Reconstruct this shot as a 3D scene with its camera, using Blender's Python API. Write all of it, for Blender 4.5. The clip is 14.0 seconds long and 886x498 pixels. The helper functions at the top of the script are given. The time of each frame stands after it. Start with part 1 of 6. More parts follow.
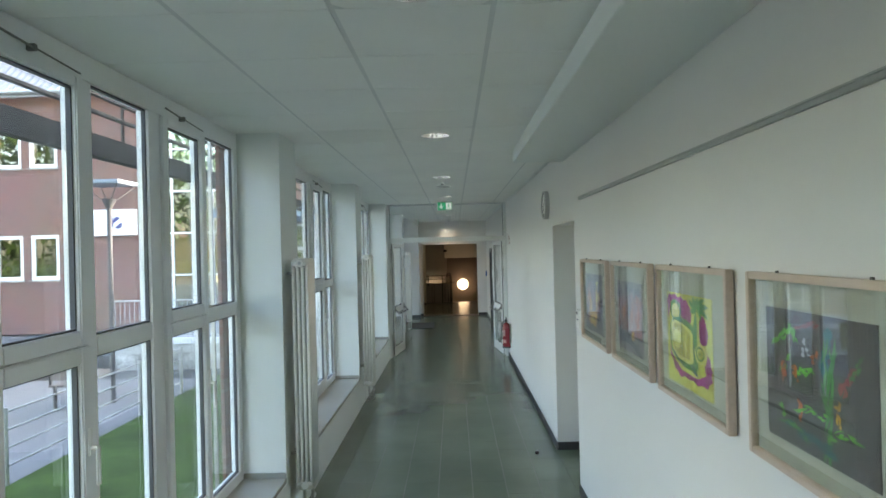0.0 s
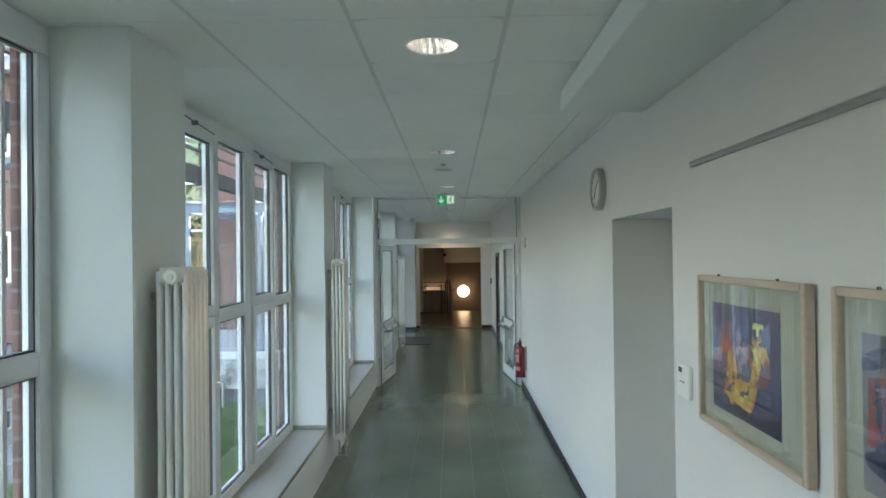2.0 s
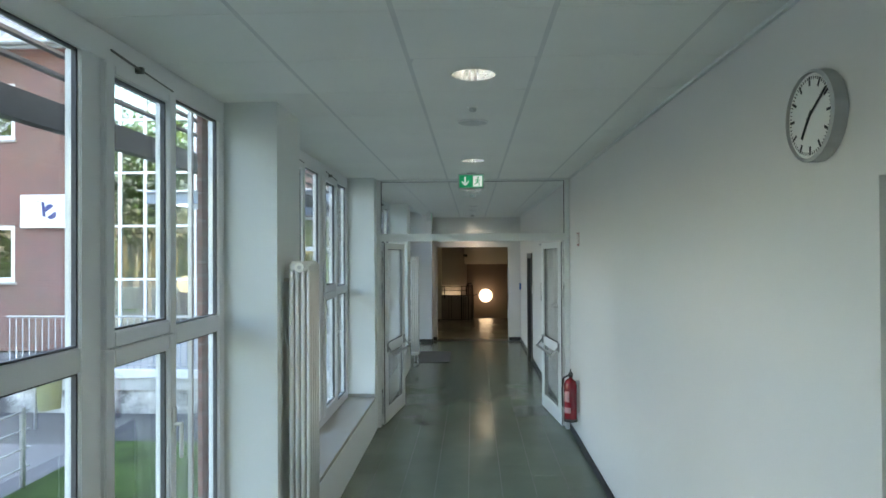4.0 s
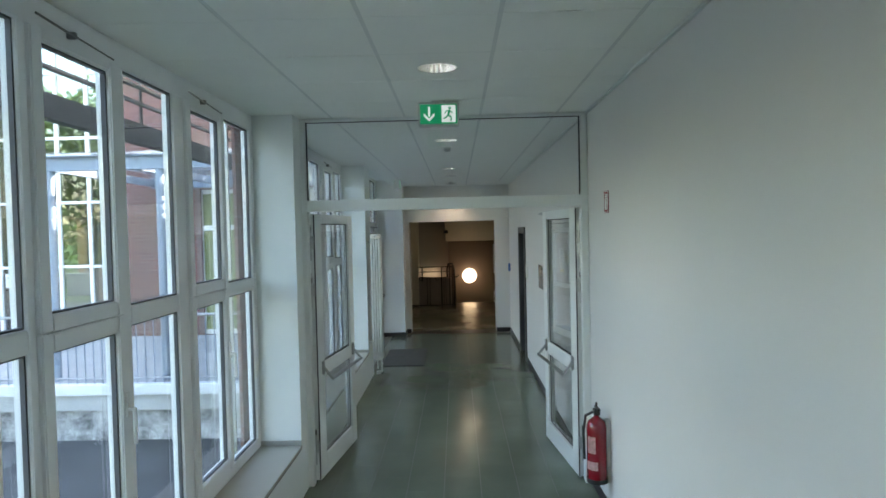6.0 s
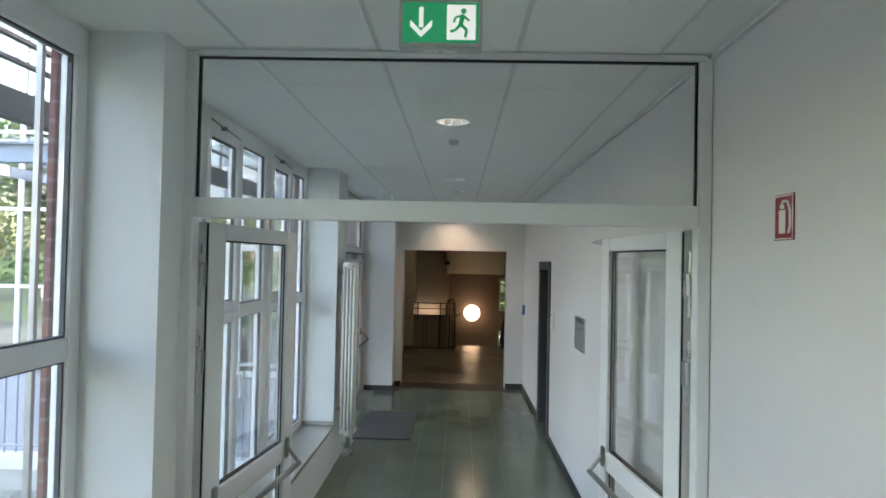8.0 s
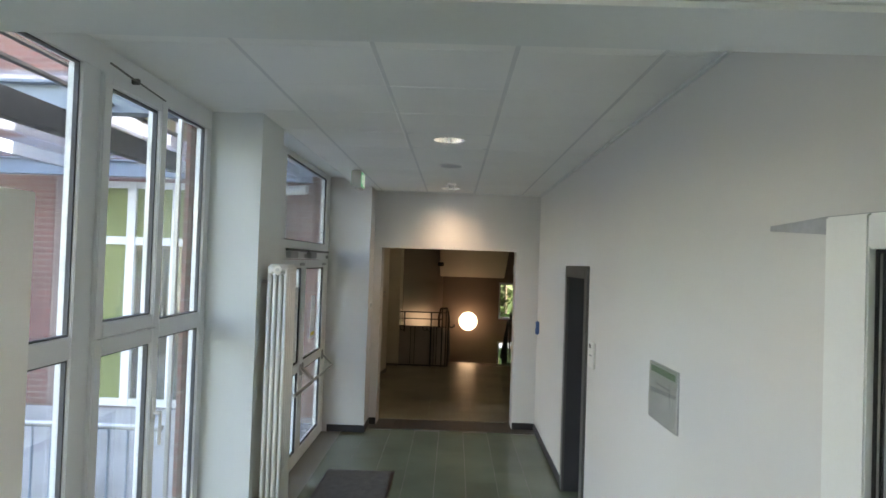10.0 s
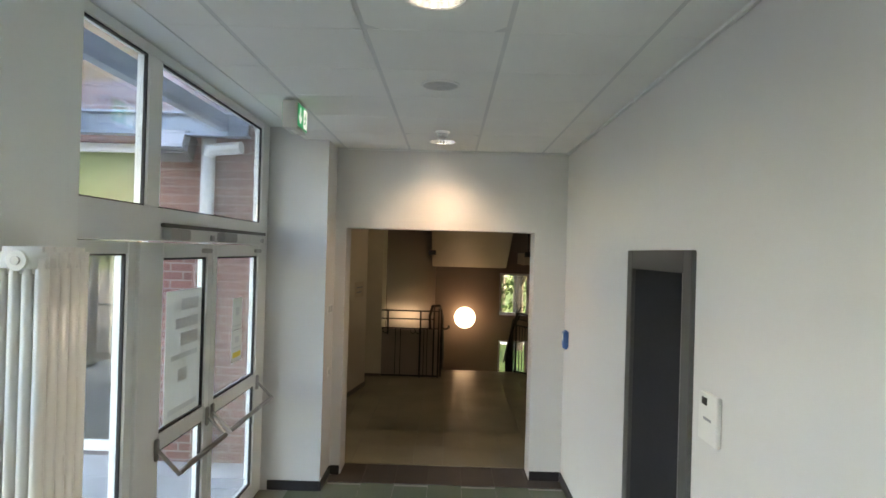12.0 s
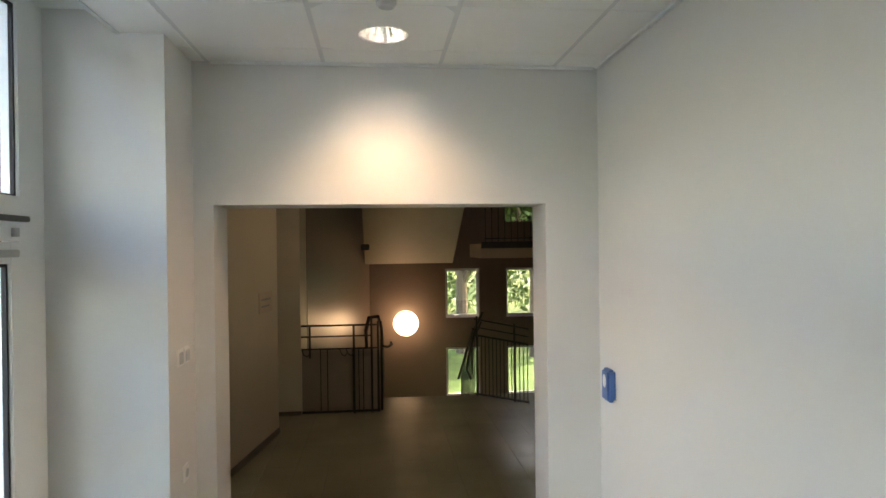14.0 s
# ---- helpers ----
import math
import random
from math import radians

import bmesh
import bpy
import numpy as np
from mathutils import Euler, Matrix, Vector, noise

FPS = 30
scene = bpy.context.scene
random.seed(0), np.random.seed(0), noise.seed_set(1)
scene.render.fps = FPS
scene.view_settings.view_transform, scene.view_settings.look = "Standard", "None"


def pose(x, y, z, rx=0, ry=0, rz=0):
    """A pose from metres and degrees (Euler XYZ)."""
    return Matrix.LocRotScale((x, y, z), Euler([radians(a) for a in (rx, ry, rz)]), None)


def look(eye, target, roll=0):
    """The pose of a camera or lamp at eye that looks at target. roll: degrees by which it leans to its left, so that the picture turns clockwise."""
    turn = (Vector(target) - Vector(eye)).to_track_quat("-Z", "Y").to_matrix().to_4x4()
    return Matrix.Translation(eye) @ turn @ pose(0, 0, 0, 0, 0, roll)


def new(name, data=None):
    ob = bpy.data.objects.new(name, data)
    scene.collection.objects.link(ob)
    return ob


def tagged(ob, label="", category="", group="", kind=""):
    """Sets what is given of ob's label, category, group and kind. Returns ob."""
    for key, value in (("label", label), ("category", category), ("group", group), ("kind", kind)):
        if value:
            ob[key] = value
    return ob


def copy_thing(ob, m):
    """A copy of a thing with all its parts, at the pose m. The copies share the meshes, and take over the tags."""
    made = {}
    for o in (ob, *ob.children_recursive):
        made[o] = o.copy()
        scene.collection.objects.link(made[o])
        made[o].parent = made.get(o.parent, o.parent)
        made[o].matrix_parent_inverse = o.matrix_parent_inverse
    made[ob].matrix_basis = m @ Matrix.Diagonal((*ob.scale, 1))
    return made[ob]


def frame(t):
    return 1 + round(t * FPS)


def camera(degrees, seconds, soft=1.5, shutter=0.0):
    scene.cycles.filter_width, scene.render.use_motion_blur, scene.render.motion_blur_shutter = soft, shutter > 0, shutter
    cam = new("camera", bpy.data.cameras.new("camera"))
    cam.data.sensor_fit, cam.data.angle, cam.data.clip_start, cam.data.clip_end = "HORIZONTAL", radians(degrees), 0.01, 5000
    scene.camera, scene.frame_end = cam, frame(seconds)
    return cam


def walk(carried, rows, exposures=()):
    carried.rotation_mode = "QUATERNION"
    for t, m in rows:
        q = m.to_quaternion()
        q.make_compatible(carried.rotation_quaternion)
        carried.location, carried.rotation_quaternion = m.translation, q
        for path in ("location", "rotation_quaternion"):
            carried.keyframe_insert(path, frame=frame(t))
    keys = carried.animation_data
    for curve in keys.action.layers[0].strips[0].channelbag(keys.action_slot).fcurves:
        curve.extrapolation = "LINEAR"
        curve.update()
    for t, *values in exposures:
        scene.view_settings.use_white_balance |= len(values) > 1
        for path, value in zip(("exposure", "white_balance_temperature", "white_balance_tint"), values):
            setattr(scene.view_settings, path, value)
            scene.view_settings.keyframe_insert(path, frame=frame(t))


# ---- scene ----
cam = camera(69.6, 14.0, soft=1.6)
PATH = [
    (0, (-0.035, 0.196, 2.113), (-0.069, 2.196, 2.116), -1.4),
    (0.5, (-0.024, 0.764, 2.129), (-0.065, 2.764, 2.096), -2.1),
    (1, (-0.055, 1.378, 2.112), (-0.078, 3.377, 2.058), -2.0),
    (1.5, (-0.052, 1.933, 2.112), (-0.078, 3.932, 2.057), -2.0),
    (2, (-0.085, 2.514, 2.118), (-0.116, 4.514, 2.133), -0.7),
    (2.5, (-0.105, 3.076, 2.118), (-0.168, 5.072, 2.213), -0.1),
    (3, (-0.164, 3.727, 2.108), (-0.279, 5.72, 2.224), 0.4),
    (3.5, (-0.179, 4.327, 2.1), (-0.268, 6.325, 2.125), -0.2),
    (3.7, (-0.182, 4.581, 2.115), (-0.276, 6.579, 2.134), -0.2),
    (5.8, (-0.079, 7.272, 2.079), (-0.123, 9.271, 2.031), -1.4),
    (6, (-0.074, 7.525, 2.093), (-0.118, 9.524, 2.037), -1.3),
    (6.5, (-0.092, 8.113, 2.088), (-0.126, 10.112, 2.041), -0.5),
    (7, (-0.082, 8.736, 2.093), (-0.125, 10.736, 2.077), 0.4),
    (7.5, (-0.121, 9.306, 2.092), (-0.169, 11.305, 2.089), 0.8),
    (8, (-0.105, 9.912, 2.1), (-0.155, 11.911, 2.14), 1.2),
    (8.2, (-0.088, 10.162, 2.102), (-0.146, 12.16, 2.147), 1.5),
    (10.3, (-0.104, 12.685, 2.125), (-0.137, 14.684, 2.166), 1.9),
    (10.5, (-0.108, 12.894, 2.123), (-0.132, 14.893, 2.166), 1.4),
    (11, (-0.135, 13.494, 2.115), (-0.149, 15.494, 2.164), 0.9),
    (11.5, (-0.086, 14.084, 2.116), (-0.097, 16.083, 2.162), 1.2),
    (12, (-0.089, 14.735, 2.093), (-0.107, 16.735, 2.101), 1.6),
    (12.5, (-0.077, 15.326, 2.085), (-0.093, 17.326, 2.09), 1.6),
    (13, (-0.146, 16.0, 2.074), (-0.087, 17.999, 2.075), 1.4),
    (13.5, (-0.169, 16.592, 2.074), (-0.045, 18.588, 2.075), 0.4),
    (14, (-0.202, 17.262, 2.061), (0.0, 19.252, 2.054), -0.7),
]
walk(cam, [(t, look(eye, target, roll)) for t, eye, target, roll in PATH],
     exposures=[(0, 3.75, 6900, 15), (2.8, 3.75, 6850, 15), (4, 3.73, 6700, 14), (6.3, 3.70, 6580, 14), (8, 3.94, 6950, 22), (10.5, 4.06, 7450, 22), (12.3, 4.48, 7650, 21), (14, 4.57, 7600, 22)])

# ---- world, sun, exposure ----
SUN_EL, SUN_AZ = 25.0, -62.0   # degrees; azimuth counted from +y towards -x
world = bpy.data.worlds.new("sky")
scene.world = world
world.use_nodes = True
wn = world.node_tree.nodes
sky = wn.new("ShaderNodeTexSky")
sky.sky_type = "NISHITA"
sky.sun_disc = False
sky.sun_elevation = radians(SUN_EL)
sky.sun_rotation = radians(-SUN_AZ)
sky.dust_density, sky.air_density, sky.ozone_density = 3.0, 1.2, 0.3
world.node_tree.links.new(sky.outputs[0], wn["Background"].inputs[0])
wn["Background"].inputs[1].default_value = 0.15
sun_data = bpy.data.lights.new("sun", "SUN")
sun_data.energy, sun_data.angle, sun_data.color = 2.5, radians(0.6), (1.0, 0.94, 0.86)
sun = new("sun", sun_data)
sun_from = Vector((-math.sin(radians(SUN_AZ)) * math.cos(radians(SUN_EL)),
                   math.cos(radians(SUN_AZ)) * math.cos(radians(SUN_EL)), math.sin(radians(SUN_EL))))
sun.matrix_basis = look(sun_from * 60, (0, 0, 0))

# ---- materials ----


def material(name, base, rough=0.6, metal=0.0, vary=0.06, scale=3.0, fine=60.0, bump=0.05, coat=0.0, spec=0.5, tint=None, rvar=0.2, world_space=False, each=0.0, island=False):
    """Two scales of variation over a base colour: broad patches and fine grain, with relief from the grain."""
    m = bpy.data.materials.new(name)
    m.use_nodes = True
    nt = m.node_tree
    n, l = nt.nodes, nt.links
    p = n["Principled BSDF"]
    p.inputs["Roughness"].default_value = rough
    p.inputs["Metallic"].default_value = metal
    p.inputs["Coat Weight"].default_value = coat
    p.inputs["Specular IOR Level"].default_value = spec
    co = n.new("ShaderNodeTexCoord")
    a, b = n.new("ShaderNodeTexNoise"), n.new("ShaderNodeTexNoise")
    a.inputs["Scale"].default_value, a.inputs["Detail"].default_value = scale, 5
    b.inputs["Scale"].default_value, b.inputs["Detail"].default_value = fine, 3
    place = n.new("ShaderNodeNewGeometry").outputs["Position"] if world_space else co.outputs["Object"]
    for t in (a, b):
        l.new(place, t.inputs["Vector"])
    mix = n.new("ShaderNodeMath")
    mix.operation = "MULTIPLY_ADD"
    mix.inputs[1].default_value = 0.7
    l.new(a.outputs["Fac"], mix.inputs[0])
    half = n.new("ShaderNodeMath")
    half.operation = "MULTIPLY"
    half.inputs[1].default_value = 0.3
    l.new(b.outputs["Fac"], half.inputs[0])
    l.new(half.outputs[0], mix.inputs[2])
    ramp = n.new("ShaderNodeValToRGB")
    c = tint or base
    lo = [max(0.0, v * (1 - 2 * vary)) for v in base]
    hi = [min(1.0, v * (1 + 2 * vary)) for v in c]
    ramp.color_ramp.elements[0].position, ramp.color_ramp.elements[0].color = 0.3, (*lo, 1)
    ramp.color_ramp.elements[1].position, ramp.color_ramp.elements[1].color = 0.7, (*hi, 1)
    l.new(mix.outputs[0], ramp.inputs[0])
    if each:
        oi, hs = n.new("ShaderNodeObjectInfo"), n.new("ShaderNodeHueSaturation")
        mr = n.new("ShaderNodeMapRange")
        mr.inputs["To Min"].default_value, mr.inputs["To Max"].default_value = 1 - each, 1 + each
        geo = n.new("ShaderNodeNewGeometry")
        l.new(geo.outputs["Random Per Island"] if island else oi.outputs["Random"], mr.inputs["Value"])
        l.new(mr.outputs[0], hs.inputs["Value"])
        l.new(ramp.outputs[0], hs.inputs["Color"])
        l.new(hs.outputs[0], p.inputs["Base Color"])
    else:
        l.new(ramp.outputs[0], p.inputs["Base Color"])
    rr = n.new("ShaderNodeMapRange")
    rr.inputs["To Min"].default_value, rr.inputs["To Max"].default_value = max(0.02, rough * (1 - rvar)), min(1.0, rough * (1 + rvar))
    l.new(a.outputs["Fac"], rr.inputs["Value"])
    l.new(rr.outputs[0], p.inputs["Roughness"])
    if bump:
        bp = n.new("ShaderNodeBump")
        bp.inputs["Strength"].default_value, bp.inputs["Distance"].default_value = bump, 0.004
        l.new(b.outputs["Fac"], bp.inputs["Height"])
        l.new(bp.outputs[0], p.inputs["Normal"])
    return m


def emitter(name, colour, strength, base=0.7):
    m = bpy.data.materials.new(name)
    m.use_nodes = True
    p = m.node_tree.nodes["Principled BSDF"]
    peak = max(colour)
    p.inputs["Base Color"].default_value = (*[base * c / peak for c in colour], 1)
    p.inputs["Emission Color"].default_value = (*colour, 1)
    p.inputs["Emission Strength"].default_value = strength
    return m


def glass(name, tint=(0.96, 0.98, 0.975), gloss=1.0, base=0.04):
    """Clear pane: lets light straight through, mirrors more at a slant."""
    m = bpy.data.materials.new(name)
    m.use_nodes = True
    n, l = m.node_tree.nodes, m.node_tree.links
    n.remove(n["Principled BSDF"])
    tr, gl, lw, mx = n.new("ShaderNodeBsdfTransparent"), n.new("ShaderNodeBsdfGlossy"), n.new("ShaderNodeLayerWeight"), n.new("ShaderNodeMixShader")
    tr.inputs[0].default_value = (*tint, 1)
    gl.inputs["Roughness"].default_value = 0.01
    gl.inputs[0].default_value = (gloss, gloss, gloss, 1)
    lw.inputs[0].default_value = 0.5
    pw, sc = n.new("ShaderNodeMath"), n.new("ShaderNodeMath")
    pw.operation, sc.operation = "POWER", "MULTIPLY_ADD"
    pw.inputs[1].default_value = 5.0
    sc.inputs[1].default_value, sc.inputs[2].default_value = 0.94 - base, base
    l.new(lw.outputs["Facing"], pw.inputs[0])
    l.new(pw.outputs[0], sc.inputs[0])
    l.new(sc.outputs[0], mx.inputs[0])
    l.new(tr.outputs[0], mx.inputs[1])
    l.new(gl.outputs[0], mx.inputs[2])
    l.new(mx.outputs[0], n["Material Output"].inputs[0])
    return m


def sheet_material(name, base):
    """Thin paper that lets some daylight through."""
    m = bpy.data.materials.new(name)
    m.use_nodes = True
    n, l = m.node_tree.nodes, m.node_tree.links
    p, tl, mx, nz, rp = n["Principled BSDF"], n.new("ShaderNodeBsdfTranslucent"), n.new("ShaderNodeMixShader"), n.new("ShaderNodeTexNoise"), n.new("ShaderNodeValToRGB")
    nz.inputs["Scale"].default_value = 9.0
    rp.color_ramp.elements[0].color, rp.color_ramp.elements[1].color = (*[c * 0.94 for c in base], 1), (*base, 1)
    l.new(nz.outputs["Fac"], rp.inputs[0])
    l.new(rp.outputs[0], p.inputs["Base Color"])
    l.new(rp.outputs[0], tl.inputs[0])
    p.inputs["Roughness"].default_value = 0.8
    mx.inputs[0].default_value = 0.38
    l.new(p.outputs[0], mx.inputs[1])
    l.new(tl.outputs[0], mx.inputs[2])
    l.new(mx.outputs[0], n["Material Output"].inputs[0])
    return m


def brick_material(name):
    m = bpy.data.materials.new(name)
    m.use_nodes = True
    n, l = m.node_tree.nodes, m.node_tree.links
    p = n["Principled BSDF"]
    co, mp = n.new("ShaderNodeTexCoord"), n.new("ShaderNodeMapping")
    sx, cx = n.new("ShaderNodeSeparateXYZ"), n.new("ShaderNodeCombineXYZ")
    ad = n.new("ShaderNodeMath")
    l.new(co.outputs["Object"], sx.inputs[0])
    l.new(sx.outputs[0], ad.inputs[0])
    l.new(sx.outputs[1], ad.inputs[1])
    l.new(ad.outputs[0], cx.inputs[0])
    l.new(sx.outputs[2], cx.inputs[1])
    b = n.new("ShaderNodeTexBrick")
    b.inputs["Scale"].default_value = 1.0
    b.inputs["Brick Width"].default_value, b.inputs["Row Height"].default_value = 0.25, 0.083
    b.inputs["Mortar Size"].default_value = 0.008
    b.inputs["Color1"].default_value = (0.24, 0.105, 0.085, 1)
    b.inputs["Color2"].default_value = (0.16, 0.07, 0.06, 1)
    b.inputs["Mortar"].default_value = (0.27, 0.22, 0.2, 1)
    l.new(cx.outputs[0], b.inputs["Vector"])
    nz = n.new("ShaderNodeTexNoise")
    nz.inputs["Scale"].default_value = 0.7
    l.new(co.outputs["Object"], nz.inputs["Vector"])
    mx = n.new("ShaderNodeMix")
    mx.data_type, mx.blend_type = "RGBA", "MULTIPLY"
    mx.inputs[0].default_value = 0.35
    l.new(b.outputs["Color"], mx.inputs[6])
    l.new(nz.outputs["Color"], mx.inputs[7])
    l.new(mx.outputs[2], p.inputs["Base Color"])
    bp = n.new("ShaderNodeBump")
    bp.inputs["Strength"].default_value, bp.inputs["Distance"].default_value = 0.5, 0.01
    bp.invert = True
    l.new(b.outputs["Fac"], bp.inputs["Height"])
    l.new(bp.outputs[0], p.inputs["Normal"])
    p.inputs["Roughness"].default_value = 0.9
    return m


def wood_material(name, a, b):
    m = bpy.data.materials.new(name)
    m.use_nodes = True
    n, l = m.node_tree.nodes, m.node_tree.links
    p = n["Principled BSDF"]
    co, w, r = n.new("ShaderNodeTexCoord"), n.new("ShaderNodeTexNoise"), n.new("ShaderNodeValToRGB")
    mp = n.new("ShaderNodeMapping")
    mp.inputs["Scale"].default_value = (60, 6, 60)
    l.new(co.outputs["Object"], mp.inputs[0])
    l.new(mp.outputs[0], w.inputs["Vector"])
    w.inputs["Scale"].default_value, w.inputs["Detail"].default_value = 1.0, 6
    r.color_ramp.elements[0].color, r.color_ramp.elements[1].color = (*a, 1), (*b, 1)
    r.color_ramp.elements[0].position, r.color_ramp.elements[1].position = 0.35, 0.7
    l.new(w.outputs["Fac"], r.inputs[0])
    l.new(r.outputs[0], p.inputs["Base Color"])
    p.inputs["Roughness"].default_value = 0.45
    return m


def painting_material(name, stops, scale, lo=0.25, hi=0.75, distort=2.5, seed=0.0):
    """A loose brushed picture: bands of colour through warped noise."""
    m = bpy.data.materials.new(name)
    m.use_nodes = True
    n, l = m.node_tree.nodes, m.node_tree.links
    p = n["Principled BSDF"]
    co, w, r = n.new("ShaderNodeTexCoord"), n.new("ShaderNodeTexNoise"), n.new("ShaderNodeValToRGB")
    mp = n.new("ShaderNodeMapping")
    mp.inputs["Location"].default_value = (seed, seed * 1.7, seed * 0.3)
    l.new(co.outputs["Object"], mp.inputs[0])
    l.new(mp.outputs[0], w.inputs["Vector"])
    w.inputs["Scale"].default_value, w.inputs["Detail"].default_value, w.inputs["Distortion"].default_value = scale, 4, distort
    e = r.color_ramp.elements
    while len(e) < len(stops):
        e.new(0.5)
    for i, c in enumerate(stops):
        e[i].position = lo + (hi - lo) * i / (len(stops) - 1)
        e[i].color = (*c, 1)
    l.new(w.outputs["Fac"], r.inputs[0])
    l.new(r.outputs[0], p.inputs["Base Color"])
    p.inputs["Roughness"].default_value = 0.8
    return m


WALL = material("white_wall_paint", (0.765, 0.795, 0.772), 0.55, vary=0.015, scale=0.8, fine=220, bump=0.12)
# wall white dimmed in the colour, for walls the daylight should reach less
WALLDIM = material("dimmed_wall_paint", (0.662, 0.653, 0.633), 0.5, vary=0.02, scale=0.7, fine=220, bump=0.12)
CEIL = material("ceiling_board", (0.855, 0.86, 0.825), 0.9, vary=0.02, scale=1.5, fine=300, bump=0.15)
GRID = material("ceiling_joint", (0.70, 0.71, 0.69), 0.8, vary=0.03)
FLOOR = material("green_grey_floor", (0.112, 0.143, 0.104), 0.18, vary=0.15, scale=0.9, fine=85, bump=0.03, spec=0.33, rvar=0.08, world_space=True, each=0.05)
FLOORREST = material("green_grey_floor_rest", (0.112, 0.143, 0.104), 0.18, vary=0.15, scale=0.9, fine=85, bump=0.03, spec=0.33, rvar=0.08, world_space=True, each=0.05, island=True)
# floor colour lightened to stand in for light the hall lacks
HALLFLOOR = material("lightened_hall_floor", (0.255, 0.252, 0.188), 0.20, vary=0.15, scale=0.9, fine=85, bump=0.03, spec=0.55, rvar=0.08, world_space=True, each=0.05)
JOINT = material("floor_joint", (0.145, 0.155, 0.135), 0.6, vary=0.1)
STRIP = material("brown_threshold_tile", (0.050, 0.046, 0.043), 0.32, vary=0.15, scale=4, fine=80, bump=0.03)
SKIRT = material("dark_skirting", (0.025, 0.024, 0.027), 0.45, vary=0.15, fine=40)
PVC = material("white_window_plastic", (0.78, 0.79, 0.79), 0.32, vary=0.015, scale=2, fine=120, bump=0.02)
ALU_W = material("white_coated_metal", (0.74, 0.76, 0.74), 0.35, vary=0.015, scale=2, fine=120, bump=0.02)
RUBBER = material("black_rubber", (0.012, 0.012, 0.014), 0.6, vary=0.1)
STONE = material("grey_brown_sill_stone", (0.352, 0.342, 0.295), 0.34, vary=0.02, scale=6, fine=150, bump=0.0, rvar=0.05)
RADI = material("cream_radiator_enamel", (0.77, 0.755, 0.70), 0.30, vary=0.015, scale=3, fine=60, bump=0.01)
BARSTEEL = material("dull_steel_tube", (0.33, 0.33, 0.32), 0.36, metal=1.0, vary=0.06, fine=160)
STEEL = material("brushed_steel", (0.52, 0.52, 0.51), 0.28, metal=1.0, vary=0.05, fine=200)
ALU = material("grey_aluminium", (0.42, 0.43, 0.42), 0.4, metal=0.7, vary=0.05)
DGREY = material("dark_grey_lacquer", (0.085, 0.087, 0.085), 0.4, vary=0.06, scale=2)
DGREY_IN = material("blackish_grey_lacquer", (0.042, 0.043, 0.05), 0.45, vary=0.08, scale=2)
LEVER = material("worn_grey_metal", (0.20, 0.20, 0.19), 0.45, metal=0.3, vary=0.15, scale=20)
LGREY = material("light_grey_lacquer", (0.42, 0.42, 0.42), 0.45, vary=0.04)
RED = material("red_enamel", (0.21, 0.006, 0.013), 0.25, vary=0.05, coat=0.4)
SIGNRED = material("sign_red", (0.27, 0.022, 0.03), 0.5, vary=0.04)
GASKET = material("grey_black_seal", (0.09, 0.092, 0.098), 0.6, vary=0.1)
BLACKP = material("black_plastic", (0.02, 0.02, 0.02), 0.45, vary=0.1)
WHITEP = material("white_plastic", (0.75, 0.75, 0.72), 0.4, vary=0.02)
SIGNGREY = material("pale_grey_casing", (0.55, 0.55, 0.53), 0.45, vary=0.03)
GREYP = material("grey_plastic", (0.45, 0.46, 0.45), 0.45, vary=0.03)
BLUEP = material("blue_plastic", (0.045, 0.13, 0.36), 0.35, vary=0.06)
MATT = material("grey_door_mat", (0.062, 0.066, 0.062), 0.95, vary=0.2, scale=14, fine=400, bump=0.8)
OAK = wood_material("pale_wood_frame", (0.50, 0.395, 0.315), (0.56, 0.445, 0.36))
PASS = material("grey_green_mount_board", (0.42, 0.43, 0.36), 0.8, vary=0.03)
THINPAPER = sheet_material("thin_notice_paper", (0.74, 0.75, 0.72))
PAPER = material("white_paper", (0.74, 0.75, 0.72), 0.8, vary=0.02)
INK = material("grey_print", (0.30, 0.31, 0.33), 0.8, vary=0.05)
INKPALE = material("pale_print", (0.60, 0.61, 0.60), 0.8, vary=0.05)
INKDARK = material("dark_print", (0.03, 0.03, 0.035), 0.7, vary=0.05)
YELLOWINK = material("yellow_print", (0.75, 0.60, 0.06), 0.6, vary=0.05)
GLASS = glass("window_glass", base=0.085)
GLASS_IN = glass("door_glass", (0.975, 0.985, 0.98))
PICGLASS = glass("picture_glass", (0.97, 0.98, 0.97), base=0.06)
EXIT_G = emitter("exit_green", (0.003, 0.25, 0.10), 0.042, 0.34)
EXIT_W = emitter("exit_white", (0.85, 0.95, 0.9), 0.045)
LAMPON = emitter("lamp_bulb", (1.0, 0.93, 0.80), 5.0)
HALLFILL = emitter("hall_fill_glow", (1.0, 0.80, 0.54), 0.55)
GLOBE = emitter("globe_lamp_glass", (1.0, 0.72, 0.42), 0.35)
MIRROR = material("lamp_reflector", (0.86, 0.86, 0.84), 0.26, metal=1.0, vary=0.06, scale=40, fine=90)
BRICK = brick_material("red_brick")
ROOF = material("grey_roof_sheet", (0.20, 0.207, 0.22), 0.55, vary=0.1)
GRASS = material("lawn", (0.036, 0.072, 0.018), 0.95, vary=0.30, scale=1.5, fine=90, bump=1.0, spec=0.08, tint=(0.048, 0.082, 0.022))
PAVE = material("grey_paving", (0.125, 0.128, 0.135), 0.85, vary=0.15, scale=0.8, fine=40, bump=0.3)
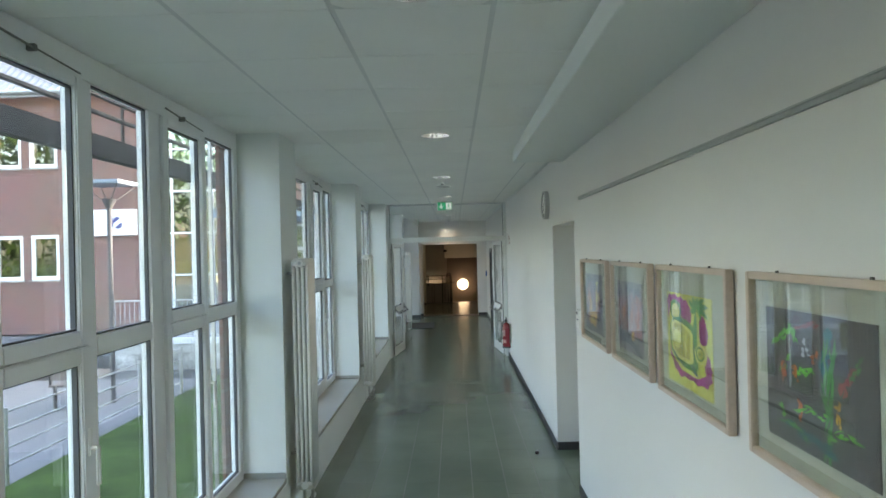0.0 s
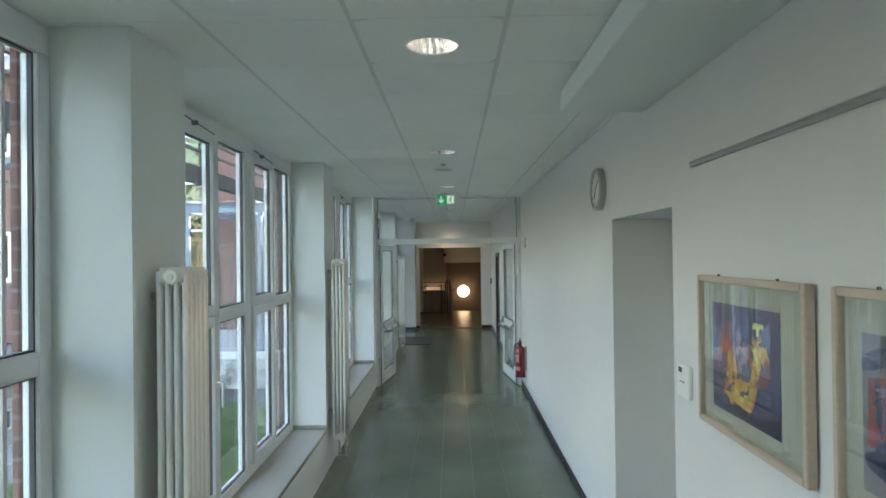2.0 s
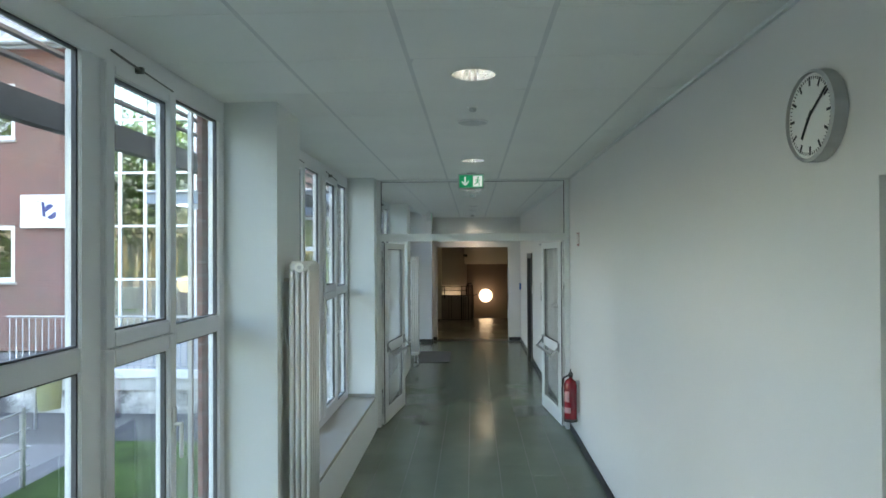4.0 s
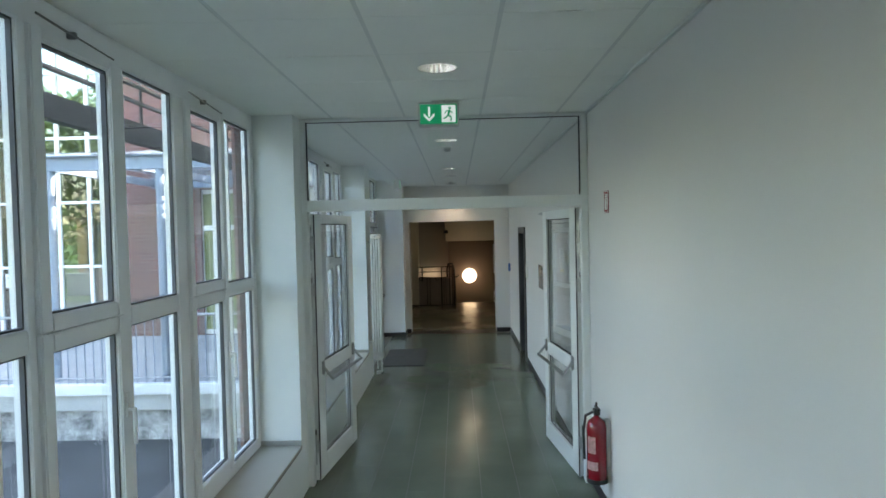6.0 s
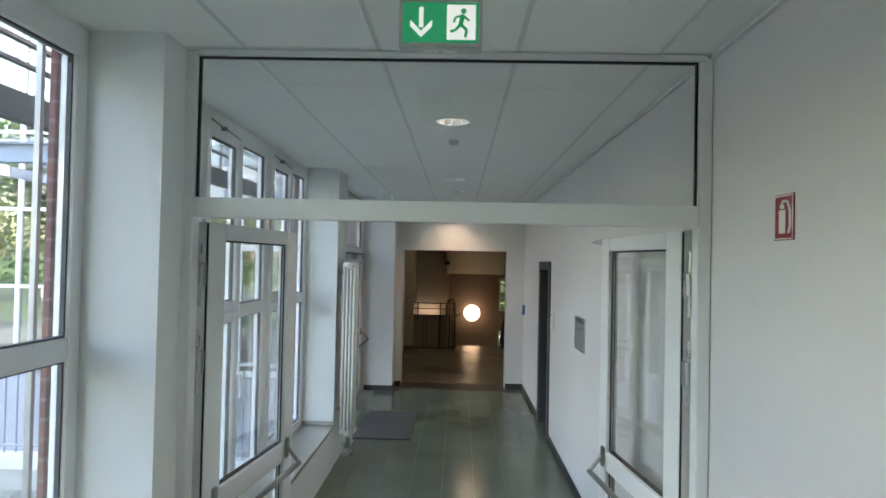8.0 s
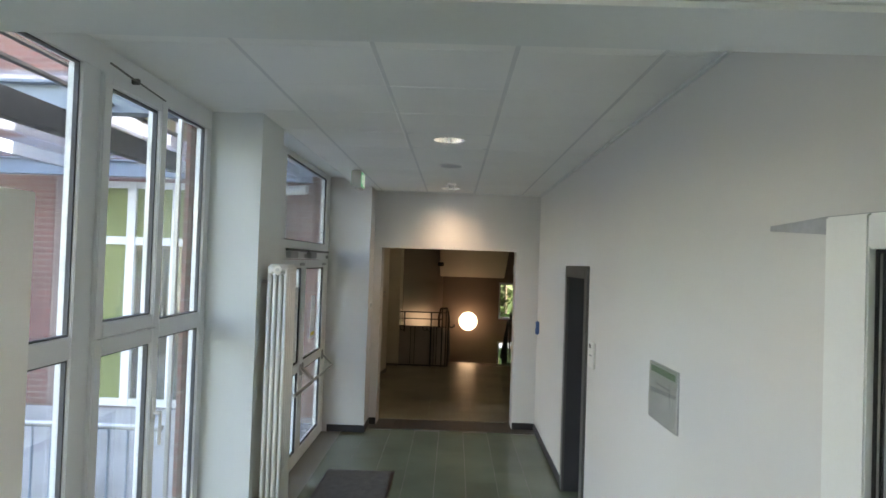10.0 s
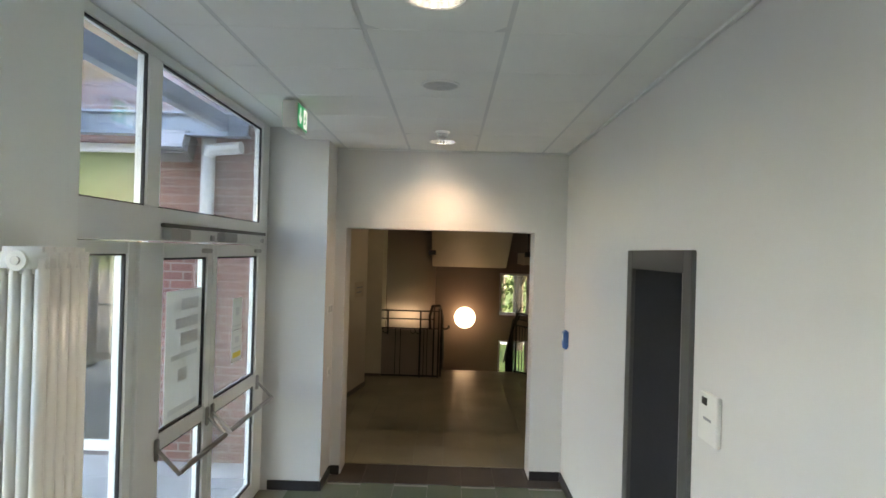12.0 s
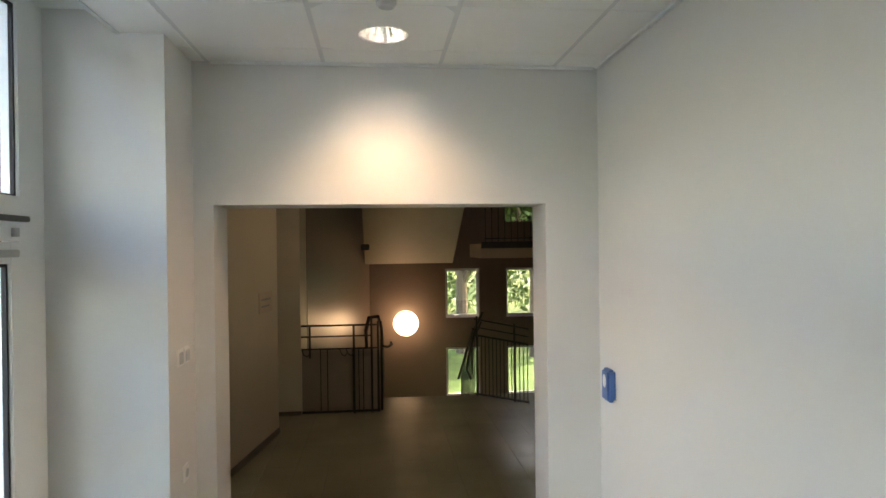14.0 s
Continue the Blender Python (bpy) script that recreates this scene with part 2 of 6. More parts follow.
CONC = material("stained_concrete", (0.32, 0.31, 0.29), 0.85, vary=0.25, scale=1.6, fine=30, bump=0.3)
# paving made paler so the platform looks sunlit
SUNPAVE = material("sunlit_paving", (0.33, 0.335, 0.34), 0.85, vary=0.12, scale=1.2, fine=40, bump=0.2)
PALECONC = material("pale_concrete", (0.46, 0.47, 0.46), 0.85, vary=0.10, scale=2.0, fine=40, bump=0.2)
STAINED = material("dark_stained_concrete", (0.13, 0.13, 0.125), 0.9, vary=0.55, scale=3.5, fine=18, bump=0.5, tint=(0.34, 0.34, 0.33))
WHITEST = material("white_render", (0.72, 0.74, 0.75), 0.7, vary=0.05, scale=1.5)
BLUEST = material("blue_grey_steel", (0.20, 0.25, 0.31), 0.45, vary=0.08, scale=2)
DARKST = material("dark_steel", (0.028, 0.029, 0.03), 0.75, vary=0.1)
GALV = material("galvanised_steel", (0.42, 0.43, 0.44), 0.4, metal=0.8, vary=0.1, scale=8)
# stairwell taupe darkened and hall beige raised, to even out the lamplight
TAUPE = material("darkened_taupe_wall", (0.215, 0.168, 0.142), 0.32, vary=0.05, scale=1.0, fine=120)
TAUPE_L = material("raised_beige_wall", (0.54, 0.49, 0.40), 0.5, vary=0.04, scale=1.0, fine=150)
RAILIRON = material("black_wrought_iron", (0.015, 0.013, 0.012), 0.35, vary=0.1)
BARK = material("tree_bark", (0.10, 0.08, 0.06), 0.9, vary=0.3, scale=8, fine=40, bump=0.8)
LEAF = material("leaves", (0.035, 0.072, 0.016), 0.7, vary=0.35, scale=3, spec=0.2, tint=(0.065, 0.115, 0.024))
GREENPANEL = material("green_panel", (0.17, 0.205, 0.07), 0.35, vary=0.05)
PLATE = material("matt_beige_plate", (0.52, 0.46, 0.37), 0.8, vary=0.04)
DARKROOM = material("unlit_depth_black", (0.05, 0.05, 0.05), 0.9)
COATED = glass("coated_glass", (0.42, 0.46, 0.45), base=0.16)
CANOPY = glass("canopy_glass", (0.87, 0.90, 0.94), base=0.09)
STAIRGLASS = glass("stair_glass", (0.62, 0.68, 0.65), base=0.08)

# ---- building helpers ----


def bx(bm, x0, x1, y0, y1, z0, z1, bevel=0.0):
    g = bmesh.ops.create_cube(bm, size=1.0)["verts"]
    bmesh.ops.transform(bm, matrix=Matrix.LocRotScale(((x0 + x1) / 2, (y0 + y1) / 2, (z0 + z1) / 2), None,
                        (abs(x1 - x0), abs(y1 - y0), abs(z1 - z0))), verts=g)
    if bevel:
        es = list({e for v in g for e in v.link_edges})
        bmesh.ops.bevel(bm, geom=es, offset=bevel, segments=2, affect="EDGES")
    return bm


def box(x0, x1, y0, y1, z0, z1, bevel=0.0):
    return bx(bmesh.new(), x0, x1, y0, y1, z0, z1, bevel)


def cyl(bm, a, b, r, n=12, r2=None):
    """A closed round bar from a to b."""
    a, b = Vector(a), Vector(b)
    d = b - a
    m = Matrix.Translation((a + b) / 2) @ d.to_track_quat("Z", "Y").to_matrix().to_4x4()
    bmesh.ops.create_cone(bm, cap_ends=True, segments=n, radius1=r, radius2=r if r2 is None else r2, depth=d.length, matrix=m)
    return bm


def tube(bm, pts, r, n=10):
    for a, b in zip(pts, pts[1:]):
        cyl(bm, a, b, r, n)
    for p in pts[1:-1]:
        bmesh.ops.create_uvsphere(bm, u_segments=n, v_segments=6, radius=r, matrix=Matrix.Translation(p))
    return bm


def obj(name, bm, mat, smooth=False):
    me = bpy.data.meshes.new(name)
    bm.to_mesh(me)
    bm.free()
    me.materials.append(mat)
    if smooth:
        for f in me.polygons:
            f.use_smooth = True
    return new(name, me)


def part(name, bm, mat, parent, label="", smooth=False):
    o = obj(name, bm, mat, smooth)
    o.parent = parent
    if label:
        tagged(o, label)
    return o


def thing(name, at, label, category, group="", kind=""):
    e = new(name)
    e.matrix_basis = at if isinstance(at, Matrix) else Matrix.Translation(at)
    e.empty_display_size = 0.1
    return tagged(e, label, category, group, kind)


def struct(name, bm, mat, label, category):
    return tagged(obj(name, bm, mat), label, category, kind="structure")


def frame_bm(bm, x0, x1, a0, a1, b0, b1, w, bevel=0.004, bot=None):
    """A rectangular frame in the y-z plane, x0..x1 thick; w wide; bot: width of the lower bar."""
    wb = w if bot is None else bot
    bx(bm, x0, x1, a0, a0 + w, b0, b1, bevel)
    bx(bm, x0, x1, a1 - w, a1, b0, b1, bevel)
    bx(bm, x0, x1, a0 + w, a1 - w, b1 - w, b1, bevel)
    bx(bm, x0, x1, a0 + w, a1 - w, b0, b0 + wb, bevel)
    return bm


CZ = 3.03        # ceiling height
RX = 1.0         # face of the long wall
PX = -1.34      # face of the piers
WX = -1.66       # inner face of the window frames
START = -3.3     # closed end behind the camera
BAYS = [1.20, 4.99, 8.72, 12.51, 16.37]     # where each pier begins

# ---- floor ----
RY, SY = 25.27, 26.03     # stairwell railing, top step
slab = struct("floor", box(-1.75, 1.9, START, 20.45, -0.25, -0.006), JOINT, "green-grey polished stone floor with fine joints", "floor")
hall_slab = struct("floor_hall", box(-2.49, 4.4, 20.97, SY, -0.25, -0.006), JOINT, "dark polished floor of the stair hall", "floor")

# ---- walls ----
T = 0.3
wall_long = bmesh.new()
bx(wall_long, RX, RX + T, START, 5.68, -0.05, CZ + 0.3)
bx(wall_long, RX, RX + 0.55, 5.68, 6.866, 2.337, CZ + 0.3)
bx(wall_long, RX, RX + T, 6.866, 17.595, -0.05, CZ + 0.3)
bx(wall_long, RX, RX + T, 17.595, 18.485, 2.07, CZ + 0.3)
bx(wall_long, RX, RX + T, 18.485, 20.95, -0.05, CZ + 0.3)
bx(wall_long, RX + T, RX + 0.55, 6.866, 7.07, -0.05, CZ)
bx(wall_long, RX + T, RX + 0.55, 5.48, 5.68, -0.05, CZ)
struct("wall_east", wall_long, WALLDIM, "long smooth white painted corridor wall", "wall")

wall_end = bmesh.new()
bx(wall_end, -1.75, -1.045, 20.65, 20.95, -0.05, CZ + 0.3)
bx(wall_end, 0.705, RX, 20.65, 20.95, -0.05, CZ + 0.3)
bx(wall_end, -1.045, 0.705, 20.65, 20.95, 2.29, CZ + 0.3)
bx(wall_end, -1.75, -1.145, 20.23, 20.65, -0.05, CZ + 0.3)
struct("wall_north", wall_end, WALLDIM, "white end wall with a wide opening to the stair hall", "wall")
struct("wall_south", box(-1.75, RX + T, START - 0.2, START, -0.05, CZ + 0.3), WALL, "white wall closing the corridor", "wall")

piers = bmesh.new()
for y in BAYS:
    far = y + (0.5 if y != 12.51 else 0.36)
    bx(piers, -1.735, PX, y, far, -0.05, CZ + 0.3)
bx(piers, -1.80, PX, START, -2.4, -0.05, CZ + 0.3)
struct("wall_west", piers, WALL, "white painted piers between tall windows", "wall")

# ---- ceiling: boards in a grid, in one mesh, with its backing ----
LAMP_Y = [2.42, 5.30, 8.22, 11.21, 14.13, 17.08, 20.18]
LAMP_X = -0.165
xs = [-1.72, -1.07, -0.475, 0.137, 0.755, RX]
PITCH = 0.594
ENTRY_Y, SOFFIT_X = 16.92, -1.335   # the boards stop short of the raised soffit over the entrance
y_first = 11.50 - 26 * PITCH
bm = bmesh.new()
yy = y_first
HOLE = 0.118
while yy < 20.65:
    ya, yb = max(yy, START), min(yy + PITCH, 20.65)
    if yb > START + 0.05 and yb - ya > 0.02:
        for i in range(5):
            xa, xb = xs[i] + (0.011 if i else 0), xs[i + 1] - (0.011 if i < 4 else 0)
            if i == 0 and yb > ENTRY_Y:
                xa = SOFFIT_X
            lamp = [ly for ly in LAMP_Y if i == 2 and ya < ly < yb]
            if not lamp:
                bx(bm, xa, xb, ya + 0.0025, yb - 0.0025, CZ, CZ + 0.0018)
                continue
            # board with a round hole for the downlight
            ly = lamp[0]
            ring, sq = [], []
            for k in range(32):
                a = 2 * math.pi * k / 32
                c, s_ = math.cos(a), math.sin(a)
                ring.append((LAMP_X + HOLE * c, ly + HOLE * s_))
                tx = ((xb if c > 0 else xa) - LAMP_X) / c if abs(c) > 1e-6 else 1e9
                ty = ((yb - 0.002 if s_ > 0 else ya + 0.002) - ly) / s_ if abs(s_) > 1e-6 else 1e9
                d = min(tx, ty)
                sq.append((LAMP_X + d * c, ly + d * s_))
            ri = [bm.verts.new((x, y, CZ)) for x, y in ring]
            ru = [bm.verts.new((x, y, CZ + 0.0018)) for x, y in ring]
            so = [bm.verts.new((x, y, CZ)) for x, y in sq]
            for k in range(32):
                j = (k + 1) % 32
                bm.faces.new((ri[k], ri[j], so[j], so[k]))
                bm.faces.new((ri[j], ri[k], ru[k], ru[j]))
    yy += PITCH
struct("ceiling", bm, CEIL, "matt white suspended ceiling of square boards", "ceiling")
back = bmesh.new()
bx(back, -1.72, xs[2] + 0.02, START, ENTRY_Y - 0.05, CZ + 0.002, CZ + 0.05)
bx(back, SOFFIT_X + 0.004, xs[2] + 0.02, ENTRY_Y - 0.05, 20.65, CZ + 0.002, CZ + 0.05)
bx(back, xs[3] - 0.02, RX, START, 20.65, CZ + 0.002, CZ + 0.05)
ys_ = [START] + [v for ly in LAMP_Y for v in (ly - 0.125, ly + 0.125)] + [20.65]
for ya, yb in zip(ys_[::2], ys_[1::2]):
    bx(back, xs[2] + 0.02, xs[3] - 0.02, ya, yb, CZ + 0.002, CZ + 0.05)
struct("ceiling_backing", back, GRID, "grey ceiling grid behind the boards", "ceiling")
struct("ceiling_soffit", bx(box(-1.75, SOFFIT_X - 0.001, ENTRY_Y - 0.05, 20.229, 3.13, 3.16), SOFFIT_X - 0.018, SOFFIT_X, ENTRY_Y - 0.05, 20.229, CZ - 0.006, 3.129), WALL, "raised white plaster soffit over the entrance", "ceiling")
struct("ceiling_trim", bx(bx(box(-1.72, PX + 0.0, START, START + 0.01, CZ - 0.01, CZ), RX - 0.022, RX - 0.003, 6.14, 20.62, CZ - 0.016, CZ - 0.002), -1.045, RX - 0.03, 20.622, 20.64, CZ - 0.016, CZ - 0.002), ALU_W, "slim white edge strip of the ceiling", "trim")
struct("ceiling_box", box(0.535, RX - 0.002, START, 6.13, 2.905, CZ - 0.002, 0.004), WALL, "white boxed-in duct under the ceiling", "duct casing")
struct("roof", box(-2.0, 3.0, START - 0.3, 21.1, CZ + 0.32, CZ + 0.62), CONC, "flat roof slab over the corridor", "roof")

# ---- skirting ----
sk = bmesh.new()
for y0, y1 in ((START, 5.68), (6.866, 17.545), (18.535, 20.64)):
    bx(sk, RX - 0.012, RX - 0.001, y0, y1, 0.0, 0.085, 0.003)
bx(sk, RX, RX + 0.42, 6.852, 6.865, 0.0, 0.085, 0.003)
bx(sk, 0.71, RX - 0.013, 20.637, 20.649, 0.0, 0.085, 0.003)
bx(sk, -1.135, -1.05, 20.637, 20.649, 0.0, 0.085, 0.003)
bx(sk, -1.60, -1.145, 20.216, 20.229, 0.0, 0.085, 0.003)
bx(sk, -1.145, -1.133, 20.216, 20.636, 0.0, 0.085, 0.003)
struct("baseboard", sk, SKIRT, "dark stone skirting along the white walls", "skirting")

# ---- window sills and parapets ----
par, sil, gap = bmesh.new(), bmesh.new(), bmesh.new()
prev = -2.4
for y in BAYS:
    a, b = prev + 0.001, y - 0.001
    bx(par, -1.78, PX + 0.004, a, b, -0.02, 0.385)
    # gap filled with dark colour to draw the shadow line
    bx(gap, -1.76, PX + 0.0, a, b, 0.386, 0.396)
    bx(sil, -1.80, PX + 0.006, a, b, 0.397, 0.422, 0.004)
    bx(sil, PX - 0.33, PX - 0.0, b - 0.014, b, 0.423, 0.462, 0.003)
    prev = y + (0.5 if y != 12.51 else 0.36)
struct("parapet", par, WALL, "low white parapet under the windows", "parapet")
struct("sill_gap", gap, SKIRT, "dark-coloured strip for the shadow line under the sill", "trim")
struct("window_sill", sil, STONE, "polished grey-brown stone window sill", "sill")

# ---- tall windows ----


def sash_bm(x0, x1, a0, a1, b0, b1, side, head, foot):
    """Four bars of an opening sash in the y-z plane."""
    bm = bmesh.new()
    bx(bm, x0, x1, a0, a0 + side, b0, b1, 0.006)
    bx(bm, x0, x1, a1 - side, a1, b0, b1, 0.006)
    bx(bm, x0, x1, a0 + side, a1 - side, b1 - head, b1, 0.006)
    bx(bm, x0, x1, a0 + side, a1 - side, b0, b0 + foot, 0.006)
    return bm


def make_window(index, p):
    """Five lights high and low between two piers; p is where the next pier begins."""
    w = thing(f"window_{index}", (WX, p, 0), "tall white plastic window with opening sashes and a mid rail", "window", kind="structure")
    x1, x0 = 0.0, -0.066
    top, mid0, mid1, bot = 2.905, 1.672, 1.765, 0.422
    fr = bmesh.new()
    lo = -3.36
    # outer frame, mullions, mid rail
    bx(fr, x0, x1, lo - 0.25, 0.03, top, CZ - 0.003, 0.004)
    bx(fr, x0, x1, lo - 0.25, 0.03, bot, 0.50, 0.004)
    for a, b in ((lo - 0.25, -3.28), (-2.65, -2.60), (-1.98, -1.905), (-1.37, -1.24), (-0.625, -0.59), (-0.05, 0.03)):
        bx(fr, x0, x1, a, b, 0.501, top - 0.001, 0.004)
    fixed = ((-3.28, -2.65), (-1.905, -1.37), (-0.59, -0.05))
    for a, b in fixed:
        bx(fr, x0, x1, a + 0.001, b - 0.001, mid0, mid1, 0.004)
    part("window_frame", fr, PVC, w)
    for a, b in fixed:
        for z0, z1 in ((0.50, mid0), (mid1, top)):
            part("gasket", frame_bm(bmesh.new(), x1 - 0.034, x1 - 0.014, a + 0.001, b - 0.001, z0 + 0.001, z1 - 0.001, 0.008, 0), GASKET, w)
            pn = part("pane", box(x1 - 0.046, x1 - 0.035, a + 0.004, b - 0.004, z0 + 0.004, z1 - 0.004), GLASS, w)
            pn.visible_shadow = False
    for a, b in ((-2.599, -1.981), (-1.239, -0.626)):
        up = part("sash", sash_bm(x0 + 0.01, x1 + 0.018, a, b, 1.737, 2.903, 0.07, 0.045, 0.066), PVC, w)
        low = part("sash", sash_bm(x0 + 0.01, x1 + 0.018, a, b, 0.502, 1.732, 0.07, 0.075, 0.075), PVC, w)
        for q, z0, z1 in ((up, 1.803, 2.858), (low, 0.577, 1.657)):
            part("gasket", frame_bm(bmesh.new(), x1 - 0.026, x1 - 0.003, a + 0.071, b - 0.071, z0 + 0.001, z1 - 0.001, 0.008, 0), GASKET, q)
            pn = part("pane", box(x1 - 0.038, x1 - 0.027, a + 0.073, b - 0.073, z0 + 0.003, z1 - 0.003), GLASS, q)
            pn.visible_shadow = False
        h = bmesh.new()
        bx(h, x1 + 0.019, x1 + 0.030, b - 0.050, b - 0.020, 1.255, 1.375, 0.004)
        cyl(h, (x1 + 0.028, b - 0.035, 1.29), (x1 + 0.060, b - 0.035, 1.29), 0.010)
        bx(h, x1 + 0.050, x1 + 0.066, b - 0.046, b - 0.024, 1.125, 1.302, 0.006)
        part("window_handle", h, WHITEP, low)
        lv = bmesh.new()
        cyl(lv, (x1 + 0.030, a + 0.02, 2.945), (x1 + 0.030, a + 0.26, 2.928), 0.005, 8)
        bx(lv, x1 + 0.001, x1 + 0.038, a + 0.25, a + 0.27, 2.918, 2.945, 0.003)
        cyl(lv, (x1 + 0.03, a + 0.27, 2.93), (x1 + 0.02, b - 0.04, 2.918), 0.004, 8)
        part("tilt_lever", lv, LEVER, up, "grey metal tilt opener rod")
        sl = bmesh.new()
        bx(sl, x1 + 0.0185, x1 + 0.021, a + 0.03, a + 0.11, 1.7335, 1.7360)
        bx(sl, x1 + 0.0185, x1 + 0.021, b - 0.13, b - 0.05, 1.7335, 1.7360)
        part("vent_slot", sl, GREYP, up)
    return w


win = make_window(1, BAYS[0] - 0.03)
for i, p in enumerate(BAYS[1:4]):
    w = copy_thing(win, Matrix.Translation((WX, p - 0.03, 0)))
    w.name = f"window_{i + 2}"
w = copy_thing(win, Matrix.Translation((WX, BAYS[4] - 0.04, 0)))
w.name = "window_5"

# ---- radiators ----


def make_radiator(at):
    """Four-column tubular radiator, five sections, upright; its back stands off the pier."""
    r = thing("radiator", at, "tall cream tubular column radiator on a white pier", "radiator", "corridor radiators")
    z0, z1, n, dx, dy = 0.30, 2.075, 5, 0.0348, 0.0465
    for k in range(n):
        s = bmesh.new()
        y = 0.0225 + k * dy
        for c in range(4):
            x = 0.0150 + c * dx
            tb = cyl(bmesh.new(), (0, 0, z0 + 0.03), (0, 0, z1 - 0.03), 0.0146, 16)
            tb.transform(Matrix.Translation((x, y, 0)) @ Matrix.Diagonal((1.0, 1.42, 1.0, 1.0)))
            part("column", tb, RADI, r, smooth=True)
        part("header", bx(s, 0.0005, 0.1335, y - 0.0218, y + 0.0218, z1 - 0.072, z1, 0.014), RADI, r, smooth=True)
        part("header", box(0.0005, 0.1335, y - 0.0218, y + 0.0218, z0, z0 + 0.072, 0.014), RADI, r, smooth=True)
    v = bmesh.new()
    cyl(v, (0.12, 0.03, z0), (0.12, 0.03, z0 - 0.07), 0.012)
    cyl(v, (0.12, 0.01, z0 - 0.06), (0.12, 0.09, z0 - 0.06), 0.014)
    cyl(v, (0.06, 0.03, z0), (0.06, 0.03, z0 - 0.12), 0.01)
    cyl(v, (0.12, 0.03, z0 - 0.06), (0.12, 0.03, z0 - 0.16), 0.01)
    bx(v, 0.04, 0.14, 0.015, 0.05, z0 - 0.20, z0 - 0.15, 0.008)
    part("valve", v, STEEL, r, "chrome radiator valve")
    for z in (0.55, 1.95):
        for y in (0.08, 0.17):
            part("bracket", box(-0.054, 0.004, y, y + 0.015, z, z + 0.022, 0.002), GREYP, r)
    for z in (z0 + 0.035, z1 - 0.035):
        part("nipple", cyl(bmesh.new(), (0.067, 0.0225, z), (0.067, 0.0225 + 4 * dy, z), 0.016, 10), RADI, r)
    for z in (z0 + 0.036, z1 - 0.036):
        part("end_cap", cyl(bmesh.new(), (0.067, -0.007, z), (0.067, 0.002, z), 0.027, 24, 0.030), RADI, r)
    p = cyl(bmesh.new(), (0.067, -0.013, z1 - 0.036), (0.067, -0.006, z1 - 0.036), 0.012)
    part("vent_plug", p, STEEL, r, "small chrome bleed plug")
    return r


rad = make_radiator((-1.285, 5.055, 0))
copy_thing(rad, Matrix.Translation((-1.285, 8.765, 0)))
copy_thing(rad, Matrix.Translation((-1.285, 16.395, 0)))
copy_thing(rad, Matrix.Translation((-1.285, 1.265, 0)))

# ---- fire door frame with its two open leaves ----
FY = 12.76
fd = thing("fire_door_1", (0, FY, 0), "white metal fire door frame with glazed fanlight and open leaves", "fire door", kind="structure")
f = bmesh.new()
bx(f, -1.37, -1.297, -0.035, 0.045, 0.0, CZ - 0.003, 0.004)
bx(f, 0.942, RX - 0.003, -0.035, 0.045, 0.0, CZ - 0.003, 0.004)
bx(f, -1.296, 0.941, -0.035, 0.045, 2.275, 2.367, 0.004)
bx(f, -1.296, 0.941, -0.035, 0.045, 3.008, CZ - 0.003, 0.004)
bx(f, -1.28, RX - 0.04, -0.055, -0.036, CZ - 0.03, CZ - 0.004, 0.003)
part("door_frame", f, ALU_W, fd)
fan = part("pane", box(-1.294, 0.939, -0.004, 0.008, 2.369, 3.006), GLASS_IN, fd)
fan.visible_shadow = False
g = bmesh.new()
bx(g, -1.2955, -1.289, -0.010, 0.014, 2.368, 3.007)
bx(g, 0.934, 0.9405, -0.010, 0.014, 2.368, 3.007)
bx(g, -1.288, 0.933, -0.010, 0.014, 3.001, 3.0075)
part("gasket", g, RUBBER, fd)


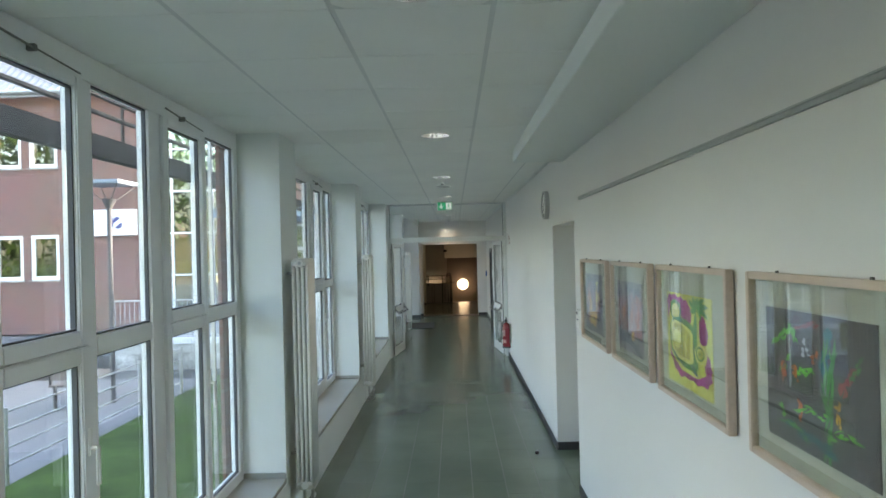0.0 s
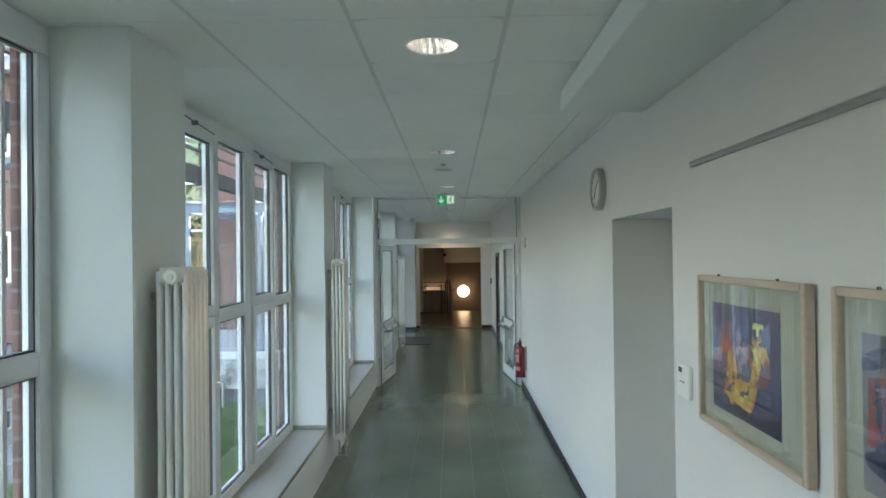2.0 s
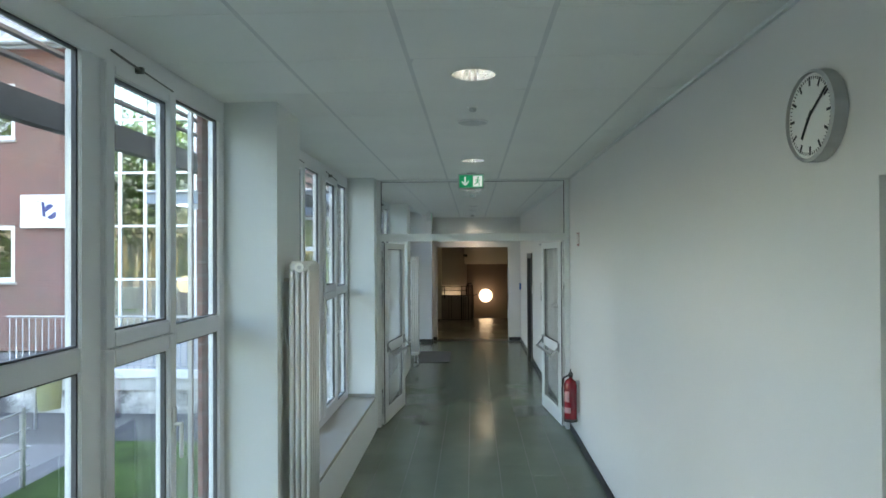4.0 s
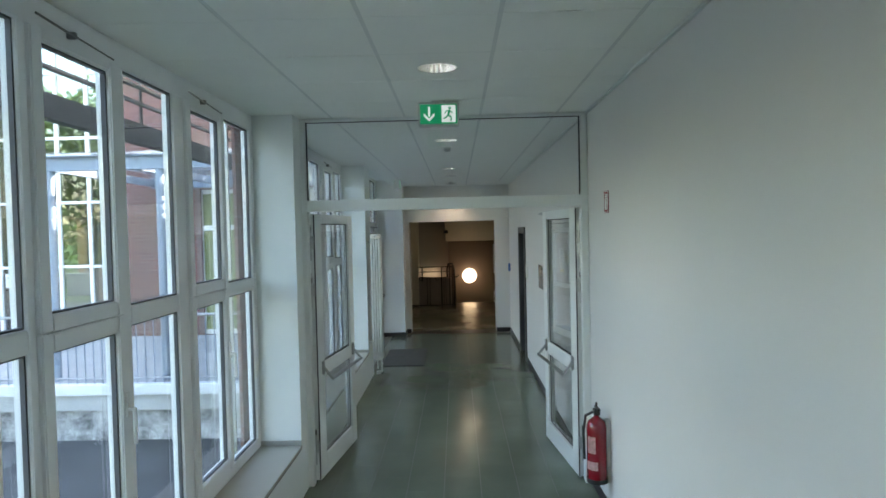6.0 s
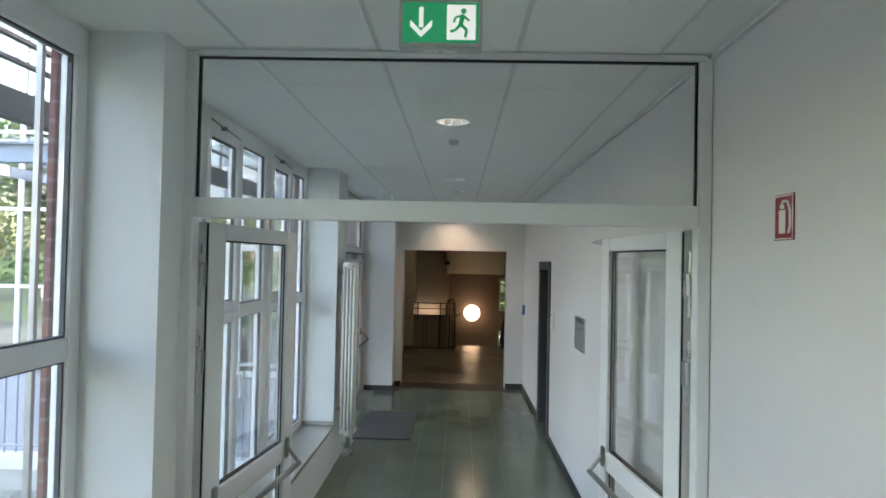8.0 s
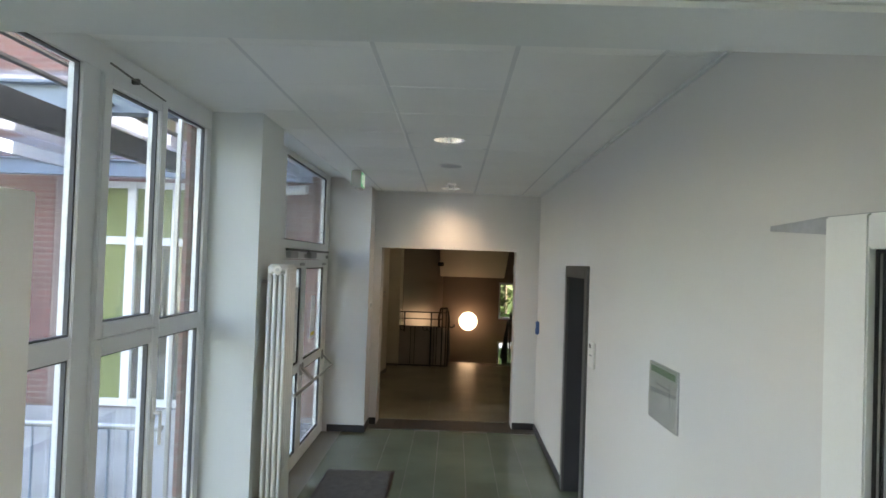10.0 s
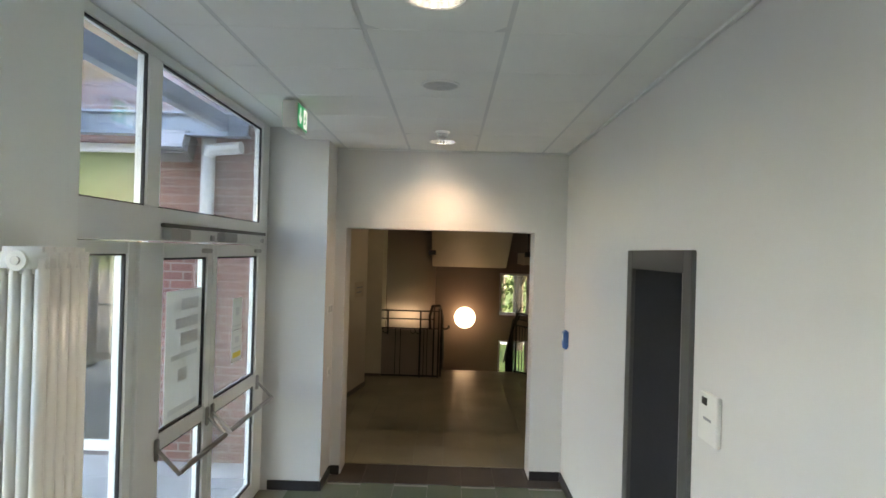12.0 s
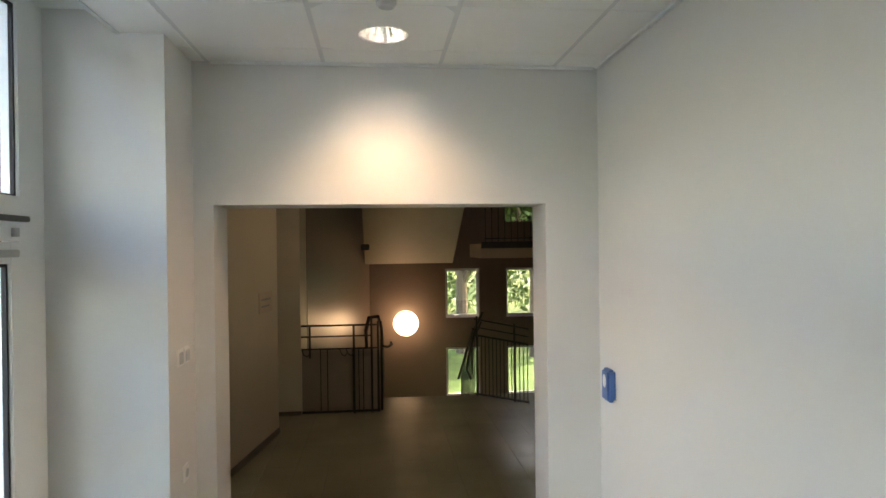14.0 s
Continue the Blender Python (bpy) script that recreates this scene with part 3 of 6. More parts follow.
def make_leaf(side):
    """A leaf of the fire door, drawn from its hinge along +x, room side towards -y (mirrored for the other one)."""
    W, H = 1.08, 2.262
    SH, SF = 0.165, 0.135
    lf = new("door_leaf")
    s = bmesh.new()
    bx(s, 0, SH, -0.03, 0.03, 0.012, H, 0.004)
    bx(s, W - SF, W, -0.03, 0.03, 0.012, H, 0.004)
    bx(s, SH, W - SF, -0.03, 0.03, H - 0.078, H, 0.004)
    bx(s, SH, W - SF, -0.03, 0.03, 0.87, 0.985, 0.004)
    bx(s, SH, W - SF, -0.03, 0.03, 0.012, 0.19, 0.004)
    me = part("leaf_frame", s, ALU_W, lf)
    for z0, z1 in ((0.19, 0.87), (0.985, H - 0.078)):
        q = bmesh.new()
        for a, b, c, d in ((SH + 0.001, SH + 0.009, z0, z1), (W - SF - 0.009, W - SF - 0.001, z0, z1), (SH + 0.009, W - SF - 0.009, z0 + 0.001, z0 + 0.009), (SH + 0.009, W - SF - 0.009, z1 - 0.009, z1 - 0.001)):
            bx(q, a, b, -0.011, -0.0065, c, d)
            bx(q, a, b, 0.0065, 0.011, c, d)
        part("gasket", q, RUBBER, lf)
        pn = part("pane", box(SH + 0.002, W - SF - 0.002, -0.006, 0.006, z0 + 0.002, z1 - 0.002), GLASS_IN, lf)
        pn.visible_shadow = False
    k = bmesh.new()
    zb = 0.95
    for x in (0.10, W - 0.10):
        bx(k, x - 0.02, x + 0.02, side * 0.031, side * 0.05, zb - 0.06, zb + 0.06, 0.006)
        tube(k, [(x, side * 0.045, zb), (x, side * 0.12, zb - 0.09)], 0.012)
    tube(k, [(0.10, side * 0.12, zb - 0.09), (W - 0.10, side * 0.12, zb - 0.09)], 0.016)
    part("push_bar", k, BARSTEEL, lf, "stainless panic push bar")
    e = bmesh.new()
    bx(e, -0.004, -0.0005, side * 0.020, side * 0.029, 0.02, H - 0.005)
    part("hinge_seal", e, RUBBER, lf)
    for z in (0.30, 1.62, 2.02):
        hg = bmesh.new()
        for dz, dx in ((0.0, 0.0), (-0.10, -0.016), (0.10, -0.016)):
            cyl(hg, (-0.014, side * (0.002 + 0.5 * dx), z + dz - 0.048), (-0.014, side * (0.002 + 0.5 * dx), z + dz + 0.048), 0.011, 12)
            if dz == 0.0:
                bx(hg, -0.006, -0.0005, min(side * 0.002, side * 0.026), max(side * 0.002, side * 0.026), z - 0.055, z + 0.055, 0.002)
        part("hinge", hg, STEEL, lf, "steel hinge")
    if side > 0:
        ca = bmesh.new()
        vs = [ca.verts.new(v) for v in ((W - 0.25, 0.012, H + 0.004), (W + 0.02, 0.012, H + 0.004), (W + 0.25, 0.008, H - 0.008), (W + 0.25, 0.008, H - 0.022), (W + 0.02, 0.012, H - 0.04), (W + 0.001, 0.012, H - 0.04), (W + 0.001, 0.012, H + 0.001), (W - 0.25, 0.012, H + 0.001))]
        fc_ = ca.faces.new(vs)
        up = bmesh.ops.extrude_face_region(ca, geom=[fc_])
        bmesh.ops.translate(ca, verts=[v for v in up["geom"] if isinstance(v, bmesh.types.BMVert)], vec=(0, -0.024, 0))
        bmesh.ops.recalc_face_normals(ca, faces=ca.faces)
        part("catch_arm", ca, GALV, lf, "grey steel catch arm on the leaf head")
    lk = bmesh.new()
    bx(lk, W - 0.001, W + 0.004, -0.012, 0.012, 1.05, 1.25)
    bx(lk, 0.02, 0.06, -side * 0.031 - 0.003, -side * 0.031 + 0.003, 1.45, 1.60)
    part("lock_plate", lk, DGREY, lf)
    lf.parent = fd
    return lf


left = make_leaf(-1)
left.matrix_basis = Matrix.Translation((-1.290, 0.072, 0)) @ Matrix.Rotation(radians(82.8), 4, "Z")
right = make_leaf(1)
right.matrix_basis = Matrix.Translation((0.935, 0.072, 0)) @ Matrix.Rotation(radians(96.5), 4, "Z")

# ---- exit signs ----


def text_free_exit(at, rz, deep=0.035):
    e = thing("exit_sign", at @ Matrix.Rotation(radians(rz), 4, "Z"), "green lit escape route sign hung from the ceiling", "exit sign", "escape signs")
    c = bmesh.new()
    bx(c, -0.145, 0.145, -deep, deep, -0.185, -0.012, 0.006)
    bx(c, -0.05, 0.05, -0.03, 0.03, -0.012, 0.0)
    part("casing", c, SIGNGREY, e)
    for s in (-1, 1):
        part("panel", box(-0.132, 0.132, s * (deep + 0.0002), s * (deep + 0.003), -0.168, -0.028), EXIT_G, e, "green backlit panel")
        y0, y1 = s * (deep + 0.0032), s * (deep + 0.0045)
        a = bmesh.new()
        bx(a, -0.075, -0.060, y0, y1, -0.115, -0.045)
        for q in (-1, 1):
            vs = [a.verts.new((x, y, z)) for y in (y0, y1) for x, z in ((-0.0675, -0.150), (-0.0675, -0.128), (-0.0675 + q * 0.038, -0.090), (-0.0675 + q * 0.038, -0.112))]
            for idx in ((0, 1, 2, 3), (4, 5, 6, 7), (0, 1, 5, 4), (1, 2, 6, 5), (2, 3, 7, 6), (3, 0, 4, 7)):
                a.faces.new([vs[i] for i in idx])
        part("arrow", a, EXIT_W, e, "white down arrow")
        d = bmesh.new()
        bx(d, 0.022, 0.122, y0, y1, -0.158, -0.036)
        part("door_mark", d, EXIT_W, e, "white doorway mark")
        m = bmesh.new()
        yb0, yb1 = s * (deep + 0.0047), s * (deep + 0.0055)
        cyl(m, (0.080, yb0, -0.058), (0.080, yb1, -0.058), 0.010, 12)
        for (xa, za), (xb, zb), wd in (((0.078, -0.07), (0.070, -0.105), 0.016), ((0.070, -0.105), (0.092, -0.125), 0.011), ((0.092, -0.125), (0.086, -0.150), 0.010),
                                       ((0.070, -0.105), (0.052, -0.125), 0.011), ((0.052, -0.125), (0.034, -0.130), 0.010), ((0.078, -0.074), (0.100, -0.092), 0.008),
                                       ((0.076, -0.074), (0.052, -0.080), 0.008), ((0.052, -0.080), (0.046, -0.098), 0.008)):
            u = Vector((xb - xa, 0, zb - za))
            nrm = Vector((-u.z, 0, u.x)).normalized() * wd / 2
            vs = [m.verts.new((x, y, z)) for y in (yb0, yb1) for x, z in ((xa + nrm.x, za + nrm.z), (xb + nrm.x, zb + nrm.z), (xb - nrm.x, zb - nrm.z), (xa - nrm.x, za - nrm.z))]
            for idx in ((0, 1, 2, 3), (4, 5, 6, 7), (0, 1, 5, 4), (1, 2, 6, 5), (2, 3, 7, 6), (3, 0, 4, 7)):
                m.faces.new([vs[i] for i in idx])
        part("pictogram", m, EXIT_G, e, "green running mark")
    l = bmesh.new()
    bx(l, -0.06, -0.005, -0.012, 0.012, -0.1885, -0.1855)
    bx(l, 0.005, 0.06, -0.012, 0.012, -0.1885, -0.1855)
    part("light_slot", l, WHITEP, e)
    return e


text_free_exit(Matrix.Translation((-0.185, 12.15, CZ)), 0)
text_free_exit(Matrix.Translation((-1.11, 18.86, CZ)), 90.6, 0.048)

# ---- downlights, detectors, loudspeakers in the ceiling ----


def make_downlight(at):
    d = thing("downlight", at, "round recessed ceiling downlight with faceted mirror reflector", "downlight", "corridor downlights")
    bm = bmesh.new()
    prof = [(0.122, -0.0015), (0.122, -0.004), (0.114, -0.004), (0.112, 0.002)]
    add_lathe(bm, prof)
    part("trim_ring", bm, WHITEP, d, smooth=True)
    # faceted bowl: every second rib set in
    bm = bmesh.new()
    rows = []
    for rr_, z in ((0.112, 0.0), (0.106, 0.022), (0.095, 0.048), (0.074, 0.078), (0.034, 0.102)):
        rows.append([bm.verts.new((rr_ * (0.955 if k % 2 else 1.0) * math.cos(2 * math.pi * k / 44), rr_ * (0.955 if k % 2 else 1.0) * math.sin(2 * math.pi * k / 44), z)) for k in range(44)])
    for a, b in zip(rows, rows[1:]):
        for k in range(44):
            bm.faces.new((a[k], a[(k + 1) % 44], b[(k + 1) % 44], b[k]))
    part("reflector", bm, MIRROR, d)
    b = bmesh.new()
    for s in (-1, 1):
        cyl(b, (s * 0.034, -0.055, 0.070), (s * 0.034, 0.055, 0.070), 0.017, 12)
    part("bulb", b, LAMPON, d, "pair of glowing compact tubes")
    c = bmesh.new()
    bx(c, -0.003, 0.003, -0.1, 0.1, 0.03, 0.10)
    part("cross_blade", c, MIRROR, d)
    t = bmesh.new()
    cyl(t, (0, 0, 0.108), (0, 0, 0.112), 0.035)
    part("cap", t, MIRROR, d)
    return d


def add_lathe(bm, prof, n=32):
    rows = []
    for r, z in prof:
        rows.append([bm.verts.new((r * math.cos(2 * math.pi * k / n), r * math.sin(2 * math.pi * k / n), z)) for k in range(n)])
    for a, b in zip(rows, rows[1:]):
        for k in range(n):
            j = (k + 1) % n
            bm.faces.new((a[k], a[j], b[j], b[k]))
    return bm


dl = make_downlight((LAMP_X, LAMP_Y[0], CZ))
for y in LAMP_Y[1:]:
    copy_thing(dl, Matrix.Translation((LAMP_X, y, CZ)))
for y in LAMP_Y:
    ld = bpy.data.lights.new("downlight_lamp", "SPOT")
    last = y == LAMP_Y[-1]
    ld.energy, ld.color, ld.spot_size, ld.spot_blend, ld.shadow_soft_size = (4.6 if last else 3.2), ((1.0, 0.69, 0.40) if last else (1.0, 0.86, 0.70)), radians(122), 1.0, 0.08
    new("downlight_lamp", ld).matrix_basis = look((LAMP_X, y, CZ + 0.06), (LAMP_X, y, 0))


def make_detector(at):
    d = thing("smoke_detector", at, "small white smoke detector on the ceiling", "smoke detector", "detectors")
    part("base", add_lathe(bmesh.new(), [(0.0, 0.0), (0.055, 0.0), (0.055, -0.012), (0.042, -0.016)]), WHITEP, d, smooth=False)
    part("chamber", add_lathe(bmesh.new(), [(0.040, -0.014), (0.040, -0.035), (0.030, -0.048), (0.0, -0.05)]), GREYP, d)
    return d


det = make_detector((-0.16, 14.70, CZ))
copy_thing(det, Matrix.Translation((-0.17, 8.93, CZ)) @ Matrix.Scale(0.6, 4))
copy_thing(det, Matrix.Translation((-0.16, 19.72, CZ)))


def make_speaker(at):
    d = thing("ceiling_speaker", at, "flat round white loudspeaker grille in the ceiling", "loudspeaker", "ceiling speakers")
    part("rim", add_lathe(bmesh.new(), [(0.11, 0.0), (0.11, -0.008), (0.10, -0.011), (0.098, -0.007)]), WHITEP, d)
    part("grille", add_lathe(bmesh.new(), [(0.098, -0.006), (0.05, -0.008), (0.0, -0.009)]), material("pale_grille", (0.55, 0.56, 0.55), 0.6, vary=0.08, scale=30, fine=400), d, "pale grey perforated grille")
    return d


spk = make_speaker((-0.17, 9.38, CZ))
copy_thing(spk, Matrix.Translation((-0.16, 18.31, CZ)))

# ---- pictures on the long wall ----
P_ASH = painting_material("painting_dark_ground", [(0.075, 0.073, 0.080), (0.105, 0.10, 0.105), (0.088, 0.086, 0.092), (0.125, 0.12, 0.122)], 3.0, seed=2.0)
P_MASK = material("painting_yellow_ground", (0.60, 0.60, 0.10), 0.8, vary=0.06, scale=6)
P_LEMON = material("painting_pale_yellow", (0.74, 0.72, 0.22), 0.8, vary=0.08, scale=9)
P_MAGENTA = material("painting_magenta", (0.36, 0.035, 0.22), 0.8, vary=0.2, scale=12)
P_OLIVE = material("painting_olive", (0.50, 0.45, 0.08), 0.8, vary=0.2, scale=10)
P_GREEN = material("painting_green", (0.085, 0.29, 0.085), 0.8, vary=0.25, scale=12)
P_LEAF = material("painting_leaf_green", (0.13, 0.44, 0.07), 0.8, vary=0.25, scale=14)
P_ORANGE = material("painting_orange", (0.52, 0.13, 0.04), 0.8, vary=0.3, scale=14)
P_TEAL = painting_material("painting_teal", [(0.06, 0.06, 0.07), (0.03, 0.16, 0.18), (0.05, 0.22, 0.20)], 9.0, seed=4.0)
P_GREY = painting_material("painting_grey_violet", [(0.13, 0.13, 0.17), (0.20, 0.19, 0.23), (0.26, 0.22, 0.26), (0.16, 0.17, 0.21)], 3.5, seed=5.0)
P_RED = painting_material("painting_dull_red", [(0.22, 0.06, 0.07), (0.34, 0.08, 0.09), (0.26, 0.09, 0.11), (0.40, 0.12, 0.10)], 6.0, seed=6.0)
P_PINK = painting_material("painting_pink", [(0.30, 0.14, 0.20), (0.42, 0.20, 0.24), (0.24, 0.15, 0.26), (0.48, 0.26, 0.22)], 6.0, seed=7.0)
P_FLAME = painting_material("painting_flame", [(0.45, 0.16, 0.05), (0.62, 0.34, 0.06), (0.70, 0.48, 0.10), (0.40, 0.12, 0.08)], 14.0, seed=8.0)
P_NIGHT = material("painting_navy", (0.022, 0.028, 0.075), 0.8, vary=0.3, scale=8)
P_PLUM = painting_material("painting_plum", [(0.04, 0.045, 0.12), (0.07, 0.075, 0.17), (0.11, 0.10, 0.19), (0.05, 0.055, 0.13)], 5.0, seed=9.0)
P_WHITE = material("painting_white", (0.42, 0.42, 0.44), 0.8, vary=0.15, scale=12)


def blob(bm, x0, x1, cy, cz, ry, rz, lobes=0, wob=0.0, n=40, ph=0.0):
    """A flat lobed patch in the y-z plane."""
    ring = []
    for k in range(n):
        a = 2 * math.pi * k / n
        r = 1 + wob * math.sin(lobes * a + ph)
        ring.append((cy + ry * r * math.cos(a), cz + rz * r * math.sin(a)))
    fr = [bm.verts.new((x0, y, z)) for y, z in ring]
    bk = [bm.verts.new((x1, y, z)) for y, z in ring]
    bm.faces.new(fr)
    bm.faces.new(list(reversed(bk)))
    for k in range(n):
        j = (k + 1) % n
        bm.faces.new((fr[k], fr[j], bk[j], bk[k]))
    return bm


def make_picture(ya, yb, label, mat, art):
    z0, z1 = 1.40, 2.015
    p = thing("framed_picture", (RX, (ya + yb) / 2, 0), label, "picture", "pictures in a row")
    h = (yb - ya) / 2
    part("picture_frame", frame_bm(bmesh.new(), -0.040, -0.008, -h, h, z0, z1, 0.024, 0.003), OAK, p, "pale wooden picture frame")
    part("mount", box(-0.016, -0.010, -h + 0.024, h - 0.024, z0 + 0.024, z1 - 0.024), PASS, p, "grey-green mount board")
    a0, a1, b0, b1 = art
    p["sheet_area"] = art
    part("artwork", box(-0.0185, -0.0162, a0, a1, b0, b1), mat, p)
    pn = part("picture_glass", box(-0.030, -0.027, -h + 0.024, h - 0.024, z0 + 0.024, z1 - 0.024), PICGLASS, p)
    pn.visible_shadow = False
    for s in (-1, 1):
        part("hanging_pin", cyl(bmesh.new(), (-0.028, s * h * 0.55, z1 + 0.003), (-0.020, s * h * 0.55, z1 + 0.003), 0.0045, 10), DGREY, p)
    return p


def patch(pic, name, mat, pts, layer):
    """A flat painted patch; pts are across and up the sheet, each 0 to 1, seen from the corridor."""
    a0, a1, b0, b1 = pic["sheet_area"]
    x = -0.0187 - 0.0005 * layer
    bm = bmesh.new()
    bm.faces.new([bm.verts.new((x, a1 - u * (a1 - a0), b0 + v * (b1 - b0))) for u, v in pts])
    return part(name, bm, mat, pic)


def leaf_pts(u, v, length, width, turn, n=14, bend=0.0):
    """Outline of a pointed brush stroke."""
    c, s_ = math.cos(radians(turn)), math.sin(radians(turn))
    up = [(length * (k / n - 0.5), width * math.sin(math.pi * k / n) + bend * math.sin(math.pi * k / n)) for k in range(n + 1)]
    dn = [(length * (k / n - 0.5), -width * math.sin(math.pi * k / n) + bend * math.sin(math.pi * k / n)) for k in range(n - 1, 0, -1)]
    return [(u + c * a - s_ * b, v + s_ * a + c * b) for a, b in up + dn]


def ring_pts(u, v, ru, rv, lobes=0, wob=0.0, ph=0.0, n=44):
    return [(u + ru * (1 + wob * math.sin(lobes * 2 * math.pi * k / n + ph)) * math.cos(2 * math.pi * k / n),
             v + rv * (1 + wob * math.sin(lobes * 2 * math.pi * k / n + ph)) * math.sin(2 * math.pi * k / n)) for k in range(n)]


def brushed(pic, name, mat, paths, layer, width=0.03, seed=1, spread=0.03, n=7):
    """Loose overlapping strokes along curves on the sheet, in one painted layer."""
    rnd = random.Random(seed)
    a0, a1, b0, b1 = pic["sheet_area"]
    bm = bmesh.new()
    x = -0.0187 - 0.0005 * layer
    lift = 0
    for path in paths:
        for (u0, v0), (u1, v1) in zip(path, path[1:]):
            length = math.hypot(u1 - u0, v1 - v0)
            turn = math.degrees(math.atan2(v1 - v0, u1 - u0))
            for _ in range(n):
                t_ = rnd.random()
                u, v = u0 + (u1 - u0) * t_ + rnd.gauss(0, spread), v0 + (v1 - v0) * t_ + rnd.gauss(0, spread)
                pts = leaf_pts(u, v, length * rnd.uniform(0.35, 0.9), width * rnd.uniform(0.4, 1.1), turn + rnd.gauss(0, 16), n=8, bend=rnd.uniform(-0.02, 0.02))
                lift += 1
                bm.faces.new([bm.verts.new((x - 0.0000035 * lift, a1 - min(max(p_, 0.0), 1.0) * (a1 - a0), b0 + min(max(q_, 0.0), 1.0) * (b1 - b0))) for p_, q_ in pts])
    return part(name, bm, mat, pic)


pic1 = make_picture(4.43, 5.27, "wood-framed painting of orange flames on dark blue", P_PLUM, (-0.23, 0.31, 1.487, 1.909))
patch(pic1, "night_band", P_NIGHT, [(0.0, 0.0), (1.0, 0.0), (1.0, 0.16), (0.72, 0.09), (0.45, 0.11), (0.2, 0.06), (0.0, 0.12)], 1)
brushed(pic1, "violet_strokes", P_PINK, [[(0.40, 0.42), (0.48, 0.62), (0.46, 0.84)], [(0.52, 0.46), (0.56, 0.70)], [(0.30, 0.60), (0.34, 0.88)]], 2, 0.026, 11, 0.035)
brushed(pic1, "red_strokes", P_RED, [[(0.10, 0.40), (0.16, 0.62), (0.22, 0.86)], [(0.20, 0.28), (0.26, 0.52), (0.24, 0.78)], [(0.80, 0.40), (0.86, 0.62)]], 3, 0.030, 12, 0.025)
brushed(pic1, "orange_strokes", P_ORANGE, [[(0.22, 0.20), (0.30, 0.44), (0.36, 0.70)], [(0.60, 0.20), (0.70, 0.44), (0.66, 0.66)], [(0.40, 0.24), (0.52, 0.36)], [(0.14, 0.50), (0.24, 0.66)]], 4, 0.030, 13, 0.03)
brushed(pic1, "yellow_strokes", P_FLAME, [[(0.28, 0.20), (0.42, 0.12), (0.60, 0.20)], [(0.36, 0.26), (0.50, 0.30), (0.64, 0.34)], [(0.62, 0.24), (0.74, 0.50), (0.72, 0.76)], [(0.30, 0.30), (0.34, 0.52)], [(0.74, 0.70), (0.84, 0.60)]], 5, 0.036, 14, 0.026, 9)
brushed(pic1, "light_strokes", P_LEMON, [[(0.66, 0.80), (0.76, 0.86)], [(0.40, 0.20), (0.54, 0.22)], [(0.70, 0.52), (0.72, 0.66)]], 6, 0.026, 15, 0.02, 5)
brushed(pic1, "dark_strokes", P_NIGHT, [[(0.44, 0.44), (0.46, 0.60)], [(0.60, 0.74), (0.66, 0.60)], [(0.16, 0.30), (0.22, 0.44)]], 7, 0.014, 16, 0.02, 4)
pic2 = make_picture(3.50, 4.30, "wood-framed painting of red figures on grey", P_GREY, (-0.22, 0.30, 1.49, 1.90))
patch(pic2, "red_ground", P_RED, [(0.03, 0.30), (0.20, 0.27), (0.42, 0.30), (0.50, 0.36), (0.56, 0.28), (0.76, 0.26), (0.97, 0.24), (0.97, 0.76), (0.80, 0.84), (0.58, 0.80), (0.50, 0.66), (0.40, 0.70), (0.24, 0.76), (0.05, 0.72)], 1)
brushed(pic2, "violet_strokes", P_PLUM, [[(0.05, 0.82), (0.45, 0.92), (0.95, 0.88)], [(0.12, 0.36), (0.16, 0.66)], [(0.46, 0.40), (0.50, 0.80)]], 2, 0.030, 21, 0.03)
brushed(pic2, "dull_red_strokes", P_ORANGE, [[(0.24, 0.34), (0.30, 0.66)], [(0.62, 0.30), (0.64, 0.74)], [(0.82, 0.30), (0.86, 0.74)]], 3, 0.022, 22, 0.03, 6)
brushed(pic2, "pink_strokes", P_PINK, [[(0.36, 0.30), (0.40, 0.80)], [(0.58, 0.28), (0.60, 0.82)], [(0.74, 0.28), (0.76, 0.80)], [(0.92, 0.32), (0.92, 0.72)], [(0.08, 0.62), (0.36, 0.72)]], 4, 0.024, 23, 0.022)
brushed(pic2, "pale_strokes", P_WHITE, [[(0.68, 0.40), (0.69, 0.84)], [(0.20, 0.76), (0.30, 0.90)]], 5, 0.010, 24, 0.015, 4)
brushed(pic2, "ochre_strokes", P_FLAME, [[(0.58, 0.20), (0.70, 0.32)], [(0.64, 0.18), (0.72, 0.26)]], 6, 0.022, 25, 0.015, 5)
patch(pic2, "dark_wave", P_NIGHT, [(0.02, 0.24), (0.12, 0.29), (0.36, 0.25), (0.62, 0.18), (0.82, 0.13), (1.0, 0.0), (0.90, 0.0), (0.70, 0.08), (0.45, 0.12), (0.22, 0.10), (0.04, 0.16)], 7)
brushed(pic2, "blue_strokes", P_PLUM, [[(0.10, 0.20), (0.45, 0.17), (0.85, 0.06)]], 8, 0.012, 26, 0.012, 6)
pic3 = make_picture(2.56, 3.38, "wood-framed yellow and magenta painting of a palm and a face", P_MASK, (-0.225, 0.30, 1.475, 1.89))
patch(pic3, "magenta_shape", P_MAGENTA, [(0.0, 0.91), (0.05, 0.985), (0.12, 0.965), (0.2, 0.99), (0.28, 0.955), (0.35, 0.97), (0.42, 0.93), (0.48, 0.95), (0.53, 0.89), (0.56, 0.87), (0.60, 0.77),
                                       (0.56, 0.70), (0.39, 0.72), (0.31, 0.81), (0.27, 0.87), (0.18, 0.93), (0.10, 0.89), (0.07, 0.80), (0.04, 0.71), (0.01, 0.76), (0.02, 0.84)], 1)
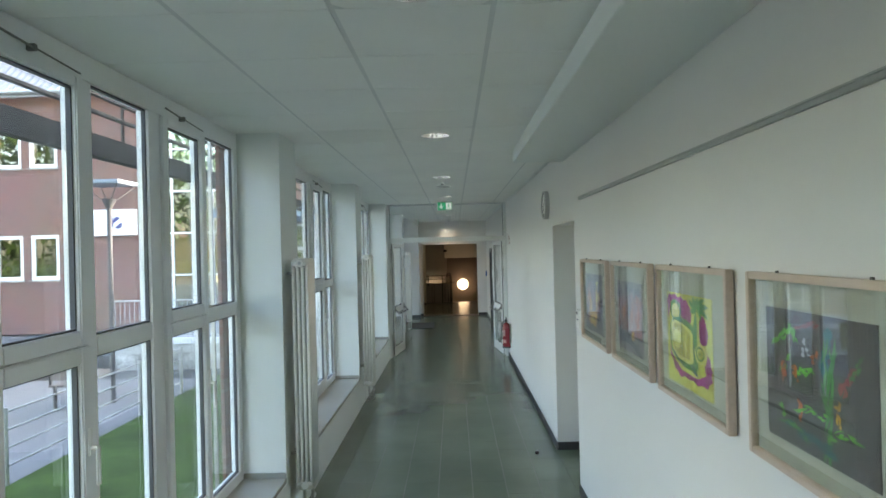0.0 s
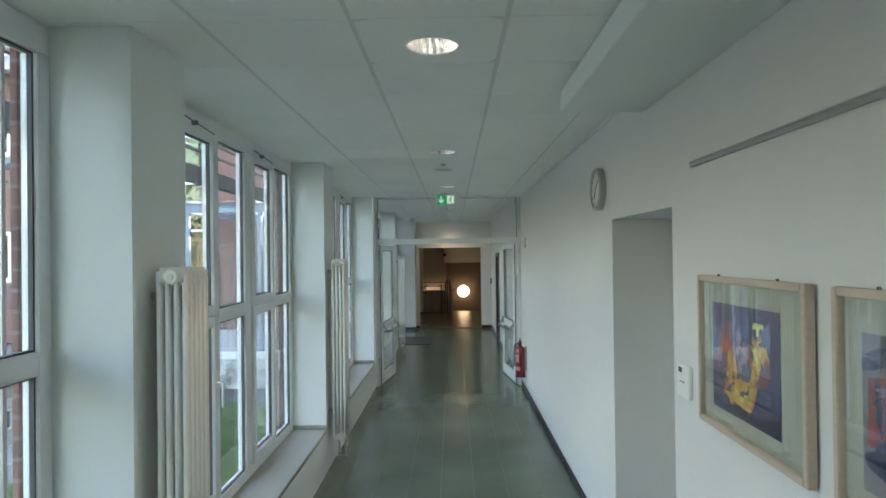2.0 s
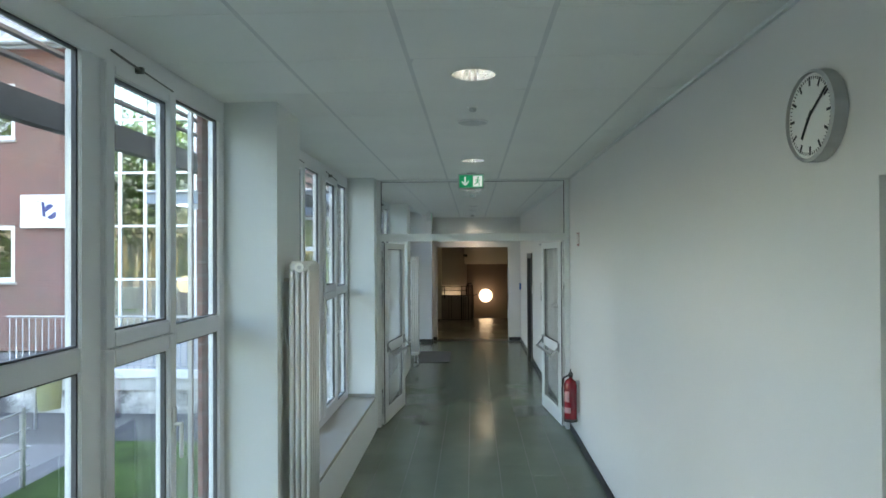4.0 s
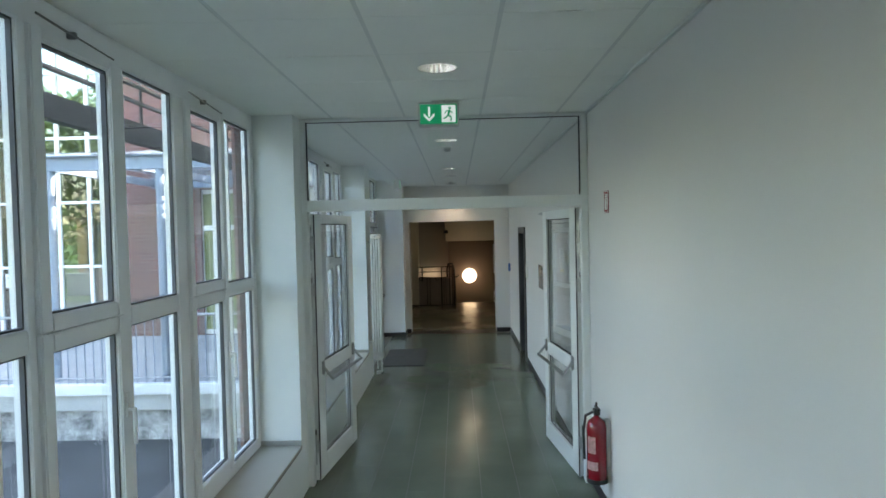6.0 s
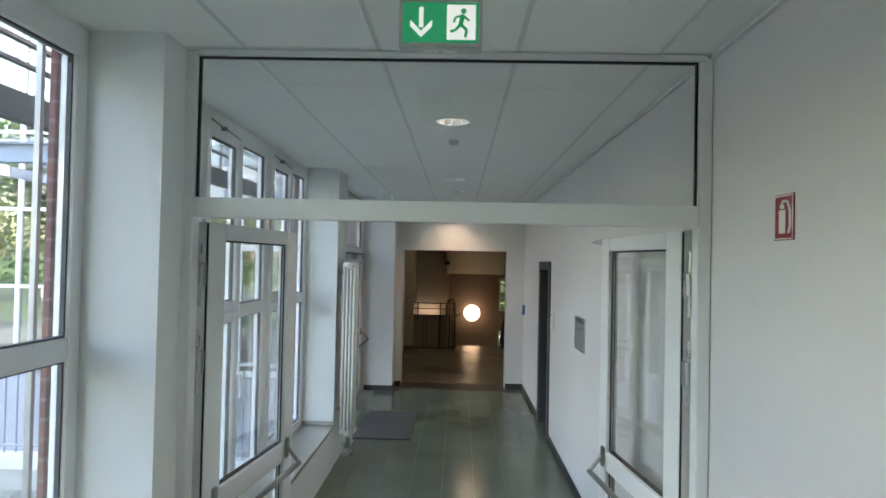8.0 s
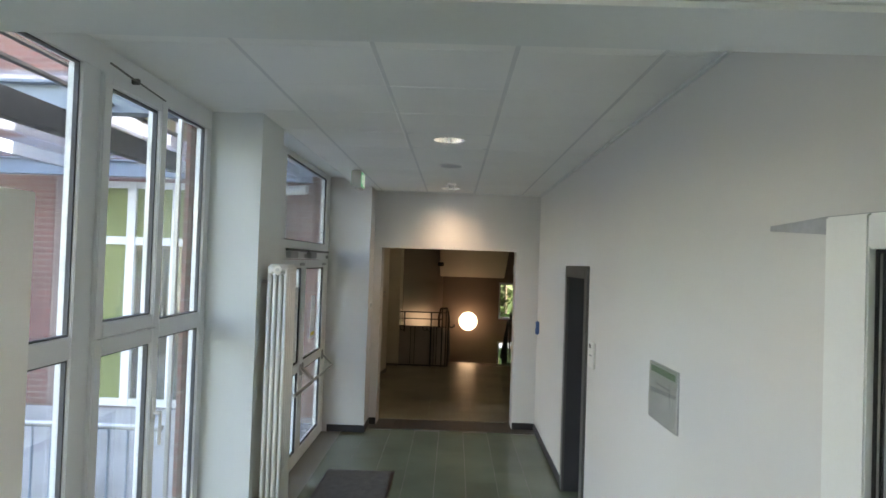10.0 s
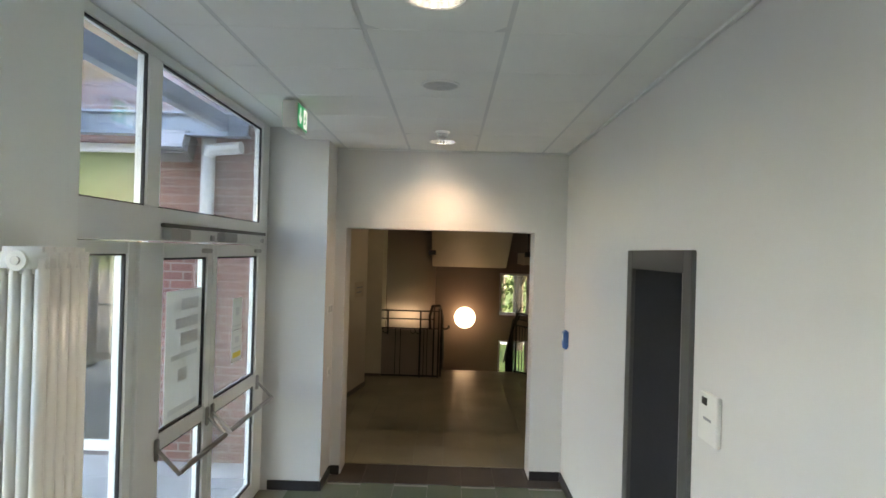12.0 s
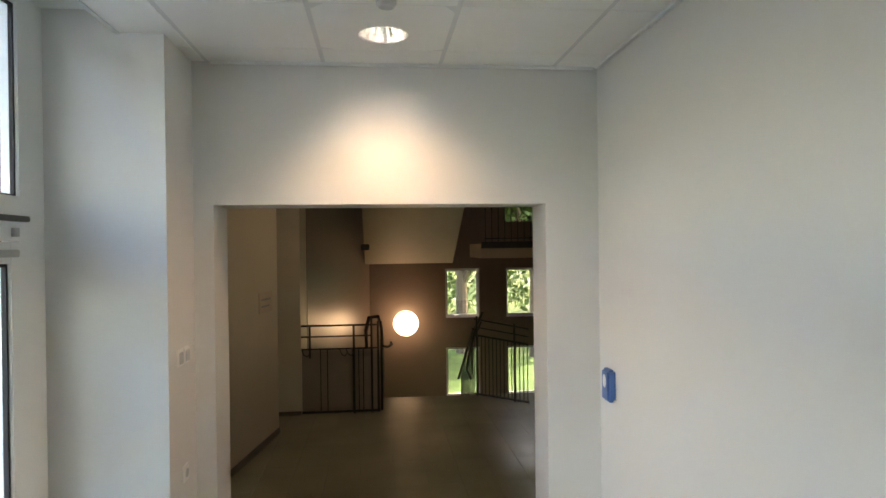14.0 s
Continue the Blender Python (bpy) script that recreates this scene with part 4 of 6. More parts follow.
patch(pic3, "magenta_shape", P_MAGENTA, [(0.75, 0.76), (0.82, 0.82), (0.86, 0.79), (0.88, 0.76), (0.93, 0.64), (0.90, 0.54), (0.82, 0.52), (0.77, 0.54), (0.75, 0.58)], 1)
patch(pic3, "magenta_shape", P_MAGENTA, [(0.06, 0.435), (0.10, 0.32), (0.20, 0.25), (0.35, 0.17), (0.56, 0.16), (0.71, 0.16), (0.87, 0.23), (0.83, 0.35), (0.90, 0.45), (0.96, 0.40), (0.97, 0.34), (1.0, 0.30), (0.97, 0.24),
                                       (1.0, 0.20), (0.93, 0.16), (0.90, 0.10), (0.80, 0.12), (0.69, 0.085), (0.60, 0.12), (0.51, 0.10), (0.42, 0.12), (0.31, 0.085), (0.25, 0.14), (0.17, 0.155), (0.13, 0.24), (0.07, 0.29)], 1)
patch(pic3, "green_disc", P_GREEN, ring_pts(0.22, 0.81, 0.135, 0.115, 4, 0.04), 2)
patch(pic3, "yellow_disc", P_LEMON, ring_pts(0.22, 0.80, 0.10, 0.085, 4, 0.05), 3)
patch(pic3, "green_body", P_GREEN, [(0.09, 0.66), (0.06, 0.50), (0.12, 0.34), (0.28, 0.25), (0.60, 0.225), (0.72, 0.25), (0.70, 0.62), (0.62, 0.67), (0.36, 0.72), (0.19, 0.73)], 4)
patch(pic3, "yellow_body", P_LEMON, [(0.115, 0.66), (0.085, 0.50), (0.145, 0.36), (0.30, 0.285), (0.57, 0.27), (0.635, 0.32), (0.62, 0.60), (0.56, 0.645), (0.36, 0.69), (0.20, 0.705)], 5)
patch(pic3, "olive_body", P_OLIVE, [(0.15, 0.62), (0.12, 0.50), (0.18, 0.40), (0.30, 0.33), (0.54, 0.32), (0.56, 0.58), (0.40, 0.65), (0.22, 0.67)], 6)
patch(pic3, "yellow_glow", P_LEMON, ring_pts(0.26, 0.50, 0.09, 0.11, 3, 0.08), 7)
patch(pic3, "stripe_shape", P_LEMON, leaf_pts(0.46, 0.48, 0.30, 0.035, 88), 7)
for mat, u, v, L, w_, a, bend in ((P_GREEN, 0.44, 0.705, 0.42, 0.022, -8, 0.01), (P_GREEN, 0.66, 0.45, 0.46, 0.035, 92, 0.0), (P_TEAL, 0.645, 0.46, 0.26, 0.02, 93, 0.0), (P_GREEN, 0.45, 0.275, 0.55, 0.026, -8, -0.03),
                                  (P_TEAL, 0.27, 0.30, 0.26, 0.016, -22, -0.02), (P_TEAL, 0.64, 0.235, 0.20, 0.03, -30, 0.0), (P_GREEN, 0.38, 0.49, 0.38, 0.008, 89, 0.0), (P_GREEN, 0.10, 0.52, 0.30, 0.009, 98, -0.02)):
    patch(pic3, "outline_stroke", mat, leaf_pts(u, v, L, w_, a, bend=bend), 8)
patch(pic3, "pale_shape", P_LEMON, ring_pts(0.79, 0.42, 0.13, 0.105, 5, 0.05), 9)
for k, (mat, r_) in enumerate(((P_GREEN, 0.085), (P_LEMON, 0.065), (P_OLIVE, 0.040), (P_GREEN, 0.016))):
    patch(pic3, "ring_shape", mat, ring_pts(0.78, 0.43, r_, r_ * 0.85), 10 + k)
patch(pic3, "palm_trunk", P_GREEN, leaf_pts(0.695, 0.64, 0.42, 0.04, 88, bend=0.015), 9)
patch(pic3, "trunk_light", P_LEMON, leaf_pts(0.63, 0.76, 0.14, 0.03, 80), 10)
for k, (a, L) in enumerate(((8, 0.24), (40, 0.20), (80, 0.14), (130, 0.18), (165, 0.22), (200, 0.18), (335, 0.24), (300, 0.16))):
    patch(pic3, "palm_frond", P_GREEN, leaf_pts(0.74 + 0.45 * L * math.cos(radians(a)), 0.885 + 0.35 * L * math.sin(radians(a)), L, 0.030, a * 0.9 if a < 180 else a, bend=0.012), 10 + k % 3)

pic4 = make_picture(1.57, 2.40, "wood-framed dark painting with green leaves and red flowers", P_ASH, (-0.235, 0.315, 1.495, 1.905))
strokes = [(P_TEAL, 0.60, 0.72, 0.30, 0.10, 80, 0.0), (P_GREEN, 0.64, 0.46, 0.80, 0.028, 86, 0.015), (P_GREEN, 0.60, 0.52, 0.62, 0.018, 92, 0.0),
           (P_LEAF, 0.21, 0.80, 0.22, 0.035, 28, 0.02), (P_LEAF, 0.42, 0.59, 0.18, 0.035, 6, 0.0), (P_LEAF, 0.31, 0.84, 0.14, 0.03, 100, 0.0),
           (P_LEAF, 0.47, 0.30, 0.26, 0.025, 8, 0.02), (P_LEAF, 0.22, 0.60, 0.16, 0.02, 50, 0.0), (P_LEAF, 0.18, 0.22, 0.12, 0.03, 96, 0.0),
           (P_GREEN, 0.86, 0.70, 0.16, 0.015, 62, 0.0), (P_GREEN, 0.30, 0.14, 0.30, 0.02, 165, 0.02), (P_LEAF, 0.74, 0.22, 0.24, 0.02, 20, 0.02),
           (P_ORANGE, 0.20, 0.52, 0.16, 0.03, 84, 0.0), (P_ORANGE, 0.33, 0.56, 0.12, 0.03, 100, 0.0), (P_RED, 0.78, 0.60, 0.22, 0.045, 58, 0.0),
           (P_ORANGE, 0.50, 0.70, 0.09, 0.03, 60, 0.0), (P_FLAME, 0.70, 0.36, 0.16, 0.03, 86, 0.0), (P_RED, 0.46, 0.90, 0.24, 0.02, 12, 0.02),
           (P_ORANGE, 0.36, 0.28, 0.18, 0.02, 92, 0.0), (P_WHITE, 0.42, 0.76, 0.11, 0.03, 92, 0.0), (P_TEAL, 0.45, 0.12, 0.40, 0.06, 172, 0.03)]
for k, (mat, u, v, L, w_, a, bend) in enumerate(strokes):
    c_, s_ = 0.5 * L * math.cos(radians(a)), 0.5 * L * math.sin(radians(a))
    brushed(pic4, "brush_stroke", mat, [[(u - c_, v - s_), (u, v + bend), (u + c_, v + s_)]], 1 + k % 14, w_ * 0.55, 40 + k, 0.010, 5)

rail = thing("picture_rail", (RX, 0, 0), "grey aluminium picture hanging rail on the wall", "picture rail")
r = bmesh.new()
bx(r, -0.014, -0.001, START + 0.01, 5.40, 2.493, 2.517, 0.002)
bx(r, -0.018, -0.014, START + 0.01, 5.40, 2.511, 2.518)
part("profile", r, ALU, rail)

# ---- clock ----
ck = thing("wall_clock", (RX, 7.16, 2.572), "round white wall clock with dark pointers and grey rim", "clock")
R = 0.15
m = bmesh.new()
add_lathe(m, [(R * 0.96, 0.001), (R + 0.004, 0.002), (R + 0.004, 0.045), (R - 0.006, 0.052), (R - 0.008, 0.040)], 48)
rim = part("rim", m, material("clock_rim_grey", (0.42, 0.43, 0.43), 0.4, vary=0.04), ck, "grey rim")
m = bmesh.new()
add_lathe(m, [(R - 0.007, 0.040), (R * 0.5, 0.0405), (0.0001, 0.041)], 48)
face = part("face", m, WHITEP, ck, "white dial")
m = bmesh.new()
for k in range(60):
    a = 2 * math.pi * k / 60
    L, w_ = (0.030, 0.009) if k % 5 == 0 else (0.010, 0.003)
    q = box(-w_ / 2, w_ / 2, R - 0.018 - L, R - 0.018, 0.0412, 0.0422)
    q.transform(Matrix.Rotation(a, 4, "Z"))
    me_ = bpy.data.meshes.new("tmp")
    q.to_mesh(me_)
    m.from_mesh(me_)
    bpy.data.meshes.remove(me_)
    q.free()
marks = part("hour_mark", m, INKDARK, ck)
pointers_ = []
for L, w_, a in ((0.085, 0.012, -216), (0.125, 0.009, -54)):
    q = box(-w_ / 2, w_ / 2, -0.02, L, 0.0432, 0.0448)
    q.transform(Matrix.Rotation(radians(a), 4, "Z"))
    pointers_.append(part("clock_pointer", q, INKDARK, ck))
for o in (rim, face, marks, *pointers_):
    # the dial is drawn in x-y looking along z; turn it to look along -x
    o.data.transform(Matrix(((0, 0, -1, 0), (-1, 0, 0, 0), (0, 1, 0, 0), (0, 0, 0, 1))))

# ---- recessed door beside the pictures ----
rd = thing("door_1", (RX + 0.50, 6.24, 0), "plain pale grey door set deep in a recess", "door", kind="structure")
PALEDOOR = material("pale_door", (0.66, 0.66, 0.64), 0.45, vary=0.02)
part("door_leaf", box(0.03, 0.07, -0.53, 0.555, 0.01, 2.17, 0.002), PALEDOOR, rd)
f = bmesh.new()
bx(f, -0.005, 0.048, -0.559, -0.534, 0.0, 2.335, 0.003)
bx(f, -0.005, 0.048, 0.558, 0.624, 0.0, 2.335, 0.003)
bx(f, -0.005, 0.048, -0.534, 0.558, 2.175, 2.335, 0.003)
part("door_frame", f, PALEDOOR, rd)
f = bmesh.new()
bx(f, -0.03, 0.029, 0.24, 0.50, 2.055, 2.12, 0.006)
bx(f, -0.012, 0.02, -0.05, 0.26, 2.135, 2.15, 0.003)
part("door_closer", f, ALU, rd, "grey door closer")
f = bmesh.new()
cyl(f, (0.03, -0.45, 1.05), (-0.03, -0.45, 1.05), 0.01)
cyl(f, (-0.03, -0.46, 1.05), (-0.03, -0.33, 1.05), 0.01)
part("door_handle", f, STEEL, rd)
struct("recess_back", box(RX + 0.555, RX + 0.65, 5.3, 7.1, -0.05, CZ), WALL, "white wall behind the recess", "wall")

# ---- dark grey doorway ----
gd = thing("door_2", (RX, 18.045, 0), "doorway with a dark grey metal frame and light grey door", "door", kind="structure")
f = bmesh.new()
bx(f, -0.022, 0.0, -0.505, -0.40, 0.0, 2.13, 0.003)
bx(f, -0.022, 0.0, 0.40, 0.495, 0.0, 2.13, 0.003)
bx(f, -0.022, 0.0, -0.40, 0.40, 2.025, 2.13, 0.003)
part("door_frame", f, DGREY, gd, "dark grey steel casing")
f = bmesh.new()
bx(f, 0.0, 0.32, 0.402, 0.438, 0.0, 2.065)
bx(f, 0.0, 0.32, -0.448, -0.402, 0.0, 2.065)
bx(f, 0.0, 0.32, -0.402, 0.402, 2.027, 2.067)
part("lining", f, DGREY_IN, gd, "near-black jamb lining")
part("door_leaf", box(0.27, 0.32, -0.401, 0.401, 0.005, 2.026), LGREY, gd, "light grey door leaf")

# ---- small wall fittings ----


def make_box_fitting(name, label, cat, ya, yb, z0, z1, d, mat, win_=None):
    t = thing(name, (RX, (ya + yb) / 2, (z0 + z1) / 2), label, cat)
    h, v = (yb - ya) / 2, (z1 - z0) / 2
    part("casing", box(-d, -0.001, -h, h, -v, v, 0.004), mat, t)
    part("display", box(-d - 0.002, -d + 0.001, h * 0.05, h * 0.6, v * 0.5, v * 0.8), BLACKP, t, "small dark display")
    part("bar", box(-d - 0.0015, -d + 0.001, -h * 0.4, h * 0.4, -v * 0.1, 0.0), INK, t)
    return t


make_box_fitting("room_control", "white wall control box with a small dark display", "control box", 5.435, 5.585, 1.435, 1.588, 0.022, WHITEP)
make_box_fitting("card_reader", "white card reader box beside a grey doorway", "card reader", 17.245, 17.43, 1.345, 1.545, 0.02, WHITEP)

fs = thing("extinguisher_sign", (RX, 12.10, 2.275), "red square fire extinguisher sign with a white mark", "sign")
part("plate", box(-0.006, -0.001, -0.064, 0.064, -0.078, 0.078), SIGNRED, fs)
part("border", frame_bm(bmesh.new(), -0.0075, -0.006, -0.061, 0.061, -0.075, 0.075, 0.004, 0), PAPER, fs, "thin white border")
part("bottle_mark", box(-0.0075, -0.006, -0.012, 0.030, -0.055, 0.025, 0.0), PAPER, fs, "white bottle mark")
part("valve_mark", box(-0.0075, -0.006, -0.004, 0.022, 0.029, 0.042), PAPER, fs)
g = bmesh.new()
tube(g, [(-0.007, 0.018, 0.036), (-0.007, 0.0, 0.055), (-0.007, -0.028, 0.052), (-0.007, -0.044, 0.02), (-0.007, -0.046, -0.03), (-0.007, -0.036, -0.055)], 0.0045, 6)
part("hose_mark", g, PAPER, fs, "white hose mark")

PLANSHEET = material("grey_plan_paper", (0.56, 0.56, 0.55), 0.6, vary=0.06, scale=7)
PLANGREEN = material("faded_green_print", (0.10, 0.20, 0.11), 0.6, vary=0.08)
ep = thing("escape_plan", (RX, 15.665, 1.48), "framed escape plan with a green header", "notice")
part("backing", box(-0.008, -0.001, -0.215, 0.215, -0.15, 0.15), ALU, ep)
part("sheet", box(-0.0095, -0.008, -0.209, 0.209, -0.144, 0.144), PLANSHEET, ep, "pale grey plan sheet")
part("header", box(-0.0105, -0.0095, -0.180, 0.196, 0.098, 0.130), PLANGREEN, ep, "green header strip")
g = bmesh.new()
for y0, y1, z0, z1 in ((-0.098, 0.100, 0.040, 0.046), (-0.108, -0.098, 0.010, 0.072), (-0.107, -0.101, -0.04, 0.010), (0.100, 0.107, -0.015, 0.060), (-0.09, -0.06, 0.034, 0.040), (0.06, 0.09, 0.046, 0.050)):
    bx(g, -0.0102, -0.0095, y0, y1, z0, z1)
part("plan_line", g, INK, ep, "thin grey plan lines")
g = bmesh.new()
for k in range(5):
    bx(g, -0.0102, -0.0095, 0.07 + 0.012 * (k % 2), 0.19, -0.045 - 0.014 * k, -0.042 - 0.014 * k)
part("writing_bar", g, INKPALE, ep)
pn = part("cover", box(-0.016, -0.013, -0.215, 0.215, -0.15, 0.15), PICGLASS, ep)
pn.visible_shadow = False

# fire extinguisher on its bracket
fe = thing("fire_extinguisher", (0.905, 12.11, 0.26), "red fire extinguisher with black valve hung on the wall", "extinguisher")
m = bmesh.new()
add_lathe(m, [(0.0, 0.0), (0.066, 0.0), (0.072, 0.012), (0.072, 0.40), (0.060, 0.44), (0.03, 0.465), (0.02, 0.47), (0.02, 0.49), (0.0, 0.49)], 28)
part("cylinder", m, RED, fe, "red steel cylinder", smooth=True)
part("foot_ring", add_lathe(bmesh.new(), [(0.073, 0.0), (0.076, 0.0), (0.076, 0.03), (0.073, 0.03)], 28), BLACKP, fe)
m = bmesh.new()
bx(m, -0.022, 0.022, -0.03, 0.03, 0.485, 0.53, 0.005)
bx(m, -0.011, 0.011, -0.09, 0.03, 0.535, 0.548, 0.003)
bx(m, -0.011, 0.011, -0.08, 0.0, 0.515, 0.525, 0.003)
cyl(m, (0, 0, 0.53), (0, 0, 0.575), 0.008)
part("valve", m, BLACKP, fe, "black valve and lever")
m = bmesh.new()
tube(m, [(-0.02, 0.02, 0.50), (-0.07, 0.04, 0.47), (-0.085, 0.05, 0.35), (-0.083, 0.04, 0.15)], 0.010, 8)
part("hose", m, BLACKP, fe, "black rubber hose")
m = bmesh.new()
n_ = 12
for z0, z1, a0, a1 in ((0.10, 0.16, 185, 262), (0.22, 0.34, 200, 250)):
    for k in range(n_):
        a, b = radians(a0 + (a1 - a0) * k / n_), radians(a0 + (a1 - a0) * (k + 1) / n_)
        vs = [m.verts.new((0.0728 * math.cos(q), 0.0728 * math.sin(q), z)) for q, z in ((a, z0), (b, z0), (b, z1), (a, z1))]
        m.faces.new(vs)
part("label_sheet", m, material("label_pink", (0.45, 0.25, 0.24), 0.6, vary=0.25, scale=40), fe, "pale printed instruction label")
part("wall_bracket", box(0.06, 0.094, -0.03, 0.03, 0.10, 0.45, 0.002), GREYP, fe)

# blue dispenser near the opening
bd = thing("blue_dispenser", (RX, 20.46, 1.335), "small blue and white dispenser on the white wall", "dispenser")
part("casing", box(-0.045, -0.001, -0.05, 0.05, -0.083, 0.083, 0.012), BLUEP, bd)
part("window_oval", blob(bmesh.new(), -0.0475, -0.0451, 0.0, 0.022, 0.021, 0.034), PAPER, bd, "pale oval window")

# switches and socket on the side of the end pier
sw = thing("light_switch", (-1.145, 20.43, 1.55), "pair of grey rocker switches on a white pier", "switch")
for y in (-0.05, 0.05):
    part("plate", box(0.0, 0.010, y - 0.04, y + 0.04, -0.04, 0.04, 0.003), WHITEP, sw)
    part("rocker", box(0.010, 0.015, y - 0.026, y + 0.026, -0.028, 0.028, 0.002), GREYP, sw)
so = thing("wall_socket", (-1.145, 20.45, 0.985), "small white wall socket on a white pier", "socket")
part("plate", box(0.0, 0.010, -0.04, 0.04, -0.04, 0.04, 0.003), WHITEP, so)
part("insert", cyl(bmesh.new(), (0.004, 0, 0), (0.013, 0, 0), 0.022), GREYP, so)

# door mat
mt = thing("door_mat", (-0.97, 18.2, 0), "flat dark grey door mat on the floor", "door mat")
part("mat_body", box(-0.31, 0.32, -0.77, 0.57, 0.001, 0.012, 0.003), MATT, mt)
part("edging", frame_bm(bmesh.new(), 0, 0.010, -0.33, 0.34, -0.79, 0.59, 0.02, 0.002), RUBBER, mt).matrix_basis = Matrix(((0, 1, 0, 0), (0, 0, 1, 0), (1, 0, 0, 0.001), (0, 0, 0, 1)))

# ---- glazed entrance beside the mat ----
EX = -1.66
ed = thing("entrance_door_1", (EX, 0, 0), "white glazed entrance with double doors and fanlights", "entrance door", kind="structure")
f = bmesh.new()
A, M0, M1, B = 16.865, 18.02, 18.14, 20.228
bx(f, -0.07, 0.0, A, A + 0.07, 0.0, 3.128, 0.004)
bx(f, -0.07, 0.0, B - 0.20, B, 0.0, 3.128, 0.004)
bx(f, -0.07, 0.02, M0 - 0.09, M1 - 0.012, 0.0, 2.10, 0.004)
bx(f, -0.07, 0.0, M0, M1 + 0.03, 2.29, 3.074, 0.004)
bx(f, -0.07, 0.02, A + 0.07, B - 0.20, 2.105, 2.285, 0.004)
bx(f, -0.07, 0.0, A + 0.07, B - 0.20, 3.075, 3.128, 0.004)
bx(f, -0.07, 0.0, A + 0.07, M0 - 0.09, 0.0, 0.10, 0.004)
bx(f, -0.07, 0.0, A + 0.07, A + 0.14, 0.10, 2.10, 0.004)
bx(f, -0.07, 0.0, M0 - 0.17, M0 - 0.09, 0.10, 2.10, 0.004)
bx(f, -0.07, 0.0, A + 0.14, M0 - 0.17, 2.04, 2.10, 0.004)
part("door_frame", f, ALU_W, ed)
for a, b, c, d in ((A + 0.07, M0, 2.285, 3.075), (M1 + 0.03, B - 0.20, 2.285, 3.075), (A + 0.14, M0 - 0.17, 0.10, 2.04)):
    part("gasket", frame_bm(bmesh.new(), -0.029, -0.012, a + 0.001, b - 0.001, c + 0.001, d - 0.001, 0.009, 0), RUBBER, ed)
    pn = part("pane", box(-0.04, -0.03, a + 0.003, b - 0.003, c + 0.003, d - 0.003), GLASS, ed)
    pn.visible_shadow = False
for a, b in ((M1 - 0.010, 18.94), (18.944, B - 0.202)):
    lf = new("door_leaf")
    lf.parent = ed
    s = bmesh.new()
    frame_bm(s, -0.055, 0.012, a, b, 0.012, 2.10, 0.085, 0.004, bot=0.13)
    bx(s, -0.055, 0.012, a + 0.085, b - 0.085, 0.955, 1.045, 0.004)
    part("leaf_frame", s, ALU_W, lf)
    for c, d in ((0.142, 0.955), (1.045, 2.015)):
        part("gasket", frame_bm(bmesh.new(), -0.019, 0.0, a + 0.086, b - 0.086, c + 0.001, d - 0.001, 0.012, 0), RUBBER, lf)
        pn = part("pane", box(-0.03, -0.02, a + 0.088, b - 0.088, c + 0.002, d - 0.002), GLASS, lf)
        pn.visible_shadow = False
    k = bmesh.new()
    zb = 0.975
    for y in (a + 0.045, b - 0.045):
        bx(k, 0.013, 0.03, y - 0.02, y + 0.02, zb - 0.06, zb + 0.06, 0.006)
        tube(k, [(0.025, y, zb), (0.145, y, zb - 0.12)], 0.012)
    tube(k, [(0.145, a + 0.045, zb - 0.12), (0.145, b - 0.045, zb - 0.12)], 0.016)
    part("push_bar", k, BARSTEEL, lf, "stainless panic push bar")
    c = bmesh.new()
    bx(c, 0.022, 0.072, a + 0.03, a + 0.30, 2.115, 2.178, 0.006)
    cyl(c, (0.05, b - 0.12, 2.12), (0.05, b - 0.12, 2.155), 0.014)
    bx(c, 0.013, 0.03, b - 0.2, b - 0.05, 2.04, 2.07, 0.004)
    part("door_closer", c, ALU, lf, "silver door closer body")
    part("closer_rail", box(0.022, 0.05, a + 0.01, b - 0.01, 2.182, 2.205, 0.003), DGREY, lf, "dark slide rail")
struct("entrance_side", box(-1.75, -1.72, 16.86, 16.862, 0, CZ), WALL, "narrow white reveal strip", "trim")

# notices taped inside the glass


def make_notice(ya, yb, z0, z1, label, bars):
    t = thing("paper_notice", (EX - 0.018, (ya + yb) / 2, z0), label, "notice", "notices on the glass")
    h = (yb - ya) / 2
    part("sheet", box(0.0, 0.0015, -h, h, 0, z1 - z0), THINPAPER, t)
    for u0, u1, v0, v1 in bars:
        b = bmesh.new()
        bx(b, 0.0016, 0.0024, -h + 2 * h * u0, -h + 2 * h * u1, (z1 - z0) * v0, (z1 - z0) * v1)
        part("writing_bar", b, INKPALE, t)
    return t


make_notice(18.33, 18.84, 1.06, 1.82, "large pale poster with grey print on the door glass", [(0.4, 0.9, 0.84, 0.93), (0.25, 0.9, 0.70, 0.78), (0.4, 0.9, 0.56, 0.66), (0.15, 0.9, 0.46, 0.50), (0.35, 0.6, 0.28, 0.38), (0.1, 0.9, 0.05, 0.09)])
make_notice(19.45, 19.66, 1.46, 1.70, "small white notice on the door glass", [(0.3, 0.7, 0.45, 0.7), (0.15, 0.85, 0.1, 0.14)])
n3 = make_notice(19.44, 19.68, 1.22, 1.455, "small white notice with a yellow strip on the door glass", [(0.3, 0.7, 0.6, 0.8), (0.15, 0.85, 0.42, 0.46)])
part("yellow_strip", box(0.0016, 0.0024, -0.09, 0.09, 0.03, 0.07), YELLOWINK, n3)

